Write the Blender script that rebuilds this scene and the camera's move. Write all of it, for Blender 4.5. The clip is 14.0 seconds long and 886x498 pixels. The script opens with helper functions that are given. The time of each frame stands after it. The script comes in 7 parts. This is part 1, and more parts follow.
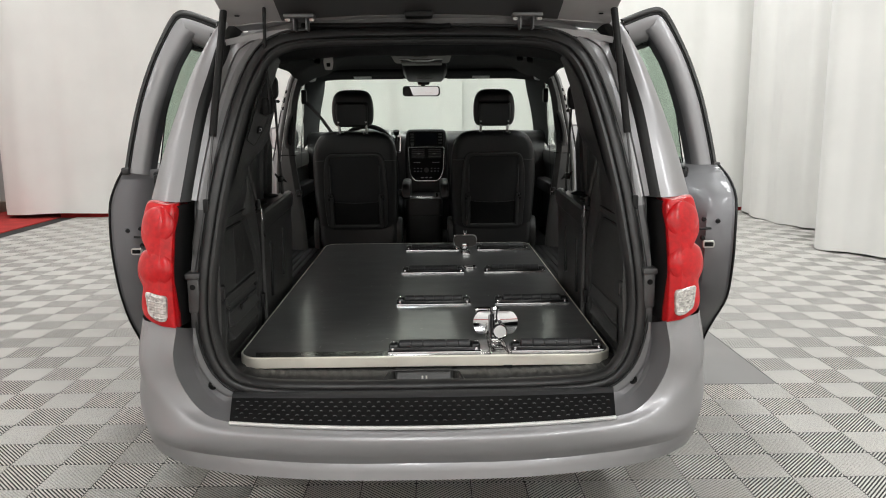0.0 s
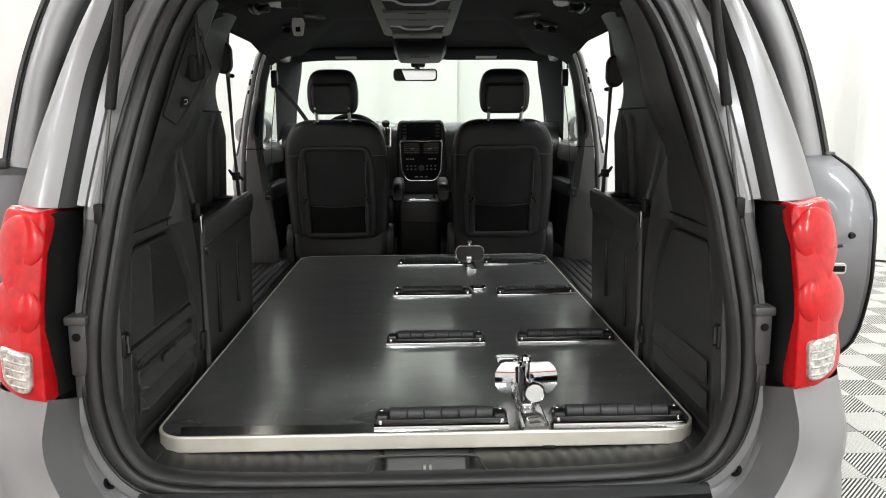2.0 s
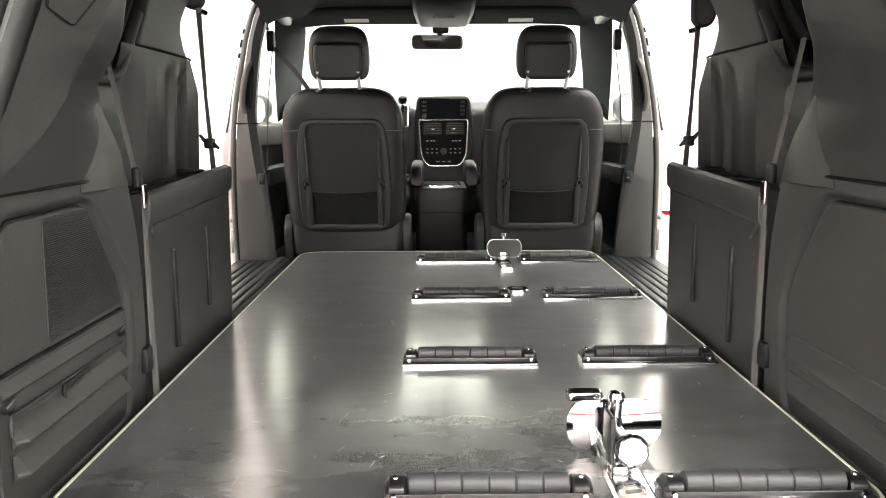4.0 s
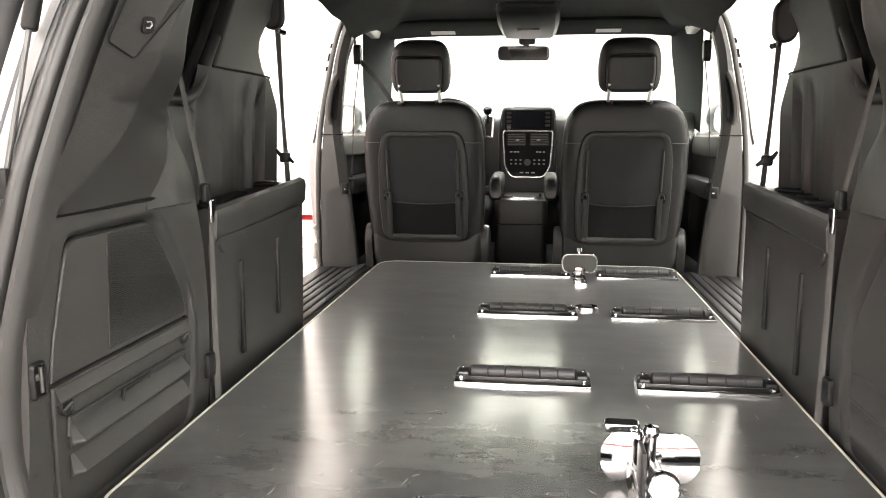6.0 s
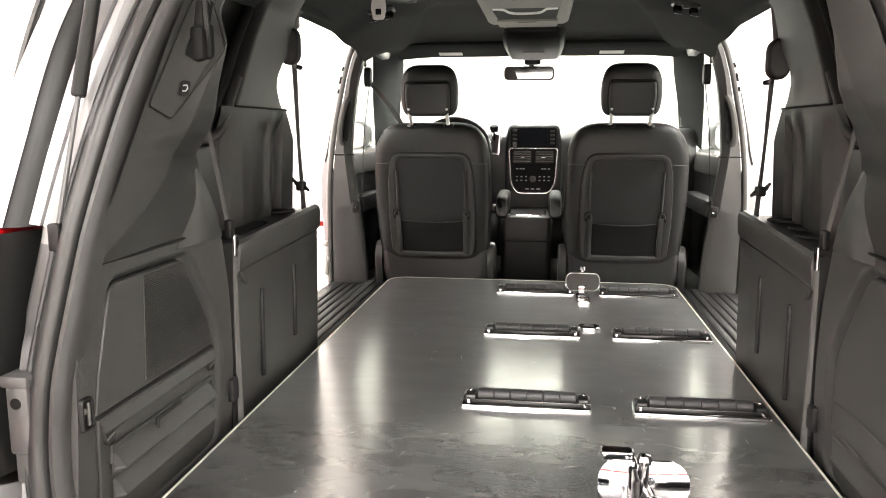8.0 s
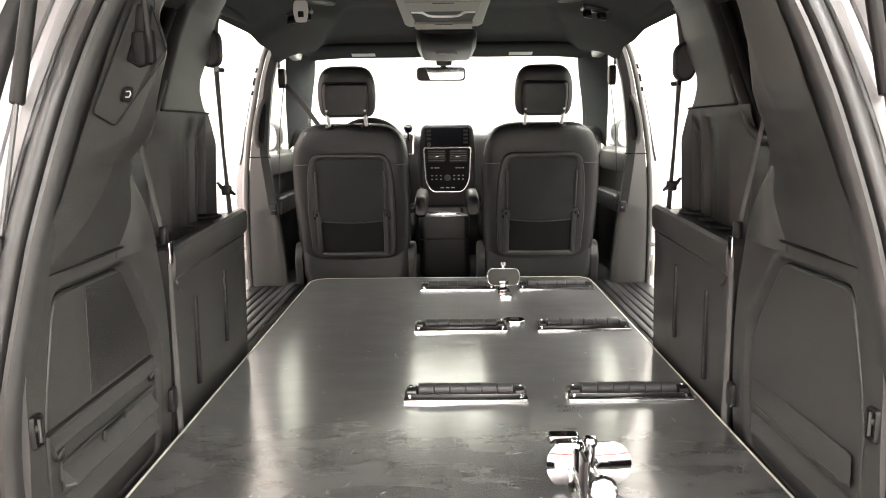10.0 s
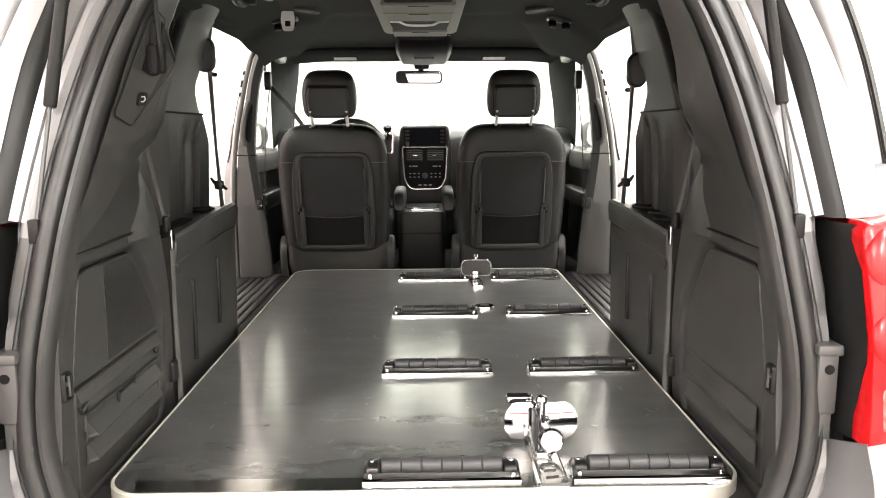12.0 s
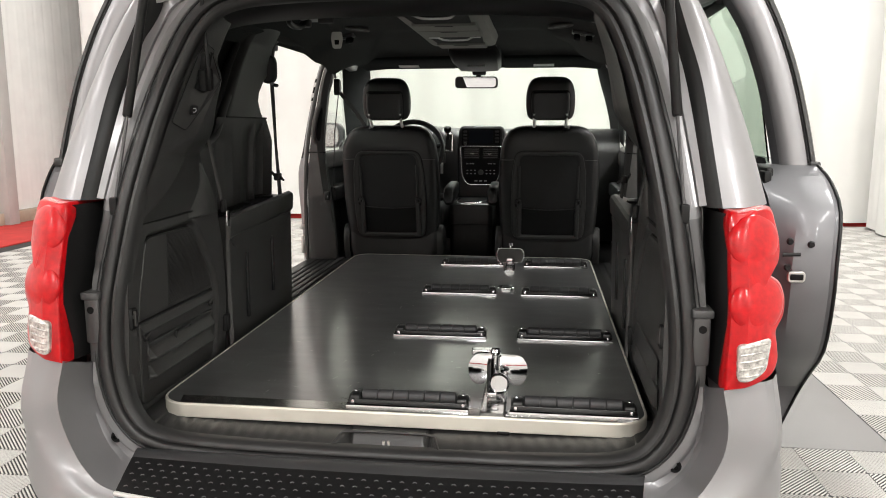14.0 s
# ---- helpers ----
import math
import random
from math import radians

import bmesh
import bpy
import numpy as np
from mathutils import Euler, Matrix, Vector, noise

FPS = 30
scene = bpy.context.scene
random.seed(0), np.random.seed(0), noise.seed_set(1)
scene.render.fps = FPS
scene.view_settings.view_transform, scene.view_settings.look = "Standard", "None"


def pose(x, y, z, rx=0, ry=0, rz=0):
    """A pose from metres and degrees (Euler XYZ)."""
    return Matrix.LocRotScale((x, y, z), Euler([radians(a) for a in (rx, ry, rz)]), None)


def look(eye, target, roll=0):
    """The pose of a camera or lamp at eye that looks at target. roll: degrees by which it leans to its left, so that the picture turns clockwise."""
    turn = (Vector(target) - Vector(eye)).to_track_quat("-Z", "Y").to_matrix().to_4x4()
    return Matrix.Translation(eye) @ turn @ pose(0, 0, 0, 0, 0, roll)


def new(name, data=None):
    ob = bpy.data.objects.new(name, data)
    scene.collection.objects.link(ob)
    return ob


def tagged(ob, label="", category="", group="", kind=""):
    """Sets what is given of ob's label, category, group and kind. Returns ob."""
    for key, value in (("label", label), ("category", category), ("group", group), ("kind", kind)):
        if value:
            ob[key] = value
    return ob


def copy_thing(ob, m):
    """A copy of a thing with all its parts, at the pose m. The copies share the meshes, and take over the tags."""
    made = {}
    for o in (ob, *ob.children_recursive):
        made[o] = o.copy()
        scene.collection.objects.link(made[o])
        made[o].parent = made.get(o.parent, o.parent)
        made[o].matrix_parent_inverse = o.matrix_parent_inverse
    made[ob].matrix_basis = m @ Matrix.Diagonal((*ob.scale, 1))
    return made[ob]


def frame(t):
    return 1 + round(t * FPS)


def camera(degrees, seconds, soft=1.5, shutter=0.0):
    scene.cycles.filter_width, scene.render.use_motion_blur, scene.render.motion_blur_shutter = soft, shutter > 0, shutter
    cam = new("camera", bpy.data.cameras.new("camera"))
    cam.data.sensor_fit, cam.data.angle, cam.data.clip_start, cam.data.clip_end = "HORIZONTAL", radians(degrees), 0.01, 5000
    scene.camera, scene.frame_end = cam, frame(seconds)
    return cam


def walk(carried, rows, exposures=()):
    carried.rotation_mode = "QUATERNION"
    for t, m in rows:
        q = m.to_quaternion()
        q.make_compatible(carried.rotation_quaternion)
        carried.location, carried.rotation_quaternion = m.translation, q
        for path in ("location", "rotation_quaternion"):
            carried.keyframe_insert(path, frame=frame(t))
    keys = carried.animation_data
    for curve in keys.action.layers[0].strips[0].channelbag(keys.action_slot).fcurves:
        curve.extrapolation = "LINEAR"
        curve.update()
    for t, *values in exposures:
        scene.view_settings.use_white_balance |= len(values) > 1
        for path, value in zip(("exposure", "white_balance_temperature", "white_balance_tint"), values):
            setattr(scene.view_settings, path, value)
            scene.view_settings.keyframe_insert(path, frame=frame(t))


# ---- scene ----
cam = camera(60.9, 14.0, 1.0)
PATH = [
    (0, (0.031, 0.053, 1.395), (0.061, 2.024, 1.058), -0.5),
    (0.5, (0.004, 0.234, 1.389), (0.039, 2.205, 1.051), -0.5),
    (1, (-0.01, 0.435, 1.355), (0.034, 2.405, 1.017), -0.5),
    (1.5, (-0.003, 0.66, 1.345), (0.049, 2.631, 1.009), -0.5),
    (2, (-0.005, 0.854, 1.318), (0.052, 2.825, 0.986), -0.4),
    (2.2, (-0.008, 0.943, 1.31), (0.05, 2.914, 0.981), -0.4),
    (4.3, (-0.04, 1.506, 1.157), (-0.042, 3.481, 0.841), -0.2),
    (4.5, (-0.034, 1.508, 1.154), (-0.052, 3.483, 0.843), -0.1),
    (5, (-0.005, 1.502, 1.164), (-0.099, 3.476, 0.856), 0.0),
    (5.5, (0.043, 1.491, 1.183), (-0.136, 3.458, 0.873), 0.0),
    (6, (0.069, 1.482, 1.206), (-0.183, 3.441, 0.896), 0.1),
    (6.5, (0.079, 1.466, 1.234), (-0.222, 3.418, 0.923), 0.0),
    (7, (0.089, 1.436, 1.266), (-0.229, 3.385, 0.954), -0.1),
    (7.2, (0.09, 1.425, 1.275), (-0.227, 3.375, 0.966), -0.0),
    (9.5, (0.01, 1.344, 1.304), (-0.065, 3.318, 0.991), -0.5),
    (10, (-0.008, 1.34, 1.304), (-0.018, 3.315, 0.991), -0.6),
    (10.5, (-0.02, 1.328, 1.309), (0.02, 3.303, 0.995), -0.6),
    (11, (-0.018, 1.28, 1.297), (0.047, 3.255, 0.983), -0.5),
    (11.5, (-0.007, 1.201, 1.292), (0.056, 3.175, 0.979), -0.4),
    (12, (0.013, 1.118, 1.307), (0.053, 3.093, 0.993), -0.3),
    (12.5, (0.055, 1.025, 1.305), (0.047, 3.001, 0.991), -0.2),
    (13, (0.128, 0.882, 1.307), (0.051, 2.856, 0.992), -0.1),
    (13.5, (0.215, 0.786, 1.328), (0.054, 2.754, 1.011), -0.0),
    (14, (0.356, 0.714, 1.324), (0.111, 2.673, 1.005), 0.0),
]
# the clip's camera opens up inside the van and closes again outside
EXPOSURES = [(0, -0.1, 6250, 8), (1.0, 0.02, 6200, 7), (2.0, 0.46, 6150, 6), (2.2, 0.64, 6200, 7), (4.3, 2.17, 6600, 11), (7.2, 2.22, 6650, 12), (9.5, 2.2, 6650, 12), (12.0, 1.98, 6650, 11), (13.0, 1.57, 6550, 10), (13.6, 0.68, 6400, 10), (14, 0.44, 6450, 10)]
walk(cam, [(t, look(eye, target, roll)) for t, eye, target, roll in PATH], EXPOSURES)

# ---- world and lights ----
world = bpy.data.worlds.new("world")
scene.world = world
world.use_nodes = True
world.node_tree.nodes["Background"].inputs[0].default_value = (0.75, 0.8, 0.85, 1)
world.node_tree.nodes["Background"].inputs[1].default_value = 0.15

LAMP_POWER = 86.0
LAMPS = [(x, y) for x in (-5.9, -0.3, 3.5) for y in (-3.6, 0.6, 4.8, 9.0)]
LAMP_SHARE = {-3.6: 1.8, 0.6: 0.95, 4.8: 0.9, 9.0: 0.85}
ROW_SHARE = {-5.9: 0.75, -0.3: 1.05, 3.5: 1.25}
CEILING_Z = 5.6
for lx, ly in LAMPS:
    lamp = bpy.data.lights.new("ceiling_lamp", "AREA")
    lamp.shape, lamp.size, lamp.size_y, lamp.energy, lamp.color = "RECTANGLE", 0.3, 2.4, LAMP_POWER * LAMP_SHARE[ly] * ROW_SHARE[lx], (1.0, 0.98, 0.955)
    ob = new("ceiling_lamp", lamp)
    ob.matrix_world = pose(lx, ly, CEILING_Z - 0.125)

# ---- materials ----


def nodes_of(name):
    m = bpy.data.materials.new(name)
    m.use_nodes = True
    nt = m.node_tree
    return m, nt, nt.nodes["Principled BSDF"]


def material(name, color, rough=0.5, metal=0.0, coat=0.0, grain=0.0, grain_scale=400.0, vary=0.12, vary_scale=4.0,
             rough_vary=0.0, spec=0.5, transmission=0.0, sheen=0.0, coat_rough=0.05, island=0.0, piece=0.0):
    """A principled material with colour variation at two scales, fine relief and uneven gloss."""
    m, nt, b = nodes_of(name)
    link = nt.links.new
    tc = nt.nodes.new("ShaderNodeTexCoord")
    big = nt.nodes.new("ShaderNodeTexNoise")
    big.inputs["Scale"].default_value, big.inputs["Detail"].default_value = vary_scale, 5
    fine = nt.nodes.new("ShaderNodeTexNoise")
    fine.inputs["Scale"].default_value, fine.inputs["Detail"].default_value = grain_scale, 2
    link(tc.outputs["Object"], big.inputs["Vector"])
    link(tc.outputs["Object"], fine.inputs["Vector"])
    mr = nt.nodes.new("ShaderNodeMapRange")
    mr.inputs["From Min"].default_value, mr.inputs["From Max"].default_value = 0.3, 0.7
    mr.inputs["To Min"].default_value, mr.inputs["To Max"].default_value = 1 - vary, 1 + vary
    link(big.outputs["Fac"], mr.inputs["Value"])
    value = mr.outputs["Result"]
    if piece or island:
        info = nt.nodes.new("ShaderNodeObjectInfo" if piece else "ShaderNodeNewGeometry")
        mr2 = nt.nodes.new("ShaderNodeMapRange")
        amount = piece or island
        mr2.inputs["To Min"].default_value, mr2.inputs["To Max"].default_value = 1 - amount, 1 + amount
        link(info.outputs["Random" if piece else "Random Per Island"], mr2.inputs["Value"])
        mul = nt.nodes.new("ShaderNodeMath")
        mul.operation = "MULTIPLY"
        link(value, mul.inputs[0]), link(mr2.outputs["Result"], mul.inputs[1])
        value = mul.outputs[0]
    scale = nt.nodes.new("ShaderNodeVectorMath")
    scale.operation = "SCALE"
    scale.inputs[0].default_value = color[:3]
    link(value, scale.inputs["Scale"])
    link(scale.outputs[0], b.inputs["Base Color"])
    b.inputs["Roughness"].default_value, b.inputs["Metallic"].default_value = rough, metal
    b.inputs["Coat Weight"].default_value, b.inputs["Coat Roughness"].default_value = coat, coat_rough
    b.inputs["Specular IOR Level"].default_value = spec
    b.inputs["Transmission Weight"].default_value = transmission
    b.inputs["Sheen Weight"].default_value = sheen
    if rough_vary:
        mr3 = nt.nodes.new("ShaderNodeMapRange")
        mr3.inputs["From Min"].default_value, mr3.inputs["From Max"].default_value = 0.3, 0.7
        mr3.inputs["To Min"].default_value, mr3.inputs["To Max"].default_value = rough - rough_vary, rough + rough_vary
        link(big.outputs["Fac"], mr3.inputs["Value"])
        link(mr3.outputs["Result"], b.inputs["Roughness"])
    if grain:
        bump = nt.nodes.new("ShaderNodeBump")
        bump.inputs["Strength"].default_value, bump.inputs["Distance"].default_value = grain, 0.001
        link(fine.outputs["Fac"], bump.inputs["Height"])
        link(bump.outputs["Normal"], b.inputs["Normal"])
    return m


def glass_material(name, color, rough=0.0):
    m, nt, b = nodes_of(name)
    b.inputs["Base Color"].default_value = (*color, 1)
    b.inputs["Transmission Weight"].default_value, b.inputs["Roughness"].default_value, b.inputs["IOR"].default_value = 1.0, rough, 1.2
    return m


def glow_material(name, color, strength):
    m, nt, b = nodes_of(name)
    b.inputs["Base Color"].default_value = (*color, 1)
    b.inputs["Emission Color"].default_value, b.inputs["Emission Strength"].default_value = (*color, 1), strength
    return m


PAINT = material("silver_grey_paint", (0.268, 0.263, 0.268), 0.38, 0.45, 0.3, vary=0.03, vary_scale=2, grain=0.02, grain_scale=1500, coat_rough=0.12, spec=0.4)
# Darker copy of the body paint: the open doors' shade is in its colour.
PAINT_SHADED = material("shaded_grey_paint", (0.155, 0.155, 0.161), 0.50, 0.35, 0.15, vary=0.06, grain=0.05, grain_scale=600)
# Silver gate paint made paler for light thrown up from the floor.
GATE_GREY = material("brightened_gate_paint", (0.56, 0.54, 0.535), 0.40, 0.55, vary=0.06, grain=0.1)
# The jamb's dark grey, lowered further for shade from the raised tailgate.
JAMB_PAINT = material("shade_darkened_grey", (0.075, 0.074, 0.074), 0.42, 0.3, 0.0, vary=0.08, grain=0.05, grain_scale=600)
# Body silver darkened in colour where the tailgate shades the jamb.
JAMB_SILVER = material("shaded_silver_jamb_paint", (0.205, 0.202, 0.204), 0.5, 0.2, 0.1, vary=0.06, grain=0.04, grain_scale=900, coat_rough=0.2, spec=0.3)
PILLAR_GREY = material("grey_pillar_plastic", (0.034, 0.0333, 0.032), 0.42, spec=0.6, grain=0.45, grain_scale=520, vary=0.10, vary_scale=3, rough_vary=0.06)
TRIM = material("charcoal_grained_plastic", (0.0245, 0.0241, 0.0233), 0.40, spec=0.56, grain=0.45, grain_scale=520, vary=0.10, vary_scale=3, rough_vary=0.06)
TRIM_SMOOTH = material("satin_black_plastic", (0.0080, 0.0080, 0.0081), 0.42, spec=0.28, grain=0.06, grain_scale=700, vary=0.1)
# The charcoal trim again, with the middle pillars' shade in its colour.
PILLAR_SHADED = material("shaded_charcoal_plastic", (0.0145, 0.0142, 0.0138), 0.42, spec=0.5, grain=0.45, grain_scale=520, vary=0.10, vary_scale=3, rough_vary=0.06)
TRIM_LIGHT = material("grey_grained_plastic", (0.066, 0.064, 0.060), 0.55, grain=0.25, grain_scale=900, vary=0.1)
# Real rubber, and black fillers for the shade in gaps and holes.
RUBBER_AND_SHADE = material("black_rubber_and_shade", (0.0055, 0.0055, 0.0055), 0.6, spec=0.15, grain=0.15, grain_scale=500, vary=0.2, vary_scale=9)
SEAL_RUBBER = material("dull_seal_rubber", (0.021, 0.0207, 0.0205), 0.42, spec=0.5, grain=0.1, grain_scale=500, vary=0.2, vary_scale=9)
HEADLINER = material("black_headliner_cloth", (0.0085, 0.0108, 0.0098), 0.95, spec=0.06, grain=0.5, grain_scale=1600, vary=0.12, sheen=0.06)
CARPET = material("charcoal_carpet", (0.010, 0.010, 0.010), 0.98, spec=0.05, grain=0.9, grain_scale=900, vary=0.3, vary_scale=20, sheen=0.2)
LEATHER = material("black_leather", (0.0084, 0.0086, 0.0089), 0.42, spec=0.38, grain=0.35, grain_scale=520, vary=0.12, vary_scale=6, rough_vary=0.06)
SEAT_PLASTIC = material("black_seat_plastic", (0.0185, 0.0183, 0.0180), 0.45, spec=0.42, grain=0.2, grain_scale=900)
MESH_CLOTH = material("black_mesh_cloth", (0.0068, 0.0068, 0.0068), 0.8, spec=0.12, grain=0.9, grain_scale=330)
SPEAKER = material("charcoal_speaker_mesh", (0.024, 0.0235, 0.0225), 0.6, grain=0.9, grain_scale=420, vary=0.06)
PAD_BAND = material("dark_grey_band_plastic", (0.036, 0.036, 0.037), 0.36, grain=0.15, grain_scale=900, vary=0.08)
# Paler than the pad: the glints on the curved studs are coloured in.
STUD_GLINT = material("stud_glint_plastic", (0.085, 0.085, 0.088), 0.3, vary=0.2, vary_scale=30)
STITCH = material("grey_stitching", (0.10, 0.10, 0.10), 0.8)
CHROME = material("polished_chrome", (0.60, 0.60, 0.615), 0.05, 1.0, vary=0.02, vary_scale=8, rough_vary=0.02)
STEEL = material("brushed_steel", (0.55, 0.54, 0.52), 0.3, 1.0, vary=0.06, vary_scale=20, grain=0.1, grain_scale=300)
ALUMINIUM = material("brushed_aluminium_edge", (0.72, 0.69, 0.61), 0.42, 0.55, vary=0.08, vary_scale=7, rough_vary=0.06)
POLISHED_STEEL = material("polished_steel_strip", (0.55, 0.55, 0.53), 0.17, 1.0, vary=0.08, vary_scale=9, rough_vary=0.03)
TONGUE_STEEL = material("satin_tongue_steel", (0.55, 0.55, 0.53), 0.45, 0.5, vary=0.05, vary_scale=20)
PANEL_CLOTH = material("black_seat_panel_cloth", (0.0108, 0.0110, 0.0112), 0.62, spec=0.3, grain=0.5, grain_scale=700, vary=0.14, vary_scale=7)
ROLLER_RUBBER = material("black_roller_rubber", (0.028, 0.028, 0.029), 0.48, grain=0.15, grain_scale=600)
GLOSS_BLACK = material("gloss_black_plastic", (0.008, 0.008, 0.008), 0.28, vary=0.05)
TAUPE = material("taupe_plastic", (0.15, 0.145, 0.13), 0.55, grain=0.2, grain_scale=900, vary=0.06)
BRIGHT_TRIM = material("bright_chrome_trim", (0.86, 0.86, 0.86), 0.22, 0.8, vary=0.03)
SATIN_SILVER = material("satin_silver_trim", (0.78, 0.78, 0.77), 0.3, 0.45, vary=0.05)
RED_LENS = material("red_lens", (0.46, 0.004, 0.007), 0.28, spec=0.25, coat=0.3, vary=0.2, vary_scale=55, coat_rough=0.03)
LENS_EDGE = material("pale_pink_lens", (0.72, 0.30, 0.30), 0.2, spec=0.5, coat=0.6, vary=0.08, vary_scale=30)
CLEAR_LENS = material("clear_lens", (0.50, 0.48, 0.45), 0.12, 0.5, 1.0, vary=0.55, vary_scale=95, grain=0.6, grain_scale=160)
STRAP_GREY = material("light_grey_webbing", (0.072, 0.070, 0.067), 0.7, grain=0.5, grain_scale=900)
STRAP = material("grey_webbing", (0.036, 0.0355, 0.035), 0.75, grain=0.5, grain_scale=900)
SCREEN = material("dark_screen", (0.008, 0.010, 0.015), 0.5, spec=0.06)
PANEL_BLACK = material("black_panel_plastic", (0.005, 0.005, 0.0055), 0.5, spec=0.1, vary=0.05)
LABEL_WHITE = material("pale_label", (0.8, 0.8, 0.77), 0.6)
SCRATCH = material("pale_scratch", (0.30, 0.30, 0.29), 0.6, vary=0.5, vary_scale=6)
ICON = material("pale_icon", (0.34, 0.34, 0.34), 0.5)
GLASS_GREEN = glass_material("green_tinted_glass", (0.50, 0.62, 0.53))
GLASS_CLEAR = glass_material("clear_glass", (0.86, 0.93, 0.88))
GLASS_DARK = glass_material("privacy_glass", (0.05, 0.055, 0.055))
CURTAIN = material("white_curtain_cloth", (0.76, 0.755, 0.725), 0.85, grain=0.3, grain_scale=250, vary=0.035, vary_scale=1.3, sheen=0.3)
WALL_WHITE = material("white_corrugated_metal", (0.82, 0.815, 0.79), 0.5, vary=0.04)
WALL_RED = material("red_wall_paint", (0.42, 0.03, 0.03), 0.6, vary=0.08)
WALL_GREY = material("grey_wall_paint", (0.45, 0.44, 0.42), 0.7, vary=0.06)
CEILING_MAT = material("white_ceiling_paint", (0.7, 0.69, 0.67), 0.8, vary=0.04)
RED_CARPET = material("red_carpet", (0.48, 0.03, 0.025), 0.95, grain=0.8, grain_scale=400, vary=0.15)
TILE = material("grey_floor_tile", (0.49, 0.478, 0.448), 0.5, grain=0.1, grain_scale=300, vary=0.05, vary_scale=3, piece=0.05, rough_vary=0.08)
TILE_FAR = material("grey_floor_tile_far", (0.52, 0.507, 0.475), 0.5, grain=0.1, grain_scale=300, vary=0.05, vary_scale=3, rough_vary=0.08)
SUBFLOOR = material("dark_subfloor", (0.026, 0.0255, 0.0245), 0.85, vary=0.3, vary_scale=8)
PLATE_GREY = material("grey_floor_plate", (0.175, 0.170, 0.166), 0.5, vary=0.06, vary_scale=3, grain=0.1, rough_vary=0.08)
BROWN_BLOCK = material("tan_block", (0.42, 0.35, 0.27), 0.8, vary=0.15, vary_scale=5)
LAMP_GLOW = glow_material("lamp_diffuser", (1.0, 0.98, 0.955), 6.0)


def deck_laminate():
    """Black laminate under a hazy clear top, with thin dust, wiped smears and small scuffs."""
    m, nt, b = nodes_of("black_deck_laminate")
    link = nt.links.new
    tc = nt.nodes.new("ShaderNodeTexCoord")

    def cloud(size, turn, scale, detail, low, high):
        """Soft noise drawn out along one way, spread to 0..1."""
        mp = nt.nodes.new("ShaderNodeMapping")
        mp.inputs["Scale"].default_value, mp.inputs["Rotation"].default_value = size, (0, 0, turn)
        mp.inputs["Location"].default_value = (3.71, 1.37, 0.43)
        link(tc.outputs["Object"], mp.inputs["Vector"])
        nz = nt.nodes.new("ShaderNodeTexNoise")
        nz.inputs["Scale"].default_value, nz.inputs["Detail"].default_value = scale, detail
        link(mp.outputs["Vector"], nz.inputs["Vector"])
        mr = nt.nodes.new("ShaderNodeMapRange")
        mr.interpolation_type = "SMOOTHSTEP"
        mr.inputs["From Min"].default_value, mr.inputs["From Max"].default_value = low, high
        link(nz.outputs["Fac"], mr.inputs["Value"])
        return mr.outputs["Result"]

    wide = cloud((0.8, 1.5, 1.0), 0.35, 3.2, 4, 0.20, 0.85)
    scuff = cloud((0.7, 1.6, 1.0), -0.25, 12.0, 5, 0.30, 0.95)
    speck = cloud((1.0, 1.0, 1.0), 0.0, 310.0, 2, 0.20, 0.80)
    total = None
    for cover, share in ((scuff, 0.54), (wide, 0.32), (speck, 0.14)):
        add = nt.nodes.new("ShaderNodeMath")
        add.operation = "MULTIPLY_ADD"
        add.inputs[1].default_value, add.inputs[2].default_value = share, 0.0
        link(cover, add.inputs[0])
        if total:
            link(total, add.inputs[2])
        total = add.outputs[0]
    base = nt.nodes.new("ShaderNodeMix")
    base.data_type = "RGBA"
    base.inputs["A"].default_value, base.inputs["B"].default_value = (0.008, 0.0083, 0.0086, 1), (0.088, 0.0885, 0.0880, 1)
    link(total, base.inputs["Factor"])
    link(base.outputs["Result"], b.inputs["Base Color"])
    b.inputs["Roughness"].default_value = 0.42
    b.inputs["Specular IOR Level"].default_value = 0.6
    b.inputs["Coat Weight"].default_value, b.inputs["Coat IOR"].default_value = 1.0, 3.4
    b.inputs["Sheen Weight"].default_value, b.inputs["Sheen Roughness"].default_value = 0.07, 0.45
    b.inputs["Coat Roughness"].default_value = 0.18
    return m


DECK = deck_laminate()

# ---- building helpers ----


def thing(name, label, category, group="", at=(0, 0, 0), kind=""):
    ob = new(name)
    ob.location = at
    ob.empty_display_size = 0.05
    return tagged(ob, label, category, group, kind)


def finish(name, bm, mat, smooth=35):
    bmesh.ops.remove_doubles(bm, verts=bm.verts, dist=1e-5)
    bmesh.ops.recalc_face_normals(bm, faces=bm.faces)
    me = bpy.data.meshes.new(name)
    bm.to_mesh(me)
    bm.free()
    me.materials.append(mat)
    if smooth:
        me.shade_smooth()
        me.set_sharp_from_angle(angle=radians(smooth))
    return me


def part(name, bm, mat, parent, label="", smooth=35):
    """One mesh, given in world places, as a part of a thing or of a part."""
    ob = new(name, finish(name, bm, mat, smooth))
    ob.parent = parent
    base = parent
    while base.parent:
        base = base.parent
    if parent is base:
        ob.matrix_parent_inverse = Matrix.Translation(base.location).inverted()
    return tagged(ob, label)


def whole(name, bm, mat, label, category, kind="", group="", smooth=35):
    return tagged(new(name, finish(name, bm, mat, smooth)), label, category, group, kind)


def BM():
    return bmesh.new()


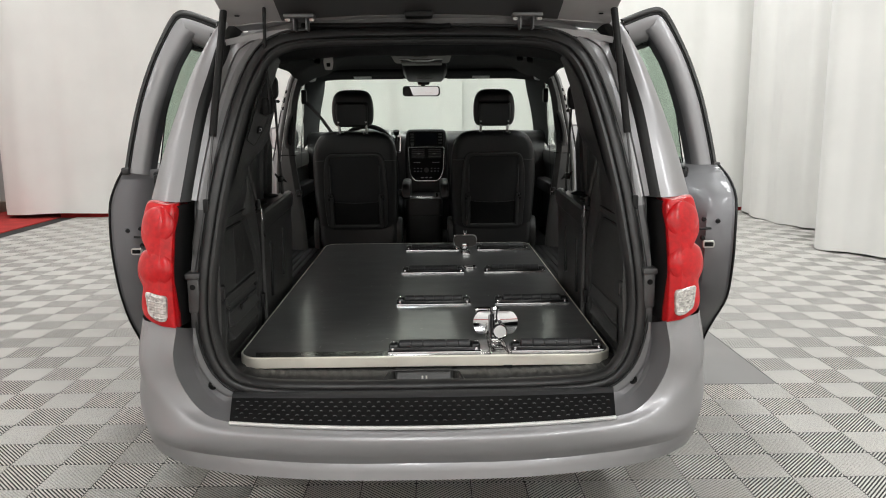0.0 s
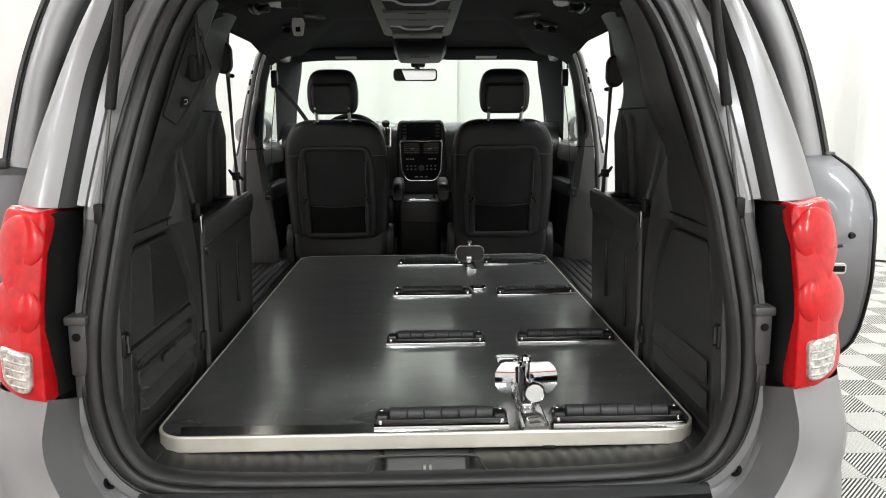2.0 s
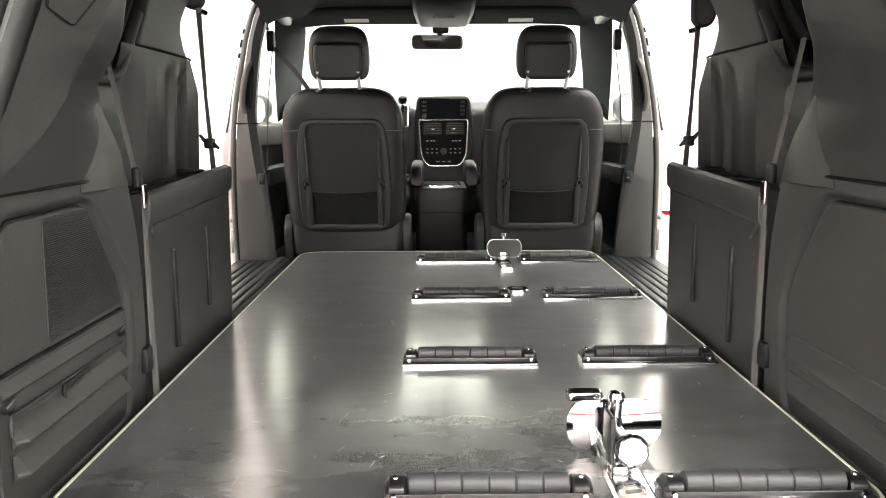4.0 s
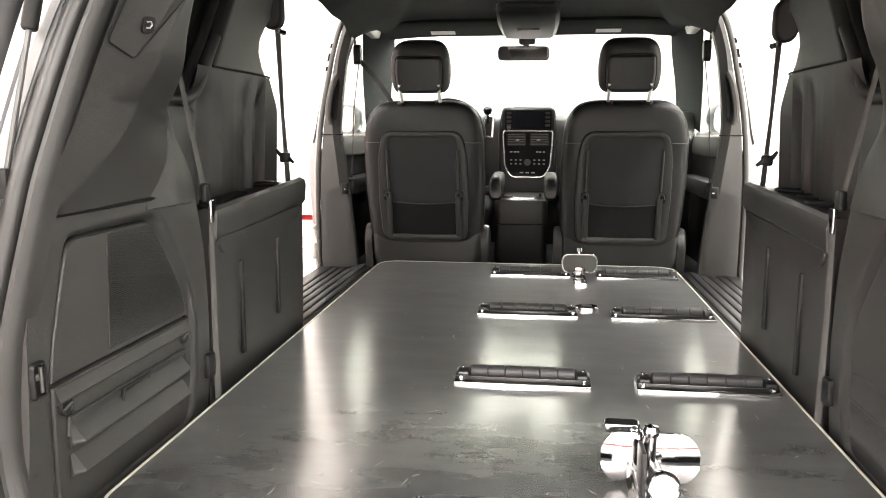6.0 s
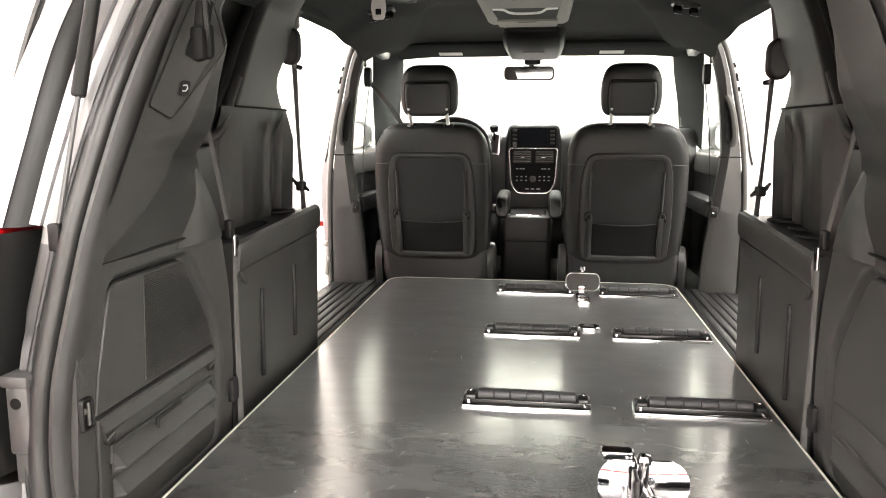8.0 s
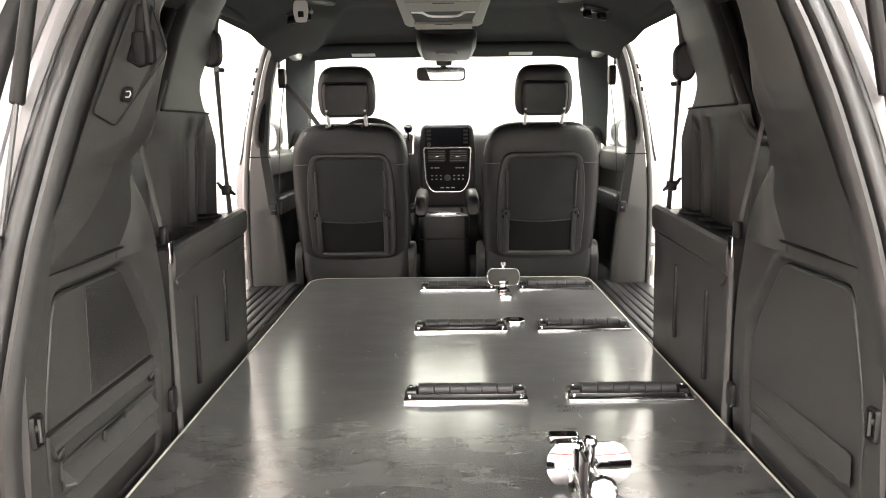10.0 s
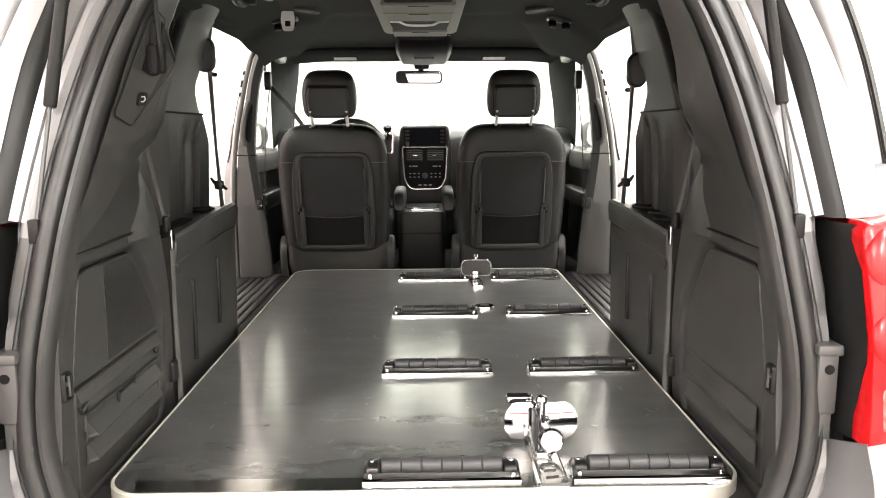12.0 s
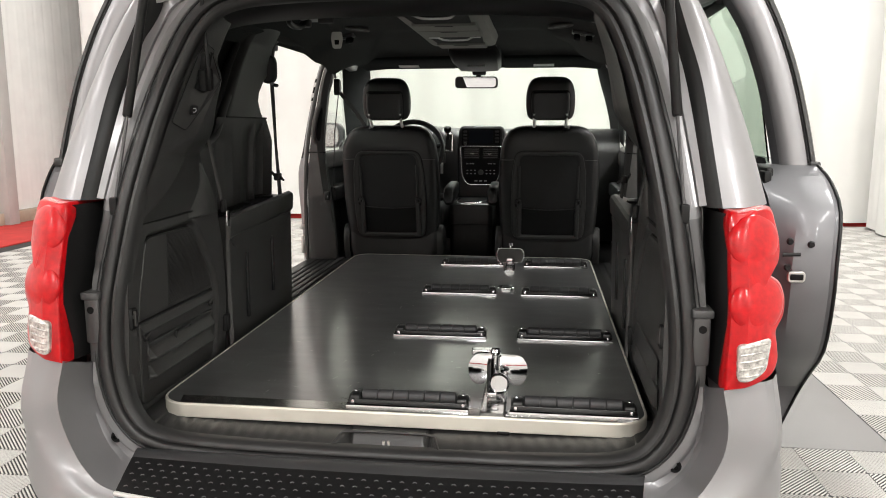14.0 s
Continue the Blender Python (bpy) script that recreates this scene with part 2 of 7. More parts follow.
def cr(points, n):
    """n + 1 places along a smooth curve through the points, evenly by index."""
    p = [np.array(q, float) for q in points]
    p = [2 * p[0] - p[1]] + p + [2 * p[-1] - p[-2]]
    out = []
    spans = len(p) - 3
    for k in range(n + 1):
        u = min(k / n * spans, spans - 1e-9)
        i, f = int(u), u - int(u)
        a, b, c, d = p[i:i + 4]
        out.append(0.5 * (2 * b + (c - a) * f + (2 * a - 5 * b + 4 * c - d) * f * f + (3 * b - a - 3 * c + d) * f ** 3))
    return out


def interp(z, table):
    zs, vs = zip(*table)
    return float(np.interp(z, zs, vs))


def box(bm, x0, x1, y0, y1, z0, z1, bevel=0.0, seg=2, turn=None):
    made = bmesh.ops.create_cube(bm, size=1.0)["verts"]
    m = Matrix.LocRotScale(((x0 + x1) / 2, (y0 + y1) / 2, (z0 + z1) / 2), None, (abs(x1 - x0), abs(y1 - y0), abs(z1 - z0)))
    bmesh.ops.transform(bm, matrix=m, verts=made)
    if bevel:
        edges = list({e for v in made for e in v.link_edges})
        made = bmesh.ops.bevel(bm, geom=edges, offset=bevel, segments=seg, profile=0.5, affect="EDGES")["verts"]
    if turn is not None:
        c = Vector(((x0 + x1) / 2, (y0 + y1) / 2, (z0 + z1) / 2))
        bmesh.ops.transform(bm, matrix=Matrix.Translation(c) @ turn.to_4x4() @ Matrix.Translation(-c), verts=[v for v in made if v.is_valid])
    return made


def grid(bm, rows, close_u=False, close_v=False, caps=False):
    """Quads between rows of points."""
    vs = [[bm.verts.new(tuple(p)) for p in row] for row in rows]
    nr, nc = len(vs), len(vs[0])
    for i in range(nr if close_v else nr - 1):
        for j in range(nc if close_u else nc - 1):
            a, b = vs[i][j], vs[i][(j + 1) % nc]
            c, d = vs[(i + 1) % nr][(j + 1) % nc], vs[(i + 1) % nr][j]
            try:
                bm.faces.new((a, b, c, d))
            except ValueError:
                pass
    if caps:
        bm.faces.new(vs[0])
        bm.faces.new(vs[-1])
    return vs


def shell(bm, rows, thick):
    """A sheet through rows of points, with thickness (a vector, or metres along the surface's own normal)."""
    a = np.array([[tuple(p) for p in row] for row in rows], float)
    if np.isscalar(thick):
        du, dv = np.gradient(a, axis=1), np.gradient(a, axis=0)
        nrm = np.cross(du, dv)
        nrm /= np.linalg.norm(nrm, axis=2, keepdims=True) + 1e-9
        b = a + nrm * thick
    else:
        b = a + np.array(thick, float)
    va = grid(bm, a)
    vb = grid(bm, b)
    edge = lambda v: v[0][:] + [r[-1] for r in v[1:]] + v[-1][-2::-1] + [r[0] for r in v[-2:0:-1]]
    ea, eb = edge(va), edge(vb)
    for k in range(len(ea)):
        l = (k + 1) % len(ea)
        try:
            bm.faces.new((ea[k], ea[l], eb[l], eb[k]))
        except ValueError:
            pass


def net(rows, nu, nv):
    """A control net of rows of points, refined to a smooth grid of nu x nv cells."""
    fine = [cr(r, nu) for r in rows]
    return list(zip(*[cr(col, nv) for col in zip(*fine)]))


def tube(bm, pts, r, n=8, closed=False, flat=1.0, up=None, caps=True):
    """A round or flattened bar along points. r: metres, or one for each point."""
    p = [Vector(q) for q in pts]
    rows, normal = [], None
    for i, q in enumerate(p):
        a = p[i - 1] if i or closed else p[i]
        b = p[(i + 1) % len(p)] if i < len(p) - 1 or closed else p[i]
        t = (b - a).normalized()
        if up is not None:
            normal = Vector(up) - t * t.dot(Vector(up))
        elif normal is None:
            normal = t.orthogonal()
        else:
            normal = normal - t * t.dot(normal)
        normal.normalize()
        side = t.cross(normal)
        rad = r[i] if hasattr(r, "__len__") else r
        rows.append([q + normal * (rad * flat * math.cos(2 * math.pi * k / n)) + side * (rad * math.sin(2 * math.pi * k / n)) for k in range(n)])
    grid(bm, rows, close_u=True, close_v=closed, caps=caps and not closed)


def lathe(bm, profile, centre, axis=(0, 0, 1), n=24):
    """A turned shape: (radius, height) along an axis from a centre."""
    c, a = Vector(centre), Vector(axis).normalized()
    u = a.orthogonal().normalized()
    w = a.cross(u)
    rows = [[c + a * h + (u * math.cos(2 * math.pi * k / n) + w * math.sin(2 * math.pi * k / n)) * max(rr, 1e-4) for k in range(n)] for rr, h in profile]
    grid(bm, rows, close_u=True, caps=True)


def rrect(w, h, r, n=5, cx=0.0, cy=0.0):
    """A rounded rectangle about (cx, cy), anticlockwise."""
    out = []
    for sx, sy, a0 in ((1, -1, -90), (1, 1, 0), (-1, 1, 90), (-1, -1, 180)):
        for k in range(n + 1):
            a = radians(a0 + 90 * k / n)
            out.append((cx + sx * (w / 2 - r) + r * math.cos(a), cy + sy * (h / 2 - r) + r * math.sin(a)))
    return out


def round_poly(points, r, n=4):
    """The corners of a polygon rounded off."""
    out = []
    m = len(points)
    for i in range(m):
        a, b, c = (np.array(points[(i + k) % m], float) for k in (-1, 0, 1))
        ra = min(r, np.linalg.norm(a - b) * 0.48, np.linalg.norm(c - b) * 0.48)
        p = b + (a - b) / np.linalg.norm(a - b) * ra
        q = b + (c - b) / np.linalg.norm(c - b) * ra
        for k in range(n + 1):
            f = k / n
            out.append(tuple((1 - f) ** 2 * p + 2 * f * (1 - f) * b + f * f * q))
    return out


def puff(bm, outline, place, depth, edge=0.006, rings=3):
    """A solid plate with a rounded front rim. outline: 2D; place(u, v, d): to the world, d out of the front."""
    o = np.array(outline, float)
    c = o.mean(axis=0)
    size = np.abs(o - c).max()
    rows = [[place(u, v, 0.0) for u, v in o]]
    for k in range(rings + 1):
        a = radians(90 * k / rings)
        shrink = 1 - edge / size * (1 - math.cos(a))
        rows.append([place(*(c + (q - c) * shrink), depth - edge + edge * math.sin(a)) for q in o])
    rows.append([place(*(c + (q - c) * (shrink - min(0.04, 0.25 * edge / size))), depth) for q in o])
    grid(bm, rows, close_u=True, caps=True)


def flip(rows, s):
    return [[(s * p[0], p[1], p[2]) for p in row] for row in rows]


SIDES = (-1, 1)

# ---- the hall ----
b = BM()
box(b, -7.1, 6.9, -6.2, 12.6, -0.20, -0.0027)
whole("floor", b, SUBFLOOR, "dark subfloor under interlocking grey tiles", "floor", "structure")
b = BM()
box(b, -7.1, 6.9, -6.2, 12.6, CEILING_Z, CEILING_Z + 0.15)
whole("ceiling", b, CEILING_MAT, "plain white painted hall ceiling", "ceiling", "structure")
b = BM()
box(b, -7.1, 6.9, 12.3, 12.5, -0.012, CEILING_Z)
whole("wall_north", b, WALL_GREY, "plain pale grey wall behind white curtains", "wall", "structure")
b = BM()
box(b, -7.1, 6.9, -6.1, -5.9, -0.012, CEILING_Z)
whole("wall_south", b, CURTAIN, "plain white wall of the hall", "wall", "structure")
b = BM()
box(b, 6.6, 6.8, -5.9, 12.3, -0.012, CEILING_Z)
whole("wall_east", b, WALL_GREY, "plain pale grey wall behind white curtains", "wall", "structure")
# a red dado along the wall behind the camera
b = BM()
box(b, -6.9, 6.6, -5.9, -5.86, 0.75, 1.15, 0.005)
whole("dado", b, WALL_RED, "broad red painted band along the white wall", "wall band", "structure")

# corrugated wall with a block plinth and a grey post
b = BM()
pts = []
n = 420
for k in range(n + 1):
    yy = -5.9 + k * 18.2 / n
    pts.append((-6.92 + 0.007 * max(-0.6, min(0.6, 1.6 * math.sin(2 * math.pi * yy / 0.11))), yy))
shell(b, [[(x, y, 0.17) for x, y in pts], [(x, y, CEILING_Z) for x, y in pts]], (-0.12, 0, 0))
whole("wall_west", b, WALL_WHITE, "white corrugated metal wall with narrow vertical ribs", "wall", "structure", smooth=50)
b = BM()
box(b, -7.08, -6.80, -5.9, 12.3, -0.012, 0.17, 0.01)
whole("plinth", b, BROWN_BLOCK, "tan block plinth under the corrugated wall", "plinth", "structure")
b = BM()
box(b, -6.88, -6.72, 10.05, 10.25, 0.0, CEILING_Z, 0.01)
whole("post", b, WALL_GREY, "grey painted steel post at the wall", "post", "structure")
b = BM()
box(b, -6.80, -5.55, -5.9, 12.2, -0.012, 0.012, 0.004)
whole("carpet_strip", b, RED_CARPET, "red carpet strip along the wall", "carpet", "structure")
b = BM()
box(b, -5.55, 6.5, 11.42, 11.62, -0.012, 0.06, 0.004)
whole("trim", b, RED_CARPET, "low red strip under the curtains", "floor strip", "structure")


def curtain(path, seed, depth=0.05, z0=0.03, z1=5.54, pleat=0.45, label="white cloth curtain hanging in soft folds to the floor"):
    rnd = random.Random(seed)
    ph = [rnd.uniform(0, 6.28) for _ in range(6)]
    line = cr(path, 30 * (len(path) - 1))
    total, rows = 0.0, []
    last = None
    plan = []
    for i, q in enumerate(line):
        if last is not None:
            total += float(np.linalg.norm(q - last))
        last = q
        a, c = line[max(i - 1, 0)], line[min(i + 1, len(line) - 1)]
        t = (c - a) / (np.linalg.norm(c - a) + 1e-9)
        plan.append((q, np.array((-t[1], t[0])), total))
    for k in range(9):
        f = k / 8
        z = z0 + (z1 - z0) * f
        row = []
        for q, nn, d in plan:
            w = math.sin(2 * math.pi * d / pleat + ph[0] + 0.5 * math.sin(d * 1.1 + ph[1]) + 0.25 * f)
            w += 0.55 * math.sin(2 * math.pi * d / (pleat * 2.3) + ph[2] - 0.3 * f) + 0.25 * math.sin(2 * math.pi * d / (pleat * 0.43) + ph[3])
            w *= depth * (0.75 + 0.25 * math.sin(d * 0.9 + ph[4])) * (1.05 - 0.35 * f)
            row.append((q[0] + nn[0] * w, q[1] + nn[1] * w, z + (0.012 * math.sin(d * 3 + ph[5]) if k == 0 else 0)))
        rows.append(row)
    b = BM()
    shell(b, rows, 0.006)
    return whole("curtain", b, CURTAIN, label, "curtain", group="curtains round the hall", smooth=80)


curtain([(-6.30, 12.1), (-6.36, 11.5), (-6.1, 11.22), (-4.9, 11.3), (-3, 11.3), (-1, 11.25), (0.5, 11.3)], 1, 0.034, 0.07, pleat=0.8)
curtain([(0.4, 11.36), (2.0, 11.33), (3.4, 11.38), (4.6, 11.38), (5.9, 11.5)], 2, 0.030, 0.07, pleat=0.7)
curtain([(4.84, 11.42), (4.72, 11.2), (4.58, 10.6), (4.62, 10.0), (4.75, 9.4), (5.0, 8.9), (5.5, 8.6)], 3, 0.05, 0.02, pleat=0.6)
curtain([(4.9, 8.5), (4.3, 8.15), (4.17, 7.85), (4.3, 7.5), (4.62, 7.1), (4.9, 6.4), (5.0, 5.2), (5.0, 3.6)], 4, 0.045, 0.02, pleat=0.7)
curtain([(5.0, 3.7), (5.05, 2.0), (5.0, 0.0), (5.0, -2.5), (5.0, -4.5)], 5, 0.05, 0.02, pleat=0.6)


def ceiling_light(x, y):
    t = thing("ceiling_light", "long white linear lamp under the ceiling", "lamp", "lamps in rows under the ceiling", (x, y, CEILING_Z))
    b = BM()
    box(b, x - 0.18, x + 0.18, y - 1.25, y + 1.25, CEILING_Z - 0.09, CEILING_Z, 0.01)
    part("housing", b, CEILING_MAT, t)
    b = BM()
    box(b, x - 0.15, x + 0.15, y - 1.2, y + 1.2, CEILING_Z - 0.115, CEILING_Z - 0.092, 0.004)
    part("diffuser", b, LAMP_GLOW, t, "glowing white diffuser")


for lx, ly in LAMPS:
    ceiling_light(lx, ly)

# ---- the van: body ----
van = thing("minivan", "silver-grey minivan with open tailgate and open sliding doors", "minivan", at=(0, 4.7, 0))


def tail_y(z, off=0.0):
    """The rear opening's plane leans forward with height."""
    return off + interp(z, ((0.3, 2.36), (0.555, 2.39), (0.906, 2.42), (1.14, 2.48), (1.35, 2.55), (1.7, 2.70), (1.9, 2.80)))


# the outline of the rear opening, half of it, from the sill's middle to the roof's middle
SEAL = ((0, 0.540), (0.40, 0.544), (0.575, 0.561), (0.648, 0.613), (0.682, 0.70), (0.692, 0.80), (0.685, 0.92), (0.668, 1.06),
        (0.648, 1.19), (0.618, 1.34), (0.58, 1.49), (0.53, 1.605), (0.455, 1.658), (0.30, 1.676), (0, 1.680))


def opening(offset, n=72, dy=0.0):
    """The closed outline of the rear opening, moved outwards by an offset."""
    half = cr(SEAL, n)
    loop = [np.array((-p[0], p[1])) for p in half[::-1]][:-1] + half[:-1]
    loop = [np.array(p) for p in loop]
    out = []
    m = len(loop)
    for i, p in enumerate(loop):
        t = loop[(i + 1) % m] - loop[i - 1]
        t /= np.linalg.norm(t) + 1e-9
        q = p + np.array((t[1], -t[0])) * offset
        out.append((q[0], tail_y(q[1]) + dy, q[1]))
    return out


sgn = 1 if abs(opening(0.1)[72][2]) < 0.552 else -1

b = BM()
section = ((0.032, 0.010), (0.029, -0.006), (0.022, -0.015), (0.010, -0.020), (0.000, -0.018), (-0.003, -0.013), (-0.0045, 0.000), (-0.0075, 0.001), (-0.0095, -0.010), (-0.017, -0.011), (-0.024, -0.004), (-0.029, 0.006), (-0.031, 0.016), (-0.031, 0.035))
middle = opening(0.0)


def narrowed(row):
    """The seal is pressed narrower along the sill."""
    k = [0.80 + 0.20 * min(1, max(0, (m[2] - 0.56) / 0.12)) for m in middle]
    return [(m[0] + (p[0] - m[0]) * f, m[1] + (p[1] - m[1]) * f, m[2] + (p[2] - m[2]) * f - 0.006 * (1 - f) / 0.2) for p, m, f in zip(row, middle, k)]


grid(b, [narrowed(opening(sgn * off, dy=dy)) for off, dy in section], close_u=True)
seal = part("weather_seal", b, SEAL_RUBBER, van, "black rubber seal round the rear opening", smooth=50)
b = BM()
tube(b, narrowed(opening(sgn * 0.0345, dy=-0.002)), 0.005, 6, closed=True)
part("seal_bead", b, SEAL_RUBBER, seal, smooth=60)

# painted jamb round the opening: flange, channel and outer lip
b = BM()
rows = [opening(-sgn * 0.004, dy=0.03), opening(sgn * 0.012, dy=0.008), opening(sgn * 0.054, dy=-0.003), opening(sgn * 0.062, dy=0.002), opening(sgn * 0.078, dy=0.03), opening(sgn * 0.09, dy=0.05), opening(sgn * 0.125, dy=0.10)]
rows = [[(max(-0.737, min(0.737, x)), y + (0.02 * max(0, abs(x) - 0.737) / 0.04), z) for x, y, z in row] for row in rows]

def jamb_piece(name, low, high, paint, label):
    """The stretch of the jamb between two heights, each side by itself."""
    for start, stop in ((0, 72), (72, 144)):
        keep = [i for i in range(start, stop + 1) if low <= rows[2][i % 144][2] <= high]
        b = BM()
        grid(b, [[row[i % 144] for i in keep] for row in rows])
        part(name, b, paint, van, label, smooth=60)


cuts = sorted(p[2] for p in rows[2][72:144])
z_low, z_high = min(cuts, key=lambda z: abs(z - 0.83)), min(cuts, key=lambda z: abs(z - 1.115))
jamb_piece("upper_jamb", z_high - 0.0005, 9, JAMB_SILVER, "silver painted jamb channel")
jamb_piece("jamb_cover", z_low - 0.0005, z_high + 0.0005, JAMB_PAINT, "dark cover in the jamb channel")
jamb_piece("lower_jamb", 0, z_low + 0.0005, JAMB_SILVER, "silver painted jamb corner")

# bumper
P0 = ((0, 2.395, 0.530), (0.32, 2.395, 0.530), (0.60, 2.40, 0.535), (0.685, 2.405, 0.560), (0.722, 2.41, 0.63), (0.738, 2.42, 0.70), (0.742, 2.43, 0.76))
P1 = ((0, 2.165, 0.492), (0.32, 2.175, 0.494), (0.59, 2.225, 0.500), (0.69, 2.27, 0.525), (0.754, 2.300, 0.60), (0.772, 2.306, 0.68), (0.760, 2.322, 0.772))
P2 = ((0, 2.138, 0.468), (0.32, 2.149, 0.470), (0.62, 2.201, 0.476), (0.76, 2.265, 0.505), (0.85, 2.305, 0.575), (0.890, 2.335, 0.66), (0.886, 2.385, 0.790))
P3 = ((0, 2.143, 0.425), (0.34, 2.155, 0.425), (0.67, 2.212, 0.43), (0.83, 2.285, 0.45), (0.908, 2.37, 0.545), (0.922, 2.53, 0.66), (0.925, 2.75, 0.81))
P4 = ((0, 2.168, 0.384), (0.34, 2.181, 0.384), (0.67, 2.242, 0.39), (0.845, 2.325, 0.40), (0.912, 2.420, 0.43), (0.925, 2.600, 0.50), (0.915, 2.810, 0.55))
P5 = ((0, 2.160, 0.372), (0.34, 2.173, 0.372), (0.66, 2.236, 0.376), (0.840, 2.326, 0.380), (0.905, 2.428, 0.388), (0.915, 2.608, 0.41), (0.905, 2.818, 0.44))
P6 = ((0, 2.152, 0.338), (0.34, 2.166, 0.338), (0.65, 2.232, 0.340), (0.828, 2.339, 0.342), (0.892, 2.444, 0.348), (0.902, 2.610, 0.36), (0.89, 2.814, 0.38))
P7 = ((0, 2.26, 0.312), (0.33, 2.27, 0.312), (0.62, 2.33, 0.315), (0.74, 2.41, 0.318), (0.79, 2.50, 0.31), (0.82, 2.62, 0.32), (0.84, 2.80, 0.34))


def both(row):
    return [(-p[0], p[1], p[2]) for p in row[::-1]][:-1] + list(row)


b = BM()
fine = [[tuple(p) for p in cr(both(r), 72)] for r in (P0, P1, P2, P3, P4, P5, P6, P7)]


def bow(rows, k):
    """Rows refined with k cells between each two, smooth along the bands."""
    return list(zip(*[cr(col, k * (len(rows) - 1)) for col in zip(*rows)]))


corner = lambda x: min(1, max(0, (abs(x) - 0.56) / 0.12))
ledge = [[tuple(np.array(a) * (1 - f) + np.array(c) * f - np.array((0, -0.055 * corner(a[0]), 0.016 + 0.012 * corner(a[0]))) * math.sin(math.pi * f)) for a, c in zip(fine[0], fine[1])] for f in np.linspace(0, 1, 7)]
lip2 = [[tuple(np.array(a) * (1 - f) + np.array(c) * f) for a, c in zip(fine[1], fine[2])] for f in (0.0, 0.25, 1.0)]
grid(b, ledge)
grid(b, bow([lip2[1], lip2[2], fine[3], fine[4]], 5))
grid(b, [fine[4], fine[5]])
grid(b, bow([fine[5], fine[6]], 3))
grid(b, bow([fine[6], fine[7]], 3))
grid(b, [fine[1], lip2[1]])
bumper = part("rear_bumper", b, PAINT, van, "silver-grey painted bumper", smooth=24)

# step pad on the bumper: a smooth band, a studded field and a bright lip
b = BM()


def pad_at(u, v):
    """u across (-1 to 1), v from the lip (0) to the opening (1)."""
    ax = abs(u)
    x = u * (0.585 + 0.03 * v)
    y0 = 2.165 + 0.055 * ax ** 2.2
    y = y0 + v * (2.385 - y0)
    return np.array((x, y, 0.500 + 0.038 * v + 0.004 * math.sin(math.pi * v)))


shell(b, [[tuple(pad_at(-1 + k / 20, v)) for k in range(41)] for v in (0, 0.05, 0.3, 0.62, 0.655, 0.67)], (0, 0, 0.007))
pad = part("step_pad", b, TRIM_SMOOTH, bumper, "black plastic step pad with small raised studs")
b = BM()
shell(b, [[tuple(pad_at(-1 + k / 20, v) + np.array((0, 0, h))) for k in range(41)] for v, h in ((0.66, 0.001), (0.69, 0.003), (0.80, 0.005), (0.90, 0.002), (0.97, -0.006), (1.0, -0.012))], (0, 0, 0.004))
part("pad_band", b, PAD_BAND, bumper, "smooth dark grey band above the step pad", smooth=40)
b = BM()
tube(b, [tuple(pad_at(-1 + k / 20, -0.03) + np.array((0, 0, 0.002))) for k in range(41)], 0.008, 8, flat=0.7)
part("bright_lip", b, SATIN_SILVER, bumper, "bright metal lip along the step")
b = BM()
for r in range(5):
    for k in range(40):
        u = -0.965 + (k + 0.5 * (r % 2)) * 1.93 / 39.5
        p = pad_at(u, 0.09 + 0.115 * r) + np.array((0, 0, 0.007))
        grid(b, [[tuple(p + np.array((0.0050 * f, 0.0022 * (1 - f * f) + dy, h * (1 - 0.6 * f * f)))) for f in (-1, -0.5, 0, 0.5, 1)] for dy, h in ((-0.0016, -0.002), (-0.0009, 0.0016), (0.0003, 0.0020), (0.0014, -0.002))])
tagged(part("studs", b, STUD_GLINT, bumper, smooth=60), kind="stuff")

